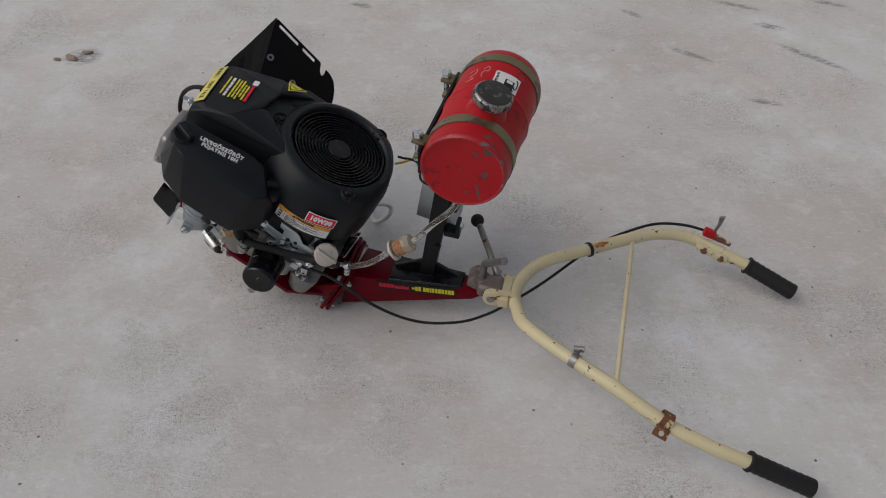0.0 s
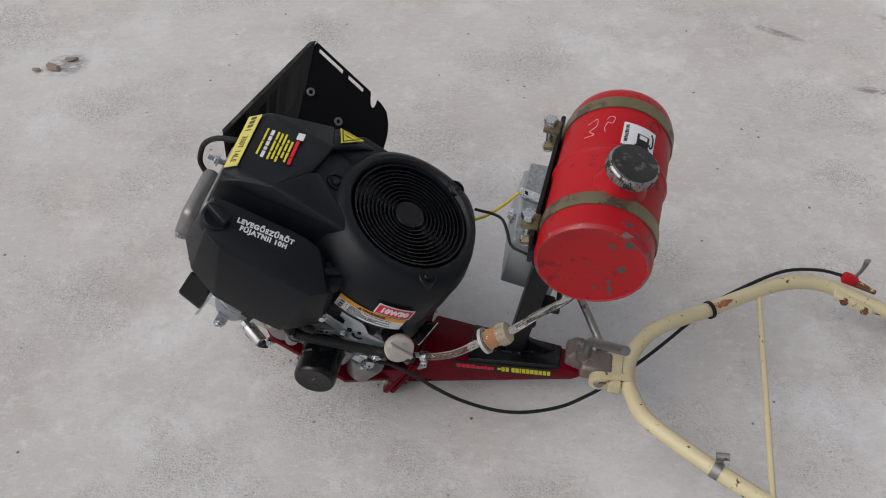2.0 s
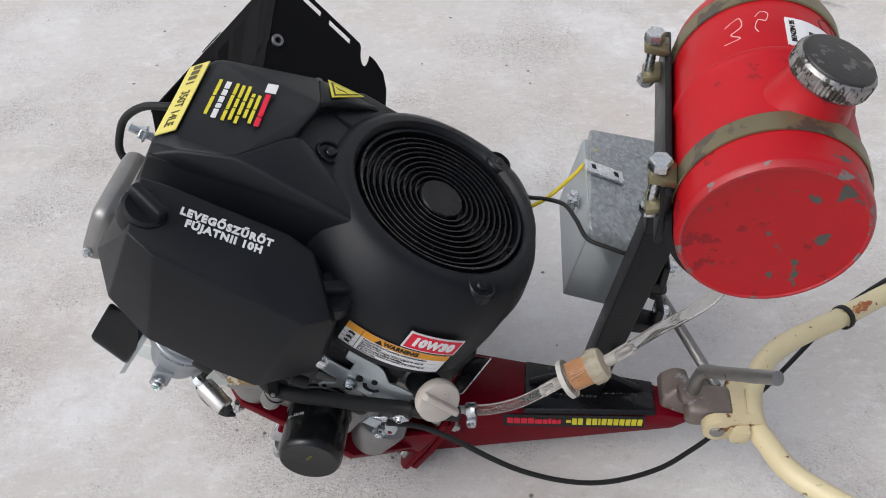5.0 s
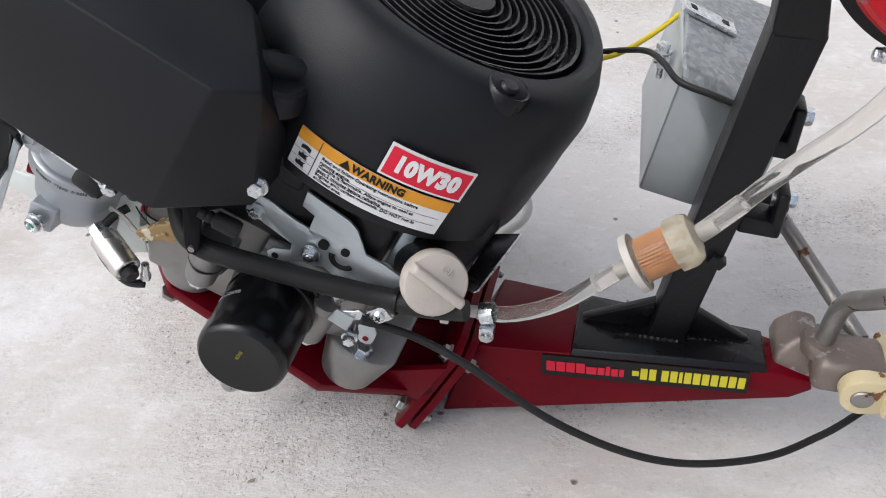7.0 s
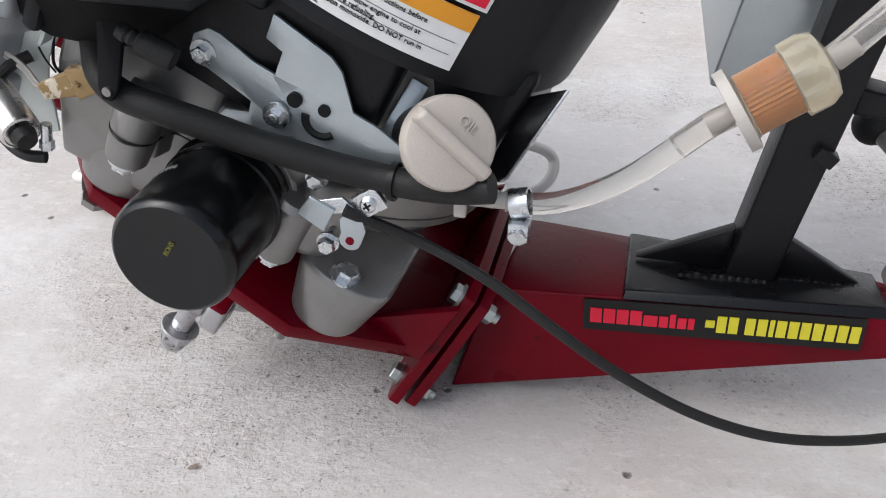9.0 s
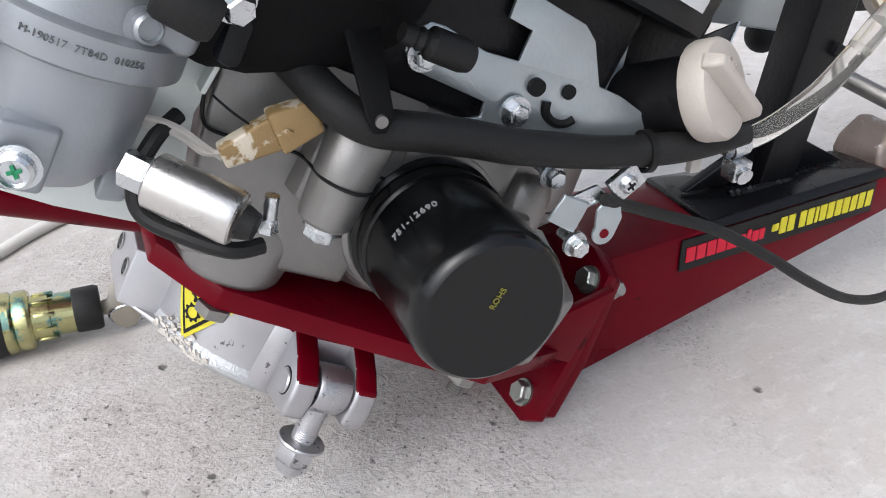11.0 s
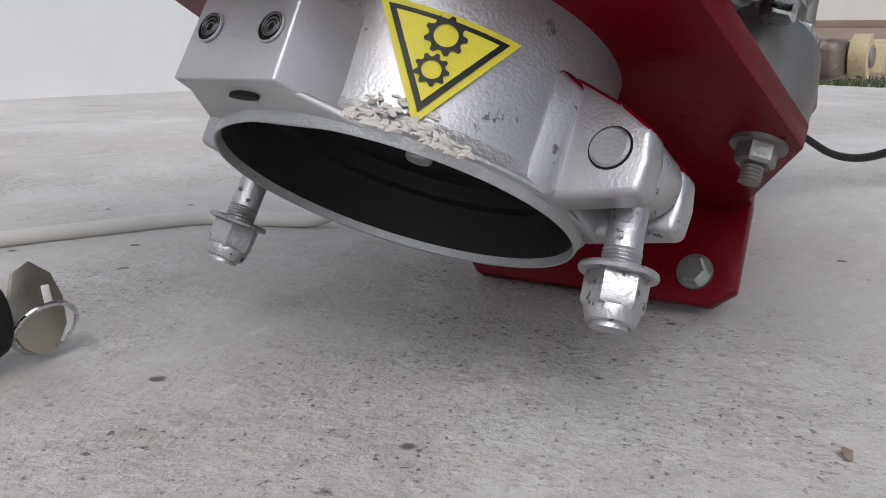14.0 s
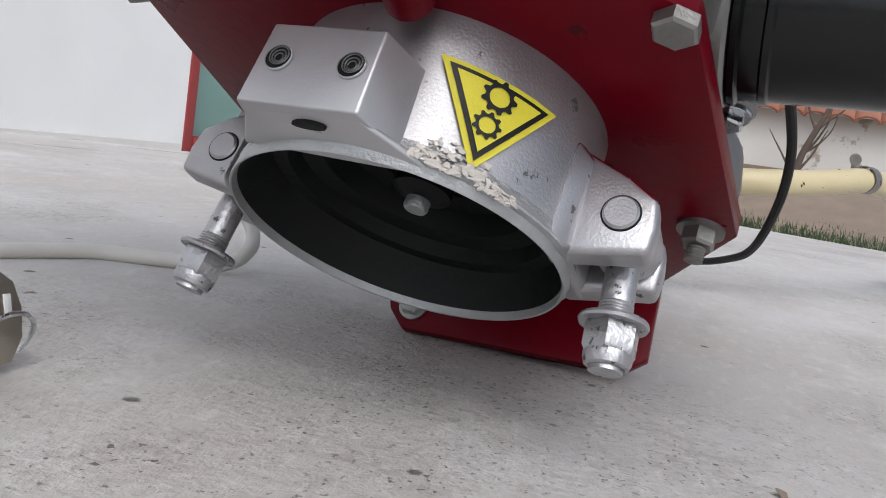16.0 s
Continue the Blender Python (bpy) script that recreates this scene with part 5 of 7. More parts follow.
    for x, yy, z in ((0.0238, -0.1270, -0.1822), (0.044, -0.1385, -0.2045)):
        t = bmesh.new()
        hex_bolt(t, (x, yy, z), (0.1, -1, 0), 0.0045, 0.005, 0.0058, 0.012)
        part("lever_nut", t, ZINC, clamp)


build_governor()


def build_oil_cap():
    p, d = Vector((0.0685, -0.1335, -0.1255)), Vector((0.25, -0.80, 0.54)).normalized()
    bm = bmesh.new()
    lathe(bm, p, d, [(0, 0), (0.0210, 0), (0.0216, 0.002), (0.0216, 0.0095), (0.0205, 0.0115), (0.0185, 0.0122), (0, 0.0120)], n=48)
    w = Vector((0.0385, 0.017, -0.0214))
    w = (w - d * w.dot(d)).normalized()
    h = d.cross(w)
    hull(bm, [p + d * 0.010 + w * x + h * y for x, y in ((-0.0225, -0.0042), (0.0225, -0.0042), (-0.0225, 0.0042), (0.0225, 0.0042))] + [p + d * 0.0195 + w * x + h * y for x, y in ((-0.0205, -0.0028), (0.0205, -0.0028), (-0.0205, 0.0028), (0.0205, 0.0028))], 0.0018)
    cap = part("oil_filler_cap", bm, CAP_PLASTIC, engine, "off-white plastic oil filler cap with a grip bar")
    text_part("cap_text", "OIL", 0.0065, CAP_PLASTIC, cap, frame_matrix(p + d * 0.0124 + h * 0.0112, w, h, d), 0.0006)
    bm = bmesh.new()
    cyl(bm, p - d * 0.05, p + d * 0.001, 0.0165, n=28)
    part("filler_neck", bm, BLACK_PAINT, engine)
    bm = bmesh.new()
    a, b = Vector((0.0990, -0.1025, -0.1475)), Vector((0.0985, -0.0900, -0.1020))
    along, wide = (b - a).normalized(), Vector((0.0062, -0.0042, 0.0025)).normalized()
    deep = along.cross(wide).normalized()
    hull(bm, [a + along * x + wide * y + deep * z for x, y in ((0.0, -0.0048), (0.0, 0.0040), (0.004, 0.0062), (0.0560, 0.0098), (0.044, -0.0085), (0.004, -0.0062)) for z in (0, 0.0028)], 0.0008)
    tab = part("lifting_tab", bm, BLACK_GLOSS, engine, "glossy black steel tab")
    # the light caught on the tab's edge, modelled as a thin bright strip
    bm = bmesh.new()
    sweep(bm, [a + along * x + wide * y + deep * 0.0014 for x, y in ((0.001, 0.0044), (0.004, 0.0064), (0.056, 0.0100))], 0.0009, n=6, smooth=False)
    part("bare_edge", bm, ZINC, tab, "bright strip for the tab's lit edge")
    bm = bmesh.new()
    hull(bm, [(0.0444 + x, -0.0990 + k + (z + 0.1225) * 0.40, z) for x, z in ((-0.0040, -0.1225), (0.0050, -0.1225), (-0.0050, -0.152), (0.0045, -0.152)) for k in (0, -0.0015)], 0.0004)
    strip = part("steel_strip", bm, ZINC_PLATE, engine, "narrow zinc-plated strip with a small hole")
    part("hole", cyl(bmesh.new(), (0.0446, -0.1006, -0.1255), (0.0446, -0.0990, -0.1255), 0.0011, n=12), SHAFT_DARK, strip)


build_oil_cap()


def build_hoses():
    bm = bmesh.new()
    sweep(bm, [(-0.112, -0.115, -0.168), (-0.097, -0.132, -0.175), (-0.084, -0.1455, -0.1800), (-0.070, -0.1496, -0.1813), (-0.050, -0.1498, -0.1771), (-0.030, -0.1465, -0.1745), (-0.010, -0.1425, -0.1728), (0.010, -0.1395, -0.1692), (0.030, -0.1362, -0.1654), (0.050, -0.1340, -0.1600), (0.070, -0.1362, -0.1502), (0.086, -0.1365, -0.1410), (0.098, -0.138, -0.131)], 0.0072, n=16)
    h = part("fuel_hose", bm, RUBBER, engine, "thick black rubber fuel hose")
    t = bmesh.new()
    hull(t, [(x, y + k, z) for x, y, z in ((-0.096, -0.140, -0.150), (-0.082, -0.140, -0.148), (-0.0785, -0.156, -0.1773), (-0.0690, -0.156, -0.1741), (-0.0745, -0.157, -0.1815), (-0.0700, -0.157, -0.1800)) for k in (0, -0.003)], 0.0012)
    arm = part("hose_bracket", t, DULL_BLACK, h)
    part("hole", cyl(bmesh.new(), (-0.0735, -0.1602, -0.1765), (-0.0735, -0.1560, -0.1765), 0.0022, n=16), STEEL_RAW, arm)
    t = bmesh.new()
    lathe(t, (0.0565, -0.1340, -0.1577), (0.90, -0.06, 0.43), [(0.0078, 0), (0.0094, 0), (0.0094, 0.003), (0.0078, 0.003)], n=24, closed=True)
    part("hose_band", t, BLACK_STICKER, h)


build_hoses()


# ---- red mounting frame ----
LOWER = ENGINE @ Matrix.Translation((0.05, 0, -0.29)) @ pose(0, 0, 0, 0, 2.5, 0) @ Matrix.Translation((-0.05, 0, 0.29))
mount = thing("mounting_frame", LOWER, "dark red painted steel engine mount and tapered beam", "machine frame")


def build_mount():
    bm = bmesh.new()
    outline = [(0.124, -0.088), (0.047, -0.130), (-0.086, -0.117), (-0.111, -0.091), (-0.112, 0.004), (-0.23, -0.028), (-0.23, 0.096), (0.0, 0.096), (0.124, 0.080)]
    prism(bm, outline, 0.0100, Matrix.Translation((0, 0, -0.2888)), 0.0012)
    part("base_plate", bm, RED_FRAME, mount)
    # stop tube under the plate's extension
    bm = bmesh.new()
    lathe(bm, (-0.090, -0.0300, -0.2945), (-1, -0.175, -0.075), [(0, 0), (0.005, 0.0005), (0.0085, 0.003), (0.0085, 0.145), (0, 0.145)], n=20)
    part("stop_tube", bm, RED_FRAME, mount)
    bm = bmesh.new()
    prism(bm, [(-0.0955, -0.3245), (-0.0855, -0.3330), (0.036, -0.3385), (0.0465, -0.329), (0.066, -0.285), (0.058, -0.246), (0.040, -0.226), (-0.062, -0.226), (-0.084, -0.232), (-0.093, -0.285)], 0.007, Matrix(((0, 0, 1, 0.124), (1, 0, 0, 0), (0, 1, 0, 0), (0, 0, 0, 1))), 0.001)
    part("flange_plate", bm, RED_FRAME, mount)
    bm = bmesh.new()
    prism(bm, [(-0.0915, -0.3225), (-0.0825, -0.3310), (0.034, -0.3360), (0.0445, -0.327), (0.064, -0.285), (0.056, -0.246), (0.036, -0.227), (-0.060, -0.229), (-0.078, -0.236), (-0.089, -0.285)], 0.007, Matrix(((0, 0, 1, 0.1345), (1, 0, 0, 0), (0, 1, 0, 0), (0, 0, 0, 1))), 0.001)
    part("beam_flange", bm, RED_FRAME, mount)
    for y in (-0.088, 0.06):
        bm = bmesh.new()
        prism(bm, [(0.124, -0.2845), (0.075, -0.2845), (0.124, -0.235)], 0.006, Matrix.Translation((0, y, 0)) @ Euler((math.pi / 2, 0, 0)).to_matrix().to_4x4(), 0.0008)
        part("gusset", bm, RED_FRAME, mount)
    # flange bolts with their nuts
    for y, z in ((-0.0765, -0.319), (-0.073, -0.2415), (0.033, -0.325), (0.0417, -0.2400)):
        bm = bmesh.new()
        hex_bolt(bm, (0.124, y, z), (-1, 0, 0), 0.0066, 0.0048, 0.0082)
        part("flange_bolt", bm, ZINC_DULL, mount)
        bm = bmesh.new()
        hex_bolt(bm, (0.1415, y, z), (1, 0, 0), 0.0062, 0.0052, 0.0)
        cyl(bm, (0.1465, y, z), (0.150, y, z), 0.0034, n=12)
        part("flange_nut", bm, ZINC_DULL, mount)
    # bolts that hang below the base plate
    for x, y in ((0.0440, -0.1155), (-0.0845, -0.112), (-0.096, 0.078), (0.05, 0.080)):
        bm = bmesh.new()
        if x < -0.08 and y < 0:
            hex_bolt(bm, (x, y, -0.2888), (0, 0, -1), 0.0076, 0.0052, 0.0)
        else:
            hex_bolt(bm, (x, y, -0.2888), (0, 0, -1), 0.0074, 0.007, 0.0100)
            lathe(bm, (x, y, -0.2955), (0, 0, -1), [(0.0036, 0)] + [(0.0040 - 0.0007 * (k % 2), 0.0007 * k) for k in range(1, 13)] + [(0, 0.0092)], n=14)
        part("hanging_bolt", bm, STEEL_RAW, mount)
    # tapered beam, in the machine's frame
    def q(x, y, z):
        return LOWER.inverted() @ MACHINE @ Vector((x, y, z))
    bm = bmesh.new()
    hull(bm, [q(0.018, 0.0215, 0.003), q(0.018, 0.110, 0.003), q(0.262, 0.033, 0.0710), q(0.262, 0.076, 0.0710), q(0.288, 0.034, 0.0745), q(0.288, 0.072, 0.0745),
              q(0.042, 0.0225, 0.0880), q(0.054, 0.108, 0.0880), q(0.119, 0.0262, 0.0925), q(0.119, 0.096, 0.0905), q(0.266, 0.0330, 0.1000), q(0.266, 0.078, 0.0950),
              q(0.303, 0.038, 0.083), q(0.303, 0.070, 0.083), q(0.300, 0.038, 0.092), q(0.300, 0.070, 0.092)], 0.0016)
    part("beam", bm, RED_FRAME, mount)
    bm = bmesh.new()
    hull(bm, [q(0.119, 0.0248, 0.0910), q(0.119, 0.098, 0.0885), q(0.266, 0.0316, 0.0990), q(0.266, 0.080, 0.0930),
              q(0.1205, 0.0285, 0.0965), q(0.1205, 0.097, 0.0940), q(0.2645, 0.0355, 0.1045), q(0.2645, 0.079, 0.0985)], 0.0012)
    part("black_saddle", bm, BLACK_GLOSS, mount, "black painted steel saddle on the beam")
    # post
    bm = bmesh.new()
    hull(bm, [q(0.176, 0.052, 0.095), q(0.204, 0.052, 0.095), q(0.176, 0.082, 0.095), q(0.204, 0.082, 0.095), q(0.211, 0.052, 0.36), q(0.243, 0.052, 0.36), q(0.211, 0.082, 0.36), q(0.243, 0.082, 0.36)], 0.002)
    hull(bm, [q(0.211, 0.052, 0.355), q(0.243, 0.052, 0.355), q(0.211, 0.082, 0.355), q(0.243, 0.082, 0.355), q(0.207, 0.052, 0.47), q(0.222, 0.052, 0.47), q(0.207, 0.082, 0.47), q(0.222, 0.082, 0.47)], 0.002)
    part("post", bm, BLACK_PAINT, mount, "black square steel post")
    for s in (-1, 1):
        bm = bmesh.new()
        x0 = 0.191 + s * 0.012
        hull(bm, [q(x0, 0.062, 0.098), q(x0, 0.070, 0.098), q(x0 + s * 0.055, 0.062, 0.098), q(x0 + s * 0.055, 0.070, 0.098), q(x0, 0.062, 0.128), q(x0, 0.070, 0.128)], 0.001)
        part("post_gusset", bm, BLACK_GLOSS, mount)
    for i, (a, b) in enumerate((((0.150, 0.050), (0.200, 0.051)), ((0.206, 0.056), (0.250, 0.058)))):
        random.seed(3 + i)
        pts = [q(a[0] + (b[0] - a[0]) * k / 21, a[1] + (b[1] - a[1]) * k / 21, 0.0985) for k in range(22)]
        part("weld_bead", sweep(bmesh.new(), pts, [0.0022 + (0.0009 if k % 2 else 0) + random.uniform(0, 0.0005) for k in range(22)], n=8, per=2), BLACK_GLOSS, mount)
    # hooks on the post
    for z, w in ((0.205, 0.030), (0.270, 0.024)):
        bm = bmesh.new()
        hull(bm, [q(0.222, 0.060, z), q(0.222, 0.085, z), q(0.222 + w, 0.060, z - 0.002), q(0.222 + w, 0.085, z - 0.002), q(0.222, 0.060, z + 0.016), q(0.222, 0.085, z + 0.016), q(0.222 + w, 0.060, z + 0.010), q(0.222 + w, 0.085, z + 0.010)], 0.003)
        hull(bm, [q(0.222 + w - 0.008, 0.060, z), q(0.222 + w - 0.008, 0.085, z), q(0.222 + w, 0.060, z), q(0.222 + w, 0.085, z), q(0.222 + w - 0.008, 0.060, z + 0.036), q(0.222 + w - 0.008, 0.085, z + 0.036), q(0.222 + w, 0.060, z + 0.036), q(0.222 + w, 0.085, z + 0.036)], 0.003)
        part("post_hook", bm, BLACK_PAINT, mount, "black steel hook welded to the post")
        bm = bmesh.new()
        hex_bolt(bm, q(0.222 + w, 0.072, z + 0.026), q(1, 0, 0) - q(0, 0, 0), 0.006, 0.006, 0.0, 0.01)
        part("hook_nut", bm, ZINC, mount)
    bm = bmesh.new()
    box(bm, q(0.213, 0.052, 0.185), (0.012, 0.01, 0.008), bevel=0.001)
    part("post_notch", bm, BLACK_PAINT, mount)
    # sticker on the beam's front face, one bar for each printed character
    d = (q(0.255, 0.0325, 0.0993) - q(0.098, 0.0260, 0.0900)).normalized()
    up = (q(0.17, 0.0290, 0.092) - q(0.17, 0.0285, 0.034)).normalized()
    n = d.cross(up).normalized()
    up = n.cross(d)
    m = frame_matrix(q(0.1765, 0.0288, 0.0830) + n * 0.0014, d, up, n)
    s = patch("beam_sticker", 0.157, 0.0225, BLACK_STICKER, mount, m, 0.001, label="black sticker with red and yellow print bars")
    x = -0.0745
    for w, h in ((0.0068, 0.0105),) * 4 + ((0.0080, 0.0078),) + ((0.0051, 0.0078), (0.0034, 0.0098), (0.0051, 0.0078), (0.0036, 0.0078)):
        patch("print_bar", w, h, RED_STICKER, s, m @ Matrix.Translation((x + w / 2, (h - 0.0105) / 2, 0.001)), 0.0006)
        x += w + 0.0010
    x = -0.0080
    for w, h, gap in ((0.0052, 0.0052, 0.0012), (0.0053, 0.0118, 0.0013), (0.0053, 0.0118, 0.0040), (0.0053, 0.0118, 0.0013), (0.0053, 0.0118, 0.0013), (0.0026, 0.0118, 0.0013)) + ((0.0053, 0.0118, 0.0013),) * 7:
        patch("print_bar", w, h, INK_YELLOW, s, m @ Matrix.Translation((x + w / 2, 0, 0.001)), 0.0006)
        x += w + gap
    # welded clamp at the beam's end
    bm = bmesh.new()
    hull(bm, [q(0.271, 0.044, 0.092), q(0.271, 0.090, 0.092), q(0.298, 0.040, 0.084), q(0.298, 0.090, 0.084), q(0.273, 0.050, 0.108), q(0.273, 0.088, 0.108), q(0.286, 0.054, 0.121), q(0.286, 0.086, 0.121), q(0.300, 0.050, 0.118), q(0.300, 0.088, 0.118), q(0.308, 0.046, 0.098), q(0.308, 0.090, 0.098)], 0.005)
    part("clamp_block", bm, STEEL_RUSTY, mount, "raw steel clamp block with weld burns")
    bm = bmesh.new()
    lathe(bm, q(0.302, 0.054, 0.112), q(0.310, 0.050, 0.212) - q(0.302, 0.054, 0.112), [(0, 0), (0.015, 0), (0.016, 0.008), (0.0145, 0.012), (0, 0.012)], n=28)
    part("clamp_washer", bm, STEEL_RUSTY, mount)


build_mount()

# ---- silver gear housing under the mount ----
gear = thing("gear_housing", LOWER, "silver painted cast gear housing with swing bolts, open below", "gear housing")
GC = Vector((-0.0212, -0.0212, 0))


def build_gear():
    bm = bmesh.new()
    lathe(bm, GC, (0, 0, 1), [(0.0622, -0.2886), (0.0622, -0.300), (0.0624, -0.312), (0.0627, -0.322), (0.0631, -0.334), (0.0634, -0.3390), (0.0622, -0.3390), (0.0612, -0.329), (0.0595, -0.292)], n=96)
    part("housing", bm, SILVER_PAINT, gear)
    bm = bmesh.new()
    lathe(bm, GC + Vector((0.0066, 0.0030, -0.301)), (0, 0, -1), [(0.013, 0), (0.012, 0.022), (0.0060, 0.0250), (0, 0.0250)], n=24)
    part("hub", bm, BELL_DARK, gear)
    bm = bmesh.new()
    lathe(bm, GC + Vector((0.0066, 0.0030, -0.3262)), (0, 0, -1), [(0.0050, 0), (0.0050, 0.0035), (0.0043, 0.0045), (0, 0.0045)], n=24)
    part("shaft_end", bm, SILVER_BARE, gear, "worn steel shaft end")
    # joint edge with a scored ridge; the open lip below it hangs a little lower behind
    def rings(bm, rows):
        loops = []
        for ox, oy, r, z, dip in rows:
            turns = [2 * math.pi * k / 96 for k in range(96)]
            loops.append([bm.verts.new((GC.x + ox + r * math.cos(u), GC.y + oy + r * math.sin(u), z - dip * math.cos(u - 1.05))) for u in turns])
        for r0, r1 in zip(loops, loops[1:]):
            for k in range(96):
                bm.faces.new((r0[k], r0[(k + 1) % 96], r1[(k + 1) % 96], r1[k]))
        bmesh.ops.recalc_face_normals(bm, faces=bm.faces[:])
        return bm

    hx, hy = 0.0012, 0.0025
    part("rim_lip", rings(bmesh.new(), ((0, 0, 0.0630, -0.3360, 0), (0, 0, 0.0640, -0.3412, 0), (0, 0, 0.0653, -0.3426, 0), (0, 0, 0.0654, -0.3436, 0), (hx * 0.5, hy * 0.5, 0.0647, -0.3442, 0), (hx, hy, 0.0647, -0.3488, 0.0021), (hx, hy, 0.0643, -0.3494, 0.0021), (hx, hy, 0.0636, -0.3491, 0.0021), (hx, hy, 0.0629, -0.3460, 0.0020))), SILVER_BARE, gear, "bare cast lip")
    part("inner_bell", rings(bmesh.new(), ((hx, hy, 0.0630, -0.3462, 0.0020), (0.001, 0.001, 0.0605, -0.339, 0), (0, 0, 0.0575, -0.331, 0), (0, 0, 0.052, -0.330, 0), (0, 0, 0.050, -0.324, 0), (0, 0, 0.042, -0.322, 0), (0, 0, 0.039, -0.313, 0), (0, 0, 0.030, -0.311, 0), (0, 0, 0.028, -0.304, 0), (0, 0, 0.012, -0.301, 0))), BELL_DARK, gear, "dark inside with stepped rings")
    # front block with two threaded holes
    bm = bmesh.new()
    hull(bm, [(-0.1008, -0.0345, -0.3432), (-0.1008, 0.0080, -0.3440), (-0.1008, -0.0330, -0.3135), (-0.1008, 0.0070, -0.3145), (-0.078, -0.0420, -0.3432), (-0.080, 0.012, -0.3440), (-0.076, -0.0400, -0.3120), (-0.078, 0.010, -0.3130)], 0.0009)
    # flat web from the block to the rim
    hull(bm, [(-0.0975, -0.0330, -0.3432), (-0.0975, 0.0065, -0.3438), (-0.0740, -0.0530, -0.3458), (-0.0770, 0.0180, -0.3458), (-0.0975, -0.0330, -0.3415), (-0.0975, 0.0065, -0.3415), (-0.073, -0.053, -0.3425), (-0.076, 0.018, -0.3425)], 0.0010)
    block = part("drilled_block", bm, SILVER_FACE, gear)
    for y in (-0.0005, -0.0265):
        t = bmesh.new()
        lathe(t, (-0.1010, y, -0.3275), (-1, 0, 0), [(0, 0.0001), (0.0040, 0.0001), (0.0042, 0.0004), (0.0045, 0.0005)], n=20)
        hole = part("threaded_hole", t, SHAFT_DARK, block)
        t = bmesh.new()
        for k in range(3):
            lathe(t, (-0.10115 - k * 0.0001, y - 0.0002, -0.3275 + k * 0.0003), (-1, 0, 0), [(0.0012 + k * 0.0009, 0.0002), (0.0015 + k * 0.0009, 0.0004), (0.0018 + k * 0.0009, 0.0002)], n=20)
        part("thread", t, SHAFT_WORN, hole)
        t = bmesh.new()
        lathe(t, (-0.1011, y, -0.3275), (-1, 0, 0), [(0.0043, 0), (0.0044, 0.0006), (0.0047, 0.0005), (0.0049, 0.0)], n=24, closed=True)
        part("hole_rim", t, SILVER_BARE, block)
    t = bmesh.new()
    hull(t, [(-0.0925 + 0.0022 * math.cos(a), -0.0150 + 0.0062 * math.sin(a), z + 0.0002 * math.cos(a)) for a in np.linspace(0, 6.2, 14) for z in (-0.3451, -0.3430)])
    part("slot_hole", t, SHAFT_DARK, block)
    # fork lugs with swing bolts
    for y, s in ((-0.0997, -1), (0.064, 1)):
        yc = y
        xc = -0.0110
        bm = bmesh.new()
        yc += 0.004 if s > 0 else 0.0
        for dx in (-0.0158, 0.0158):
            x = xc + dx
            w = 0.0062
            hull(bm, [(x - w, yc + s * 0.0125, -0.3290), (x + w, yc + s * 0.0125, -0.3290), (x - w, yc + s * 0.0120, -0.3392), (x + w, yc + s * 0.0120, -0.3392), (x - w, yc + s * 0.0110, -0.3190), (x + w, yc + s * 0.0110, -0.3190), (x - w, yc + s * 0.004, -0.3395), (x + w, yc + s * 0.004, -0.3395),
                      (x - w, yc - s * 0.022, -0.3450), (x + w, yc - s * 0.022, -0.3450), (x - w, yc - s * 0.022, -0.3020), (x + w, yc - s * 0.022, -0.3020), (x - w, yc + s * 0.000, -0.3120), (x + w, yc + s * 0.000, -0.3120)], 0.0026)
        hull(bm, [(xc - 0.024, yc - s * 0.013, -0.3440), (xc + 0.024, yc - s * 0.013, -0.3440), (xc - 0.033, yc - s * 0.0190, -0.3450), (xc + 0.016, yc - s * 0.0185, -0.3450), (xc - 0.022, yc - s * 0.013, -0.3080), (xc + 0.022, yc - s * 0.013, -0.3080), (xc - 0.031, yc - s * 0.0195, -0.3040), (xc + 0.012, yc - s * 0.0190, -0.3040)], 0.005)
        lug = part("fork_lug", bm, SILVER_PAINT, gear)
        lug.data.materials.append(RED_FRAME)
        for f in lug.data.polygons:
            if f.normal.z > 0.45 and f.center.z > -0.326:
                f.material_index = 1
        yc = y
        pin = Vector((xc, yc, -0.3265))
        for f in (-1, 1):
            t = bmesh.new()
            lathe(t, pin + Vector((f * 0.0219, 0, 0)), (f, 0, 0), [(0.0060, 0.0), (0.0062, 0.0004), (0.0067, 0.0004), (0.0069, 0.0)], n=32, closed=True)
            part("pin_gap", t, SHAFT_DARK, lug)
        t = bmesh.new()
        lathe(t, pin + Vector((-0.0228, 0, 0)), (1, 0, 0), [(0, -0.0006), (0.0054, -0.0006), (0.0062, 0.0002), (0.0062, 0.0454), (0.0054, 0.0462), (0, 0.0462)], n=28)
        part("hinge_pin", t, SILVER_PAINT, gear)
        nut = Vector((-0.0095, yc + 0.004, -0.3735) if s > 0 else (-0.0110, yc - 0.0038, -0.3665))
        d = (nut - pin).normalized()
        t = bmesh.new()
        lathe(t, pin + Vector((-0.0085, 0, 0)), (1, 0, 0), [(0.0, 0), (0.0110, 0.0), (0.0120, 0.0015), (0.0120, 0.0155), (0.0110, 0.017), (0, 0.017)], n=28)
        cyl(t, pin, nut + d * 0.008, 0.0058, n=18)
        for k in range(5):
            lathe(t, nut - d * (0.0165 - k * 0.0011), d, [(0.0058, 0), (0.0061, 0.0005), (0.0058, 0.001)], n=18)
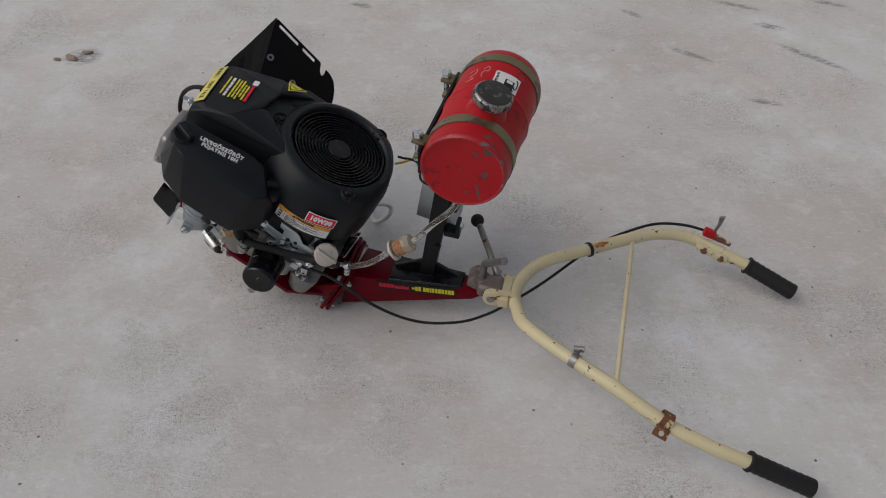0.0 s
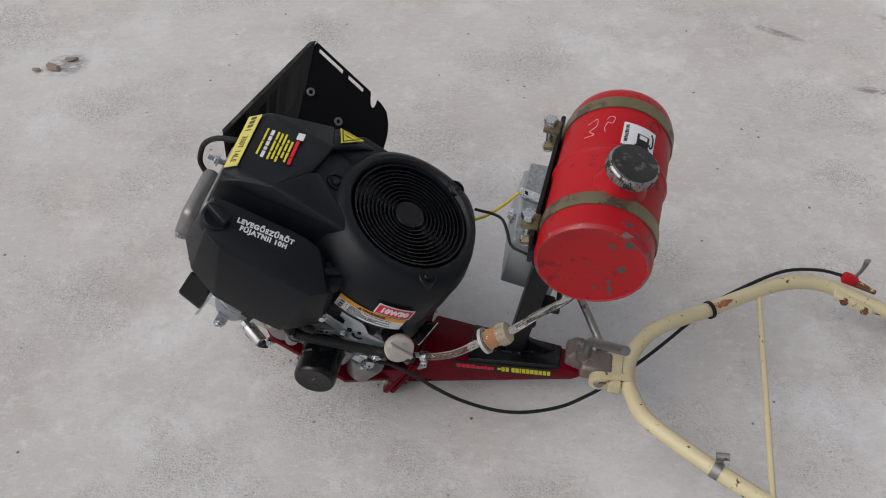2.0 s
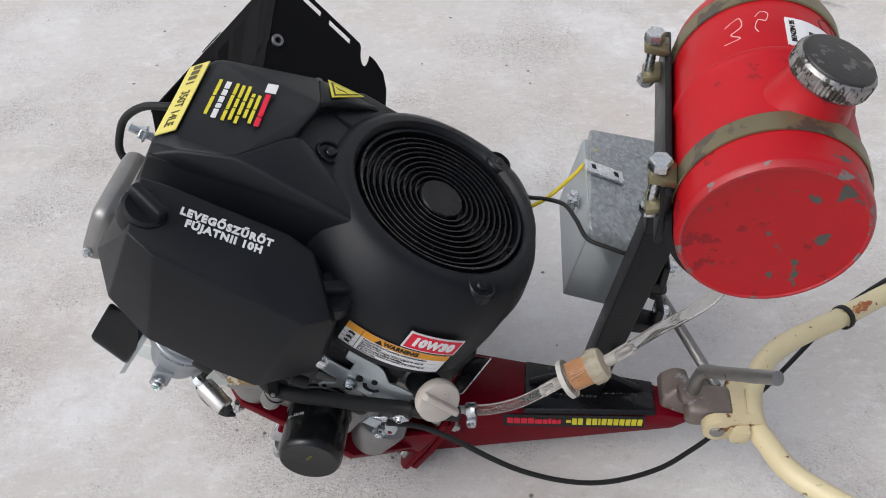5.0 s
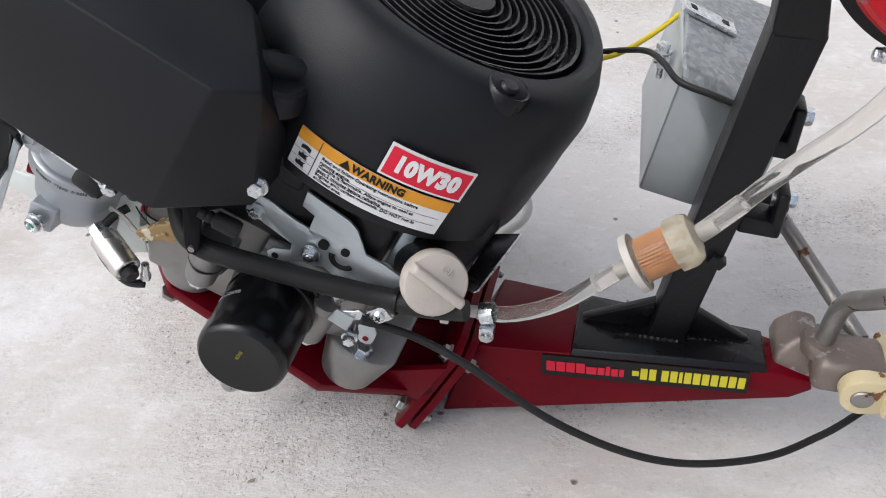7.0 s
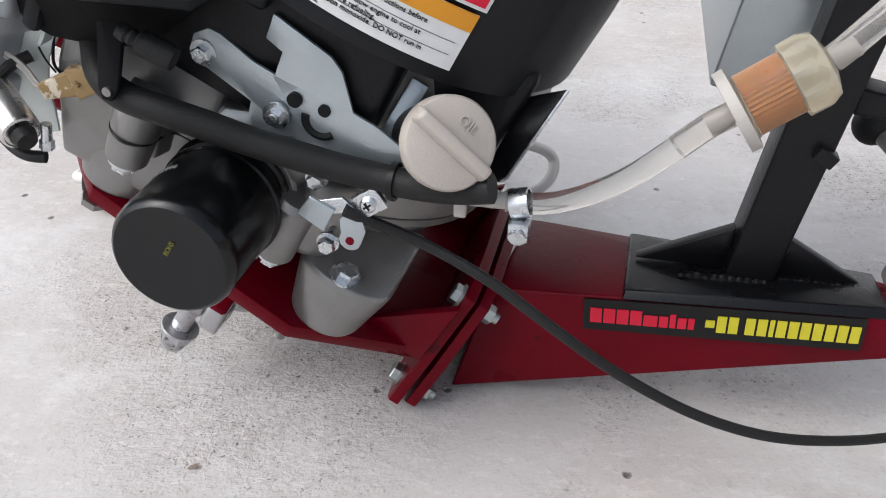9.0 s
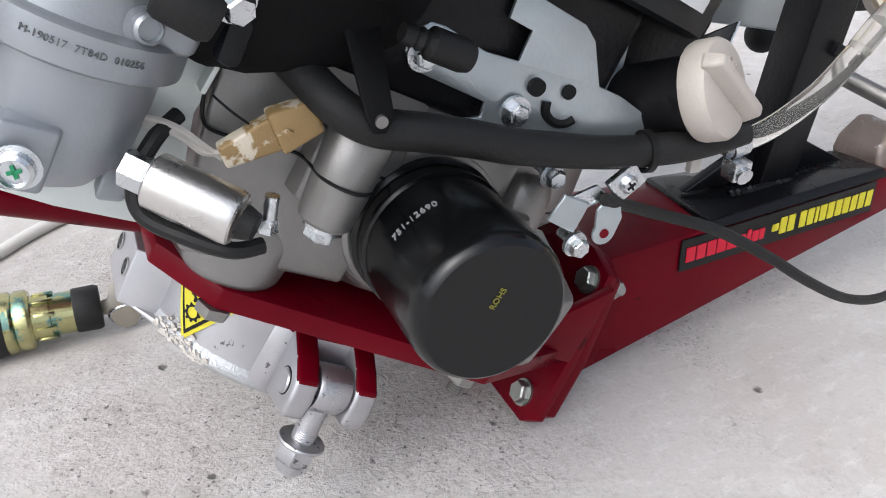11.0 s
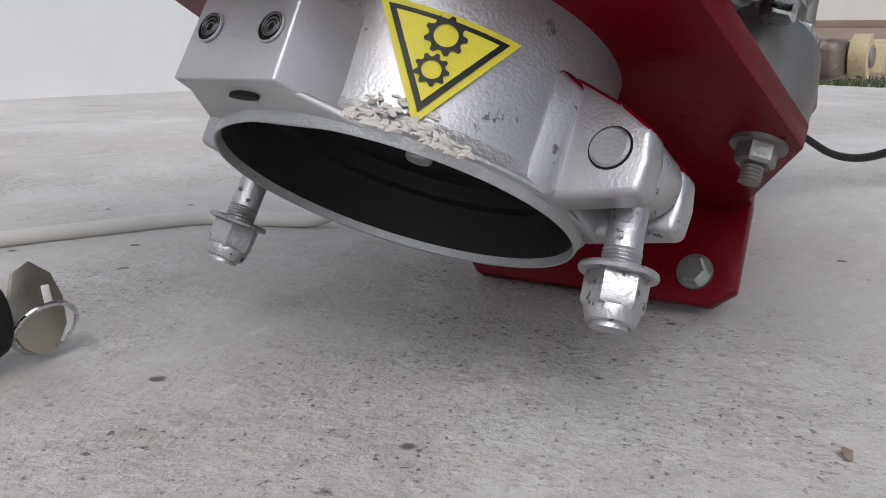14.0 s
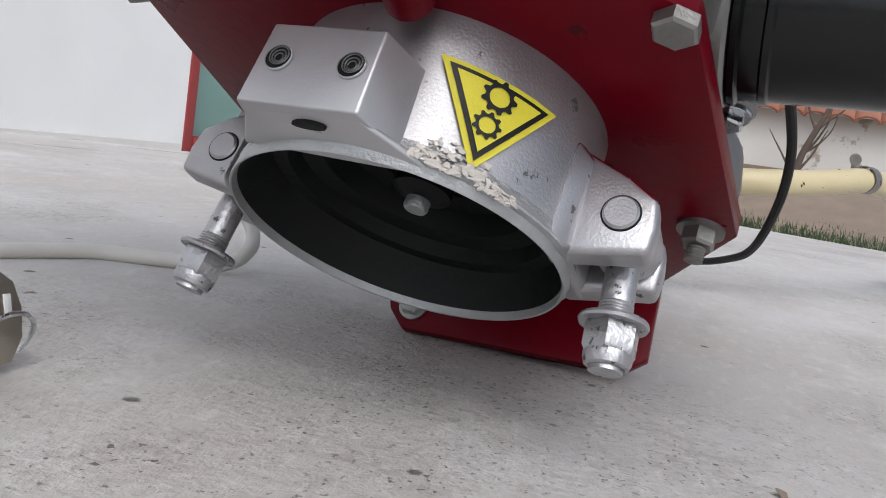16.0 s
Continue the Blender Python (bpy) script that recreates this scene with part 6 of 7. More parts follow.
        bolt = part("swing_bolt", t, SILVER_WORN, gear, "silver-painted swing bolt with a washer and nut")
        t = bmesh.new()
        lathe(t, nut - d * 0.0105, d, [(0.006, 0), (0.0118, 0.0), (0.0122, 0.001), (0.0118, 0.0020), (0.006, 0.0020)], n=36, closed=True)
        part("washer", t, SILVER_WORN, bolt)
        t = bmesh.new()
        lathe(t, nut - d * 0.0085, d, [(0, 0), (0.0093, 0.0), (0.0098, 0.001), (0.0097, 0.009), (0.0088, 0.0105), (0.0060, 0.0105)], n=6)
        lathe(t, nut + d * 0.0015, d, [(0.0084, 0), (0.0084, 0.002), (0.0076, 0.0044), (0.0066, 0.0050), (0.0056, 0.0046), (0.0052, 0.0040)], n=28)
        cyl(t, nut + d * 0.001, nut + d * 0.0072, 0.0048, n=20)
        part("nut", t, SILVER_WORN, bolt)
    # crumbs of sealant squeezed out at the joint
    random.seed(2)
    bm = bmesh.new()
    for _ in range(110):
        u = random.random()
        a = radians(200 + 33 * u)
        v = random.random() * (1.0 if u < 0.7 else 0.62) * min(1.0, 0.35 + 4 * u)
        r = float(np.interp(v, [0, 0.3, 0.6, 0.8, 1], [0.0655, 0.0657, 0.0650, 0.0643, 0.0637])) + random.uniform(-0.0003, 0.0006)
        z = float(np.interp(v, [0, 0.3, 0.6, 0.8, 1], [-0.3450, -0.3438, -0.3415, -0.3385, -0.3345])) + 0.001 * (1 - u)
        out, k = Vector((math.cos(a), math.sin(a), 0)), random.uniform(0.0005, 0.0013)
        c, along = GC + out * r + Vector((0, 0, z)), Vector((-out.y, out.x, 0))
        hull(bm, [c + out * random.gauss(0, k * 0.32) + along * random.gauss(0, k) + Vector((0, 0, random.gauss(0, k * 0.6))) for _ in range(11)])
    part("sealant_smear", bm, SEALANT, gear, "crumbly white sealant smear")


build_gear()


def build_gear_sticker():
    R, ang = 0.0636, -52.2

    def tri(size, z, mat, parent, name, label=""):
        c = Vector((0.0004, 0.0012))
        pts = [Vector(p) * size + c * (1 - size) for p in ((-0.0209, 0.0130), (0.0000, -0.0215), (0.0220, 0.0120))]
        bm = bmesh.new()
        n = 10
        rows = []
        for i in range(n + 1):
            t = i / n
            a, b = pts[0].lerp(pts[2], t), pts[1].lerp(pts[2], t)
            rows.append([bm.verts.new((*a.lerp(b, j / 6), z)) for j in range(7)])
        for i in range(n):
            for j in range(6):
                bm.faces.new((rows[i][j], rows[i][j + 1], rows[i + 1][j + 1], rows[i + 1][j]))
        place(bm, m, R)
        bmesh.ops.remove_doubles(bm, verts=bm.verts[:], dist=1e-5)
        return part(name, bm, mat, parent, label)

    m = Matrix.Translation((GC.x, GC.y, -0.3192)) @ Euler((0, 0, radians(ang))).to_matrix().to_4x4()
    s = tri(1.0, 0.0010, YELLOW_STICKER, gear, "gear_sticker", "yellow triangle sticker with two black gears")
    tri(0.84, 0.0014, BLACK_STICKER, s, "black_border")
    tri(0.70, 0.0018, YELLOW_STICKER, s, "yellow_centre")
    for cx, cy, r in ((0.0008, 0.0055, 0.0047), (0.0000, -0.0052, 0.0038)):
        bm = bmesh.new()
        n = 9 * 4
        outer = []
        for k in range(n):
            a = 2 * math.pi * k / n
            rr = r * (1.28 if k % 4 in (0, 1) else 1.0)
            outer.append((rr, a))
        vo = [bm.verts.new((cx + rr * math.cos(a), cy + rr * math.sin(a), 0.0022)) for rr, a in outer]
        vi = [bm.verts.new((cx + r * 0.72 * math.cos(a), cy + r * 0.72 * math.sin(a), 0.0022)) for rr, a in outer]
        for k in range(n):
            bm.faces.new((vo[k], vo[(k + 1) % n], vi[(k + 1) % n], vi[k]))
        place(bm, m, R)
        part("gear_sign", bm, BLACK_STICKER, s)


build_gear_sticker()

# ---- fuel tank ----
tank = thing("fuel_tank", MACHINE, "red painted steel fuel tank held by two tarnished straps, scratched", "fuel tank")
TC = Vector((0.281, 0, 0.472))


def build_tank():
    bm = bmesh.new()
    R = 0.0700
    prof = [(0, -0.0575), (0.050, -0.0580), (0.0615, -0.0590), (0.0650, -0.0598), (0.0676, -0.0585), (0.0690, -0.0555), (R, -0.050), (R, 0.062), (R + 0.0020, 0.0655), (R + 0.0030, 0.0690), (R + 0.0024, 0.0712), (R - 0.0008, 0.0722), (R - 0.0010, 0.0745), (R, 0.0765), (R, 0.162), (0.0692, 0.172), (0.0662, 0.180), (0.0600, 0.1875), (0.048, 0.1925), (0.026, 0.1955), (0, 0.1965)]
    lathe(bm, TC, (0, 1, 0), prof, n=96)
    part("shell", bm, RED_TANK, tank, "red painted steel shell with chipped paint")
    bm = bmesh.new()
    lathe(bm, TC + Vector((0, -0.0592, 0)), (0, 1, 0), [(0.0630, 0.0004), (0.0648, -0.0012), (0.0666, -0.0010), (0.0682, 0.0012), (0.0692, 0.0040), (0.0680, 0.0048), (0.064, 0.003)], n=96, closed=True)
    part("weld_ridge", bm, RED_RIDGE, tank, "weld ridge with the paint worn through")
    bm = bmesh.new()
    d = Vector((0.28, 0, 1)).normalized()
    base = TC + Vector((-0.003, 0.016, 0)) + d * 0.059
    lathe(bm, base, d, [(0.034, 0), (0.031, 0.010), (0.0285, 0.016), (0.0275, 0.028), (0, 0.028)], n=40)
    part("filler_neck", bm, RED_TANK, tank)
    bm = bmesh.new()
    n = 120
    prof = [(0, 0.044), (0.024, 0.0445), (0.029, 0.0435), (0.0308, 0.041), (0.0308, 0.031), (0.0295, 0.029), (0, 0.029)]
    lathe(bm, base, d, prof, n=n)
    for v in bm.verts:
        h = (v.co - base).dot(d)
        r = v.co - base - d * h
        if r.length > 0.0300:
            k = round(math.atan2(r.dot(d.orthogonal().normalized()), r.dot(d.cross(d.orthogonal().normalized()))) / (2 * math.pi) * n)
            v.co += r.normalized() * (0.0007 if k % 2 else -0.0004)
    cap = part("cap", bm, CAP_RIM, tank, "dark grey knurled steel cap with a worn rim")
    part("cap_face", lathe(bmesh.new(), base, d, [(0, 0.0462), (0.020, 0.0460), (0.0272, 0.0452), (0.0282, 0.0440), (0.026, 0.0430)], n=48), CAP_STEEL, cap)
    for y in (-0.017, 0.150):
        bm = bmesh.new()
        lathe(bm, TC + Vector((0, y - 0.0095, 0)), (0, 1, 0), [(R + 0.0006, 0), (R + 0.0022, 0.0004), (R + 0.0022, 0.0186), (R + 0.0006, 0.019)], n=72, closed=True)
        strap = part("strap", bm, BRASS_STRAP, tank, "tarnished brass-coloured strap")
        bm = bmesh.new()
        x, z = TC.x - 0.0795 - 0.03 * y, TC.z + 0.010
        box(bm, (x - 0.003, y, z + 0.006), (0.022, 0.024, 0.007), Euler((0, 0.2, 0)).to_matrix(), 0.002)
        box(bm, (x - 0.001, y, z - 0.022), (0.020, 0.024, 0.007), Euler((0, -0.2, 0)).to_matrix(), 0.002)
        part("strap_ear", bm, BRASS_STRAP, strap)
        bm = bmesh.new()
        cyl(bm, (x - 0.006, y, z - 0.036), (x - 0.006, y, z + 0.012), 0.0045, n=14)
        hex_bolt(bm, (x - 0.006, y, z + 0.011), (0, 0, 1), 0.0092, 0.009)
        hex_bolt(bm, (x - 0.006, y, z - 0.026), (0, 0, -1), 0.0085, 0.008)
        part("strap_bolt", bm, ZINC, strap)
    bm = bmesh.new()
    box(bm, (TC.x - 0.0765, 0.070, TC.z - 0.012), (0.006, 0.215, 0.050), bevel=0.0015)
    # plate bent round the tank's lower side
    rows = []
    for k in range(13):
        t = radians(184 + 5.6 * k)
        rows.append([bm.verts.new((TC.x + r * math.cos(t), y, TC.z + r * math.sin(t))) for r, y in ((R + 0.001, -0.046), (R + 0.006, -0.046), (R + 0.006, 0.150), (R + 0.001, 0.150))])
    for p0, p1 in zip(rows, rows[1:]):
        for k in range(4):
            bm.faces.new((p0[k], p0[(k + 1) % 4], p1[(k + 1) % 4], p1[k]))
    bm.faces.new(rows[0])
    bm.faces.new(rows[-1][::-1])
    bmesh.ops.recalc_face_normals(bm, faces=bm.faces[:])
    part("saddle_plate", bm, BLACK_PAINT, tank, "black steel saddle strip beside the tank")
    # pump sticker, wrapped on the upper side
    def on_shell(ang, y):
        """x runs along the shell's round from the camera side over the top, y along the tank."""
        return Matrix.Translation(TC + Vector((0, y, 0))) @ frame_matrix((0, 0, 0), Vector((math.cos(ang), 0, -math.sin(ang))), Vector((-math.sin(ang), 0, -math.cos(ang))), Vector((0, 1, 0)))

    def wrap(name, w, h, mat, parent, ang, y, up=0.0006, label=""):
        return patch(name, w, h, mat, parent, on_shell(ang, y), up, R, label=label)

    s = wrap("pump_sticker", 0.044, 0.038, WHITE_STICKER, tank, 0.37, 0.096, 0.0008, "white fuel pump sticker")
    wrap("pump_sign", 0.0165, 0.021, BLACK_STICKER, s, 0.44, 0.0905, 0.0012)
    wrap("pump_window", 0.0105, 0.0065, WHITE_STICKER, s, 0.44, 0.0955, 0.0016)
    wrap("pump_foot", 0.0205, 0.0030, BLACK_STICKER, s, 0.44, 0.0802, 0.0012)
    hose = [TC + Vector(((R + 0.0012) * math.sin(u), y, (R + 0.0012) * math.cos(u))) for u, y in ((0.565, 0.090), (0.60, 0.086), (0.635, 0.090), (0.635, 0.103), (0.59, 0.109))]
    part("pump_hose", sweep(bmesh.new(), hose, 0.0010, n=6, per=4), BLACK_STICKER, s)
    text_part("sticker_text", "BENZIN 95", 0.0062, BLACK_STICKER, s, Matrix.Translation(TC + Vector(((R + 0.0014) * math.sin(0.13), 0.096, (R + 0.0014) * math.cos(0.13)))) @ frame_matrix((0, 0, 0), Vector((0, 1, 0)), Vector((-math.cos(0.13), 0, math.sin(0.13))), Vector((math.sin(0.13), 0, math.cos(0.13)))), 0.0003)
    ring = [TC + Vector((R * math.sin(0.66 + 0.13 * math.cos(u)), 0.126 + 0.010 * math.sin(u), R * math.cos(0.66 + 0.13 * math.cos(u)))) for u in np.linspace(0, 6.0, 12)]
    part("pen_ring", sweep(bmesh.new(), ring, 0.00055, n=6, per=4), BLACK_STICKER, tank, "ring drawn in dark pen")
    # thin chalk scrawl, a few strokes
    for pts in (((-0.26, 0.118), (-0.20, 0.124), (-0.12, 0.121), (-0.15, 0.111), (-0.23, 0.113), (-0.27, 0.103), (-0.24, 0.096)), ((-0.60, 0.114), (-0.44, 0.121), (-0.42, 0.108), (-0.54, 0.101), (-0.44, 0.093), (-0.62, 0.091))):
        chalk = [TC + Vector((R * math.sin(u), y, R * math.cos(u))) for u, y in pts]
        part("chalk_stroke", sweep(bmesh.new(), chalk, 0.00045, n=6, per=4), CHALK, tank)
    # the tank lies a little askew on its post
    for ob in tank.children_recursive:
        for v in ob.data.vertices:
            v.co.x += 0.0726 * v.co.y
            v.co.z += 0.0407 * v.co.y


build_tank()

# ---- handlebar ----
bar = thing("handlebar", MACHINE, "cream-yellow painted tubular handlebar with black rubber grips, rust spots", "handlebar")
FAR = [(0.370, 0.030, 0.108), (0.376, 0.078, 0.110), (0.412, 0.130, 0.115), (0.494, 0.182, 0.120), (0.577, 0.241, 0.116), (0.620, 0.268, 0.112), (0.660, 0.283, 0.106), (0.700, 0.288, 0.098), (0.778, 0.279, 0.076), (0.830, 0.270, 0.061)]
NEAR = [(0.370, 0.030, 0.108), (0.380, 0.000, 0.110), (0.398, -0.035, 0.114), (0.441, -0.070, 0.120), (0.502, -0.112, 0.129), (0.577, -0.147, 0.123), (0.663, -0.180, 0.101), (0.739, -0.193, 0.080), (0.83, -0.200, 0.058)]


def build_handlebar():
    bm = bmesh.new()
    sweep(bm, FAR[::-1] + NEAR[1:], 0.0122, n=20, per=6)
    part("tube", bm, YELLOW_TUBE, bar)
    bm = bmesh.new()
    sweep(bm, [(0.577, 0.236, 0.114), (0.577, -0.142, 0.128)], 0.0045, n=12, smooth=False)
    part("cross_rod", bm, YELLOW_TUBE, bar)
    for a, b in (((0.815, 0.273, 0.066), (0.918, 0.249, 0.033)), ((0.812, -0.199, 0.066), (0.928, -0.203, 0.030))):
        a, b = Vector(a), Vector(b)
        d, prof = (b - a).normalized(), [(0.0122, 0)]
        L = (b - a).length
        prof += [(0.0185, 0.0), (0.0188, 0.004), (0.0165, 0.007)]
        k = 0.012
        while k < L - 0.012:
            prof += [(0.0160, k), (0.0172, k + 0.005), (0.0160, k + 0.010)]
            k += 0.0125
        prof += [(0.0172, L - 0.008), (0.0165, L - 0.002), (0.012, L), (0, L)]
        part("grip", lathe(bmesh.new(), a, d, prof, n=28), RUBBER, bar, "ribbed black rubber grip")
    # hose clip on the near arm
    a = Vector((0.500, -0.111, 0.130))
    d = (Vector((0.577, -0.147, 0.130)) - a).normalized()
    t = bmesh.new()
    lathe(t, a - d * 0.006, d, [(0.0124, 0), (0.0136, 0), (0.0136, 0.013), (0.0124, 0.013)], n=28, closed=True)
    clip = part("hose_clip", t, STEEL_RAW, bar, "zinc band clip with a screw")
    t = bmesh.new()
    cyl(t, a + Vector((-0.004, 0.012, 0.018)), a + Vector((0.014, 0.012, 0.020)), 0.0055, n=12)
    box(t, a + Vector((0.002, 0.010, 0.012)), (0.010, 0.010, 0.006), bevel=0.001)
    part("clip_screw", t, STEEL_RAW, clip)
    # rusty lug on the near arm
    a = Vector((0.663, -0.180, 0.110))
    d = (Vector((0.739, -0.193, 0.085)) - a).normalized()
    t = bmesh.new()
    lathe(t, a - d * 0.006, d, [(0.0124, 0), (0.0142, 0), (0.0142, 0.020), (0.0124, 0.020)], n=28, closed=True)
    box(t, a + Vector((-0.002, -0.022, -0.010)), (0.026, 0.020, 0.004), Euler((0.5, 0.3, -0.2)).to_matrix(), 0.001)
    lug = part("rusty_lug", t, RUST, bar, "rusty welded steel lug with a hole")
    t = bmesh.new()
    q = Euler((0.5, 0.3, -0.2)).to_matrix()
    c = a + Vector((-0.002, -0.024, -0.0105))
    cyl(t, c - q @ Vector((0, 0, 0.0025)), c + q @ Vector((0, 0, 0.0025)), 0.0045, n=16)
    part("hole", t, CREAM_PLASTIC, lug)
    # black band and throttle lever on the far arm
    a, d = Vector((0.494, 0.180, 0.121)), (Vector((0.577, 0.241, 0.116)) - Vector((0.494, 0.180, 0.121))).normalized()
    t = bmesh.new()
    lathe(t, a, d, [(0.0125, -0.003), (0.0150, -0.003), (0.0150, 0.003), (0.0125, 0.003)], n=24, closed=True)
    part("cable_band", t, RUBBER, bar)
    # rust run beside the band, lying on the tube
    t, mid = bmesh.new(), a + d * 0.022
    up = (Vector((0, 0, 1)) - d * d.z).normalized()
    across = d.cross(up)
    ring = []
    for k in range(9):
        u = -1 + k / 4
        w = 0.45 * (1 - u * u) * (1.0 + 0.35 * math.sin(9 * u)) + 0.02
        ring.append([t.verts.new(mid + d * 0.019 * u + (up * math.cos(v) + across * math.sin(v)) * 0.01245) for v in (0.35 - w, 0.35, 0.35 + w)])
    for p0, p1 in zip(ring, ring[1:]):
        for k in range(2):
            t.faces.new((p0[k], p0[k + 1], p1[k + 1], p1[k]))
    part("rust_run", t, RUST_RUN, bar, "orange rust run on the cream tube")
    a, d = Vector((0.735, 0.285, 0.090)), Vector((0.078, -0.010, -0.024)).normalized()
    t = bmesh.new()
    hull(t, [a + d * u + Vector((0, v, w)) for u in (-0.03, 0.04) for v in (-0.024, -0.006) for w in (-0.008, 0.006)], 0.003)
    lever = part("lever_mount", t, YELLOW_TUBE, bar, "cream welded lever bracket")
    for u in (-0.012, 0.026):
        t = bmesh.new()
        hex_bolt(t, a + d * u + Vector((0, -0.023, 0.0)), (0, -1, 0.4), 0.0055, 0.005, 0.007)
        part("mount_screw", t, RUST, lever)
    t = bmesh.new()
    box(t, a + Vector((-0.005, 0.014, 0.022)), (0.026, 0.016, 0.016), Euler((0, 0.3, 0)).to_matrix(), 0.003)
    part("lever_body", t, RED_TANK, lever, "small red lever body")
    t = bmesh.new()
    sweep(t, [a + Vector((0.004, 0.018, 0.026)), a + Vector((0.010, 0.022, 0.042)), a + Vector((0.012, 0.026, 0.060))], [0.005, 0.006, 0.009], n=12, per=4, flat=0.5)
    part("lever", t, STEEL_RAW, lever)
    t = bmesh.new()
    cyl(t, a + Vector((0.006, 0.010, 0.018)), a + Vector((0.040, 0.004, 0.008)), 0.007, 0.004, n=14)
    part("lever_tail", t, RUST, lever)
    # hinge: fork, pin
    t = bmesh.new()
    y0 = 0.010
    nose = [(0.3285 + 0.0165 * math.cos(u), 0.1115 + 0.0165 * math.sin(u)) for u in np.linspace(math.pi * 0.5, math.pi * 1.5, 12)]
    hull(t, [(x, y, z) for x, z in nose for y in (y0, y0 + 0.013)] + [(0.374, y, z) for y in (y0 + 0.008, y0 + 0.019) for z in (0.098, 0.122)], 0.003)
    hull(t, [(0.346, 0.066, 0.098), (0.346, 0.078, 0.098), (0.346, 0.066, 0.118), (0.346, 0.078, 0.118), (0.374, 0.062, 0.098), (0.374, 0.072, 0.098), (0.374, 0.062, 0.120), (0.374, 0.072, 0.120)], 0.003)
    box(t, (0.352, 0.04, 0.109), (0.02, 0.07, 0.022), bevel=0.003)
    fork = part("hinge_fork", t, CREAM_RUSTY, bar, "cream welded hinge fork with rust at the weld")
    t = bmesh.new()
    lathe(t, (0.327, 0.086, 0.111), (0, -1, 0), [(0, 0), (0.008, 0), (0.008, 0.077), (0.0072, 0.078), (0, 0.0785)], n=24)
    part("hinge_bolt", t, STEEL_RAW, fork)
    # cranked tommy bar and black-knobbed lever
    t = bmesh.new()
    sweep(t, [(0.303, 0.053, 0.118), (0.304, 0.052, 0.150), (0.308, 0.047, 0.168), (0.318, 0.032, 0.186), (0.350, -0.015, 0.246)], 0.0072, n=16, per=5)
    part("tommy_bar", t, STEEL_RAW, bar, "bent raw steel clamping bar")
    t = bmesh.new()
    hull(t, [(x, y, z) for x in (0.296, 0.346) for y in (0.0245, 0.066) for z in (0.094, 0.124)], 0.008)
    part("swivel_block", t, STEEL_RUSTY, bar)
    t = bmesh.new()
    sweep(t, [(0.332, 0.066, 0.116), (0.300, 0.120, 0.134), (0.270, 0.168, 0.151)], 0.0065, n=14, per=4)
    part("lever_rod", t, STEEL_RAW, bar)
    t = bmesh.new()
    bmesh.ops.create_uvsphere(t, u_segments=24, v_segments=16, radius=0.0135, matrix=Matrix.Translation((0.266, 0.174, 0.153)))
    part("knob", t, RUBBER, bar, "round black lever knob")


build_handlebar()

# ---- galvanised box behind the post ----
gbox = thing("battery_box", MACHINE, "galvanised sheet metal box with a clip, bolted behind the post", "metal box")


def build_box():
    bm = bmesh.new()
    hull(bm, [(0.1535, 0.120, 0.1905), (0.2350, 0.116, 0.1745), (0.1470, 0.265, 0.2020), (0.2350, 0.262, 0.1860), (0.1700, 0.116, 0.2960), (0.2500, 0.118, 0.2620), (0.1660, 0.268, 0.2960), (0.2500, 0.285, 0.2620)], 0.002)
    part("case", bm, ZINC_PLATE, gbox, "smooth galvanised case")
    bm = bmesh.new()
    hull(bm, [(0.1735, 0.2800, 0.3015), (0.2560, 0.3150, 0.2635), (0.1680, 0.1145, 0.3040), (0.2560, 0.1190, 0.2640), (0.1725, 0.2840, 0.2860), (0.2560, 0.3180, 0.2500), (0.1700, 0.1080, 0.2900), (0.2560, 0.1120, 0.2510)], 0.003)
    lid = part("lid", bm, GALV, gbox, "spangled galvanised lid")
    m = frame_matrix(Vector((0.1875, 0.2080, 0.2975)), Vector((0.90, 0.12, -0.415)).normalized(), Vector((-0.13, 0.99, 0.01)).normalized(), Vector((0.41, 0.05, 0.91)).normalized())
    bm = bmesh.new()
    box(bm, m @ Vector((0, 0, 0)), (0.048, 0.020, 0.0036), m.to_3x3(), 0.0008)
    clip = part("clip", bm, ZINC, lid)
    for dx in (-0.014, 0.015):
        part("clip_slot", box(bmesh.new(), m @ Vector((dx, 0.001, 0.0008)), (0.0052, 0.0068, 0.003), m.to_3x3()), SHAFT_DARK, clip)
    bm = bmesh.new()
    cyl(bm, (0.157, 0.190, 0.252), (0.157, 0.190, 0.282), 0.0028, n=14)
    hex_bolt(bm, (0.157, 0.190, 0.273), (0, 0, 1), 0.0056, 0.006, 0.0075)
    hex_bolt(bm, (0.157, 0.190, 0.268), (0, 0, -1), 0.0056, 0.005, 0.0075)
    part("box_bolt", bm, ZINC, gbox)
    bm = bmesh.new()
    box(bm, (0.164, 0.190, 0.266), (0.020, 0.012, 0.0025), bevel=0.0005)
    part("bolt_tab", bm, ZINC_PLATE, gbox)


build_box()


# ---- fuel line, wires and cables ----
line = thing("fuel_line", MACHINE, "clear plastic fuel hose with an orange in-line filter", "fuel hose")
HOSE_A = [(0.057, -0.0395, 0.1868), (0.074, -0.039, 0.1872), (0.092, -0.0385, 0.1935), (0.112, -0.038, 0.2060), (0.131, -0.036, 0.2230), (0.143, -0.034, 0.2342), (0.1512, -0.0327, 0.2397)]
HOSE_B = [(0.1865, -0.0262, 0.2655), (0.192, -0.0265, 0.2725), (0.206, -0.027, 0.292), (0.224, -0.028, 0.3185), (0.2495, -0.030, 0.351), (0.2610, -0.031, 0.3715), (0.2645, -0.032, 0.388), (0.2650, -0.032, 0.403)]


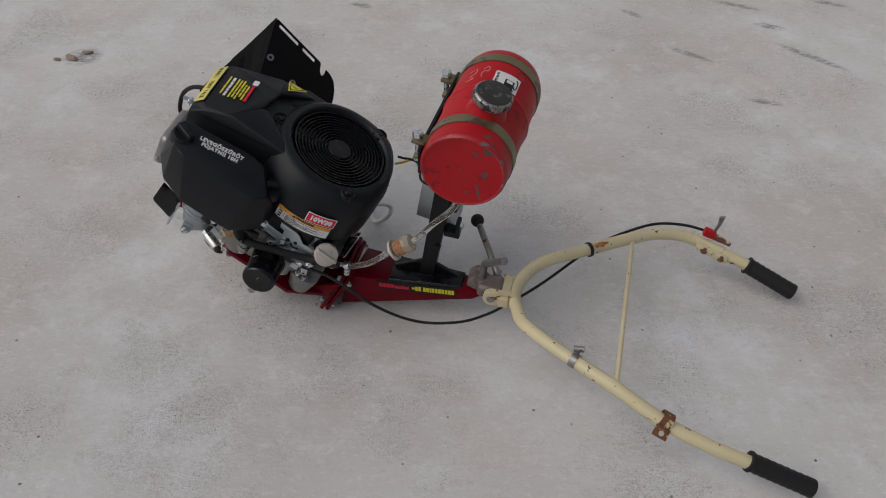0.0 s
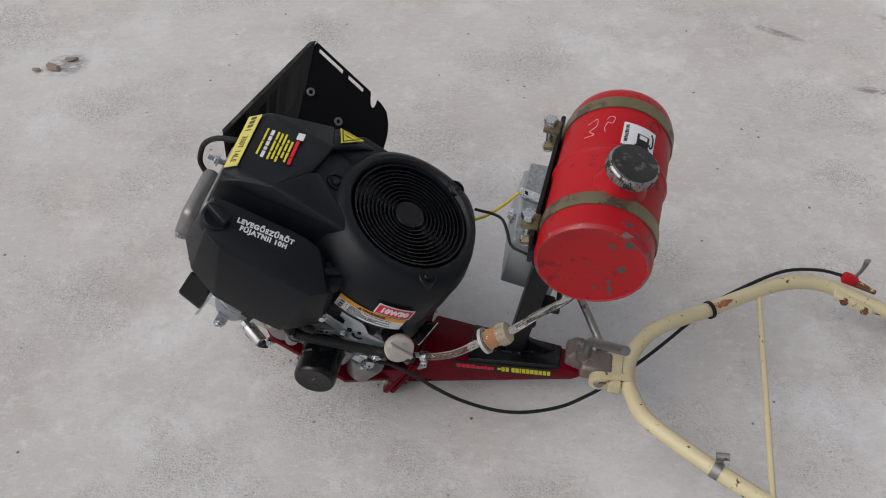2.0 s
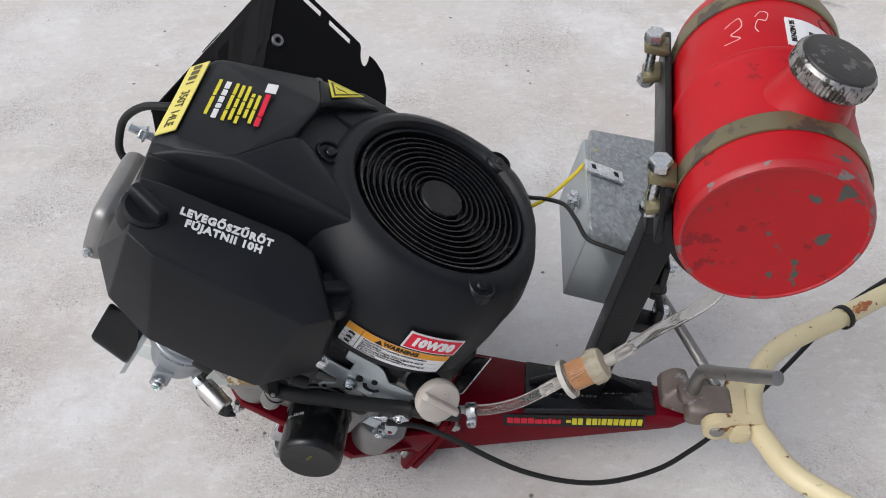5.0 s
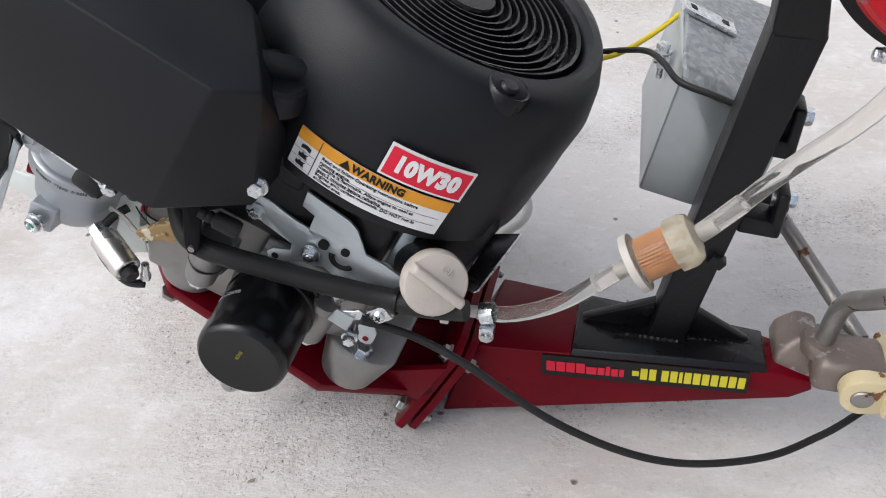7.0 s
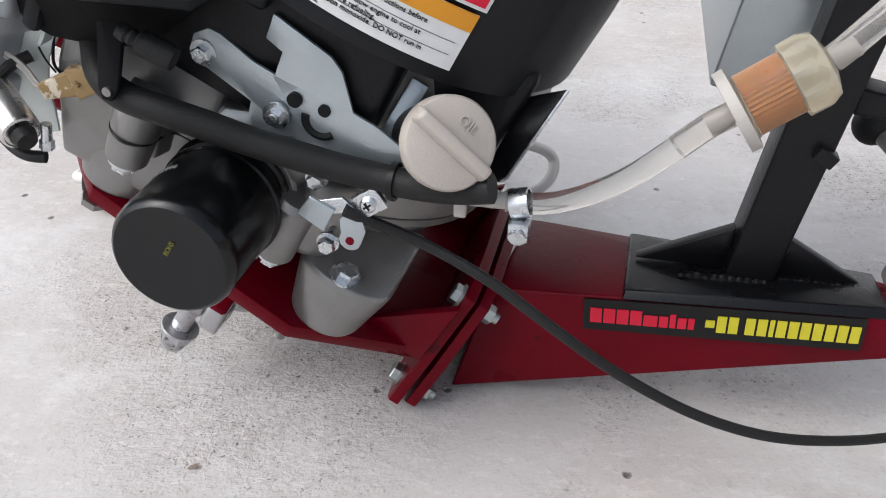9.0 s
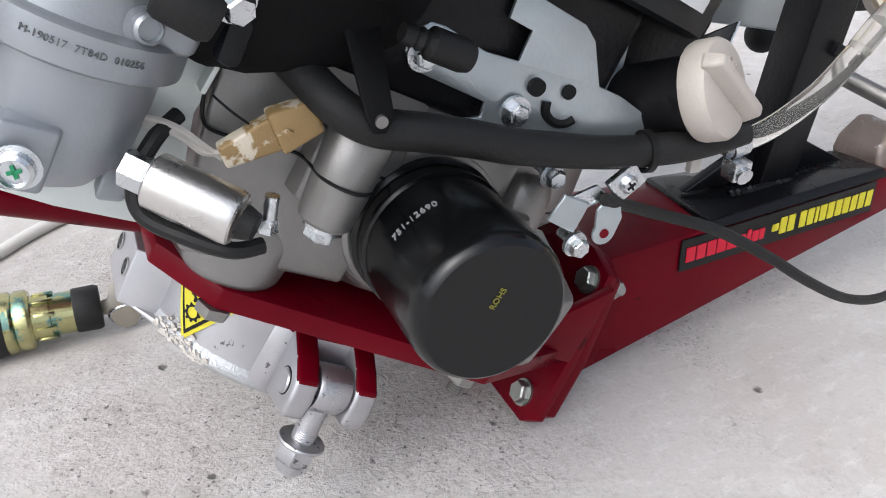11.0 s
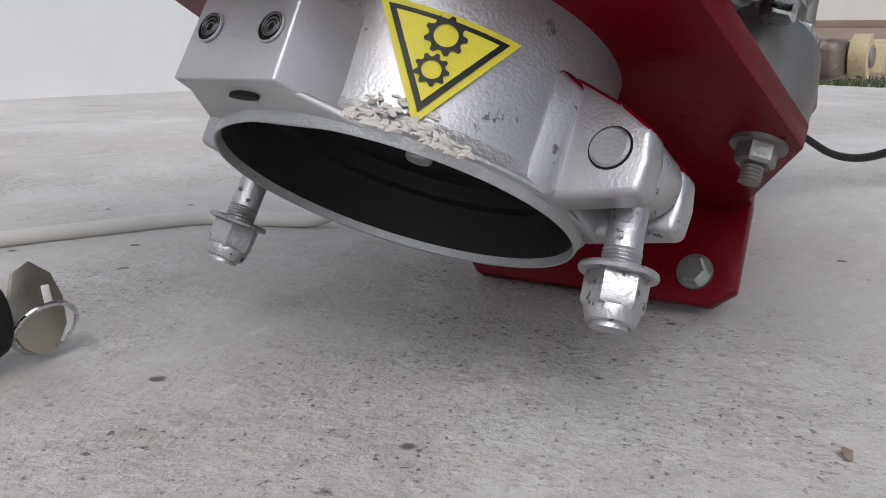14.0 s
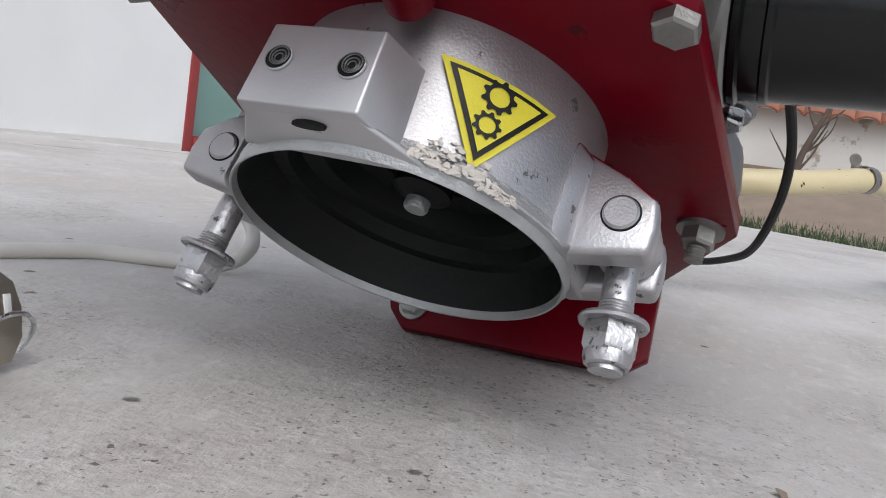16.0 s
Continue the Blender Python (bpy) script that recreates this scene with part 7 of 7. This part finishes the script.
def build_fuel_line():
    for pts in (HOSE_A, HOSE_B):
        part("hose", sweep(bmesh.new(), pts, 0.0054, n=16, per=6), CLEAR_HOSE, line, "clear plastic hose")
    for pts in (HOSE_A[-3:], HOSE_B[:3]):
        part("hose_end", sweep(bmesh.new(), pts, 0.0059, n=16, per=6), MILKY_SLEEVE, line, "stretched milky end of the hose")
    a, b = Vector((0.152, -0.0325, 0.2405)), Vector((0.186, -0.026, 0.2645))
    d = (b - a).normalized()
    bm = bmesh.new()
    lathe(bm, a, d, [(0, 0), (0.0185, 0.0), (0.0185, 0.004), (0.0150, 0.0045), (0.0142, 0.006), (0.0142, 0.026), (0.0165, 0.0265), (0.0165, 0.036), (0.014, 0.040), (0.006, 0.0415), (0, 0.0415)], n=36)
    f = part("filter_cup", bm, CLEAR_CUP, line, "clear fuel filter cup")
    bm = bmesh.new()
    n = 72
    lathe(bm, a + d * 0.0055, d, [(0, 0), (0.0118, 0), (0.0118, 0.0205), (0, 0.0205)], n=n)
    i = 0
    for v in bm.verts:
        r = v.co - (a + d * (v.co - a).dot(d))
        if r.length > 0.01:
            v.co += r.normalized() * (0.001 if i % 2 else -0.001)
            i += 1
    cap = bmesh.new()
    lathe(cap, a, d, [(0.0146, 0.0255), (0.0170, 0.0262), (0.0172, 0.0350), (0.0150, 0.0400), (0.0070, 0.0425), (0, 0.0425)], n=10)
    part("filter_cap", cap, MILKY_CAP, f, "milky plastic filter cap")
    part("paper_element", bm, FILTER_PAPER, f, "pleated orange paper element")
    bm = bmesh.new()
    lathe(bm, a, d, [(0.0142, -0.001), (0.019, -0.001), (0.019, 0.0038), (0.0142, 0.0038)], n=36, closed=True)
    part("filter_rim", bm, CREAM_PLASTIC, f)
    for u, v in ((-0.012, 0.0), (0.0412, 0.054)):
        part("nipple", cyl(bmesh.new(), a + d * u, a + d * v, 0.0040, n=16), CREAM_PLASTIC, f)
    c = Vector((0.0635, -0.0395, 0.1865))
    bm = bmesh.new()
    lathe(bm, c - Vector((0.004, 0, 0.001)), (1, 0, 0.25), [(0.0062, 0), (0.0075, 0), (0.0075, 0.009), (0.0062, 0.009)], n=24, closed=True)
    box(bm, c + Vector((0.001, -0.004, -0.012)), (0.010, 0.010, 0.010), bevel=0.001)
    clamp = part("hose_clamp", bm, ZINC, line, "small zinc hose clamp")
    bm = bmesh.new()
    lathe(bm, c + Vector((0.001, -0.008, -0.013)), (0, -1, -0.2), [(0, 0), (0.0042, 0), (0.0042, 0.003), (0, 0.003)], n=16)
    part("clamp_screw", bm, ZINC, clamp)
    # clamp under the tank
    bm = bmesh.new()
    lathe(bm, (0.2645, -0.032, 0.387), (0.08, 0, 1), [(0.0062, 0), (0.0074, 0), (0.0074, 0.007), (0.0062, 0.007)], n=24, closed=True)
    hull(bm, [(0.2575 - dx, -0.032 + dy, 0.3905 + dz) for dx in (0, 0.009) for dy in (-0.0035, 0.0035) for dz in (-0.003, 0.003)], 0.0008)
    hex_bolt(bm, (0.2490, -0.032, 0.3905), (-1, 0, 0.1), 0.0036, 0.004)
    part("hose_clamp", bm, ZINC, line, "small zinc hose clamp")
    bm = bmesh.new()
    box(bm, (0.036, -0.047, 0.184), (0.006, 0.004, 0.009), bevel=0.0008)
    part("wire_clip", bm, CREAM_PLASTIC, line)
    bm = bmesh.new()
    cyl(bm, (0.040, -0.0425, 0.188), (0.060, -0.0395, 0.1868), 0.0042, n=14)
    part("joint_nipple", bm, CREAM_PLASTIC, line)


build_fuel_line()

cable = thing("throttle_cable", MACHINE, "black sheathed throttle cable looping to the handlebar", "cable")
CABLE = [(-0.018, -0.060, 0.182), (0.015, -0.050, 0.164), (0.051, -0.053, 0.149), (0.085, -0.056, 0.128), (0.119, -0.054, 0.104), (0.160, -0.046, 0.078), (0.200, -0.036, 0.061), (0.239, -0.021, 0.051), (0.280, 0.002, 0.042), (0.312, 0.026, 0.040), (0.345, 0.052, 0.046), (0.41, 0.112, 0.066), (0.470, 0.172, 0.094), (0.500, 0.200, 0.112), (0.560, 0.245, 0.124), (0.62, 0.285, 0.125), (0.68, 0.306, 0.116), (0.725, 0.303, 0.112)]
part("sheath", sweep(bmesh.new(), CABLE, 0.0029, n=10, per=8), RUBBER, cable)

wire = thing("yellow_lead", MACHINE, "thin yellow electric wire between engine and box", "wire")
part("strand", sweep(bmesh.new(), [(0.100, 0.165, 0.272), (0.125, 0.185, 0.272), (0.155, 0.215, 0.283), (0.180, 0.245, 0.298)], 0.0022, n=8), YELLOW_WIRE, wire)
wire2 = thing("black_lead", MACHINE, "thin black electric wire between engine and box", "wire")
part("strand", sweep(bmesh.new(), [(0.098, 0.192, 0.269), (0.110, 0.190, 0.269), (0.128, 0.180, 0.277), (0.1455, 0.163, 0.2860), (0.157, 0.135, 0.2915), (0.168, 0.106, 0.2935), (0.190, 0.098, 0.2905), (0.2102, 0.097, 0.284), (0.224, 0.100, 0.278)], 0.0024, n=8), RUBBER, wire2)

white = thing("white_cable", MACHINE, "white sheathed cable lying loosely on the concrete", "cable")
part("sheath", sweep(bmesh.new(), [(-0.04, 0.17, 0.100), (-0.005, 0.215, 0.086), (0.028, 0.266, 0.064), (0.048, 0.286, 0.044), (0.048, 0.274, 0.028), (0.030, 0.262, 0.016), (0.013, 0.272, 0.0060), (-0.008, 0.310, 0.0045), (-0.03, 0.340, 0.0045), (-0.09, 0.362, 0.0045), (-0.15, 0.379, 0.0045), (-0.20, 0.378, 0.0045), (-0.27, 0.345, 0.0045), (-0.33, 0.285, 0.0045), (-0.370, 0.225, 0.010), (-0.368, 0.190, 0.019), (-0.345, 0.183, 0.0222)], 0.0050, n=12), WHITE_CABLE, white)

# ---- ignition switch with its key, lying on the concrete ----
switch = thing("ignition_switch", MACHINE, "loose ignition switch barrel with a key and ring in it", "key switch")


def build_switch():
    a, d = Vector((-0.286, 0.184, 0.0215)), Vector((1, 0.02, -0.02)).normalized()
    q = basis(d)
    part("barrel", lathe(bmesh.new(), a, d, [(0, 0), (0.0150, 0), (0.0150, 0.019), (0.0138, 0.0195), (0.0138, 0.036), (0, 0.036)], n=40), IRIDESCENT, switch, "iridescent zinc barrel")
    part("ring_nut", lathe(bmesh.new(), a - d * 0.009, d, [(0.012, 0), (0.0195, 0), (0.0203, 0.001), (0.0203, 0.005), (0.0185, 0.007), (0.0198, 0.009), (0.0198, 0.015), (0.0178, 0.017), (0.012, 0.017)], n=40, closed=True), IRIDESCENT, switch)
    for k in range(10):
        u = 2 * math.pi * k / 10
        part("flute", box(bmesh.new(), a + d * 0.016 + q @ Vector((0.0150 * math.cos(u), 0.0150 * math.sin(u), 0)), (0.0026, 0.0026, 0.012), q @ Euler((0, 0, u)).to_matrix(), 0.0004), IRIDESCENT, switch)
    part("boot", lathe(bmesh.new(), a - d * 0.060, d, [(0, 0), (0.0185, 0), (0.0205, 0.004), (0.0212, 0.046), (0.0200, 0.0515), (0, 0.0515)], n=40), RUBBER, switch, "black rubber boot")
    part("collar", lathe(bmesh.new(), a + d * 0.033, d, [(0, 0), (0.0142, 0), (0.0148, 0.001), (0.0150, 0.014), (0.0138, 0.0165), (0, 0.0165)], n=40), RUBBER, switch)
    t = bmesh.new()
    up = Vector((0, 0.25, 1)).normalized()
    m = frame_matrix(a + d * 0.049 + Vector((0, -0.001, 0)), d, up, d.cross(up))
    prism(t, [(0, -0.005), (0.004, -0.006), (0.007, -0.0135), (0.013, -0.0180), (0.020, -0.0165), (0.0255, -0.008), (0.0262, 0.003), (0.0235, 0.0125), (0.016, 0.0185), (0.009, 0.0150), (0.005, 0.005), (0, 0.004)], 0.0022, m, 0.0005)
    key = part("key", t, KEY_METAL, switch, "flat nickel key")
    part("key_hole", box(bmesh.new(), m @ Vector((0.0200, 0.004, 0.0011)), (0.0032, 0.0085, 0.0030), m.to_3x3(), 0.0003), WHITE_STICKER, key)
    ring = [m @ Vector((0.017 + 0.0125 * math.cos(u), -0.008 + 0.0090 * math.sin(u), 0.0015 + 0.008 * math.sin(u))) for u in np.linspace(0, 2 * math.pi, 24)]
    part("key_ring", sweep(bmesh.new(), ring, 0.0010, n=8, per=2), ZINC, key)


build_switch()


# ---- crumbs on the slab ----
def build_crumb(x, y, s, seed):
    random.seed(seed)
    bm = bmesh.new()
    hull(bm, [(random.uniform(-1, 1) * s, random.uniform(-0.6, 0.6) * s, random.uniform(0, 0.5) * s) for _ in range(14)])
    ob = part("mud_crumb", bm, SOIL, None)
    tagged(ob, "small dry grey-brown mud crumb on the concrete", "crumb", "mud crumbs")
    ob.matrix_world = Matrix.Translation(in_yard(x, y, 0.0005))


build_crumb(-0.994, 0.700, 0.022, 1)
build_crumb(-0.968, 0.735, 0.016, 2)
build_crumb(-1.030, 0.685, 0.014, 3)
build_crumb(-0.117, -0.082, 0.004, 4)
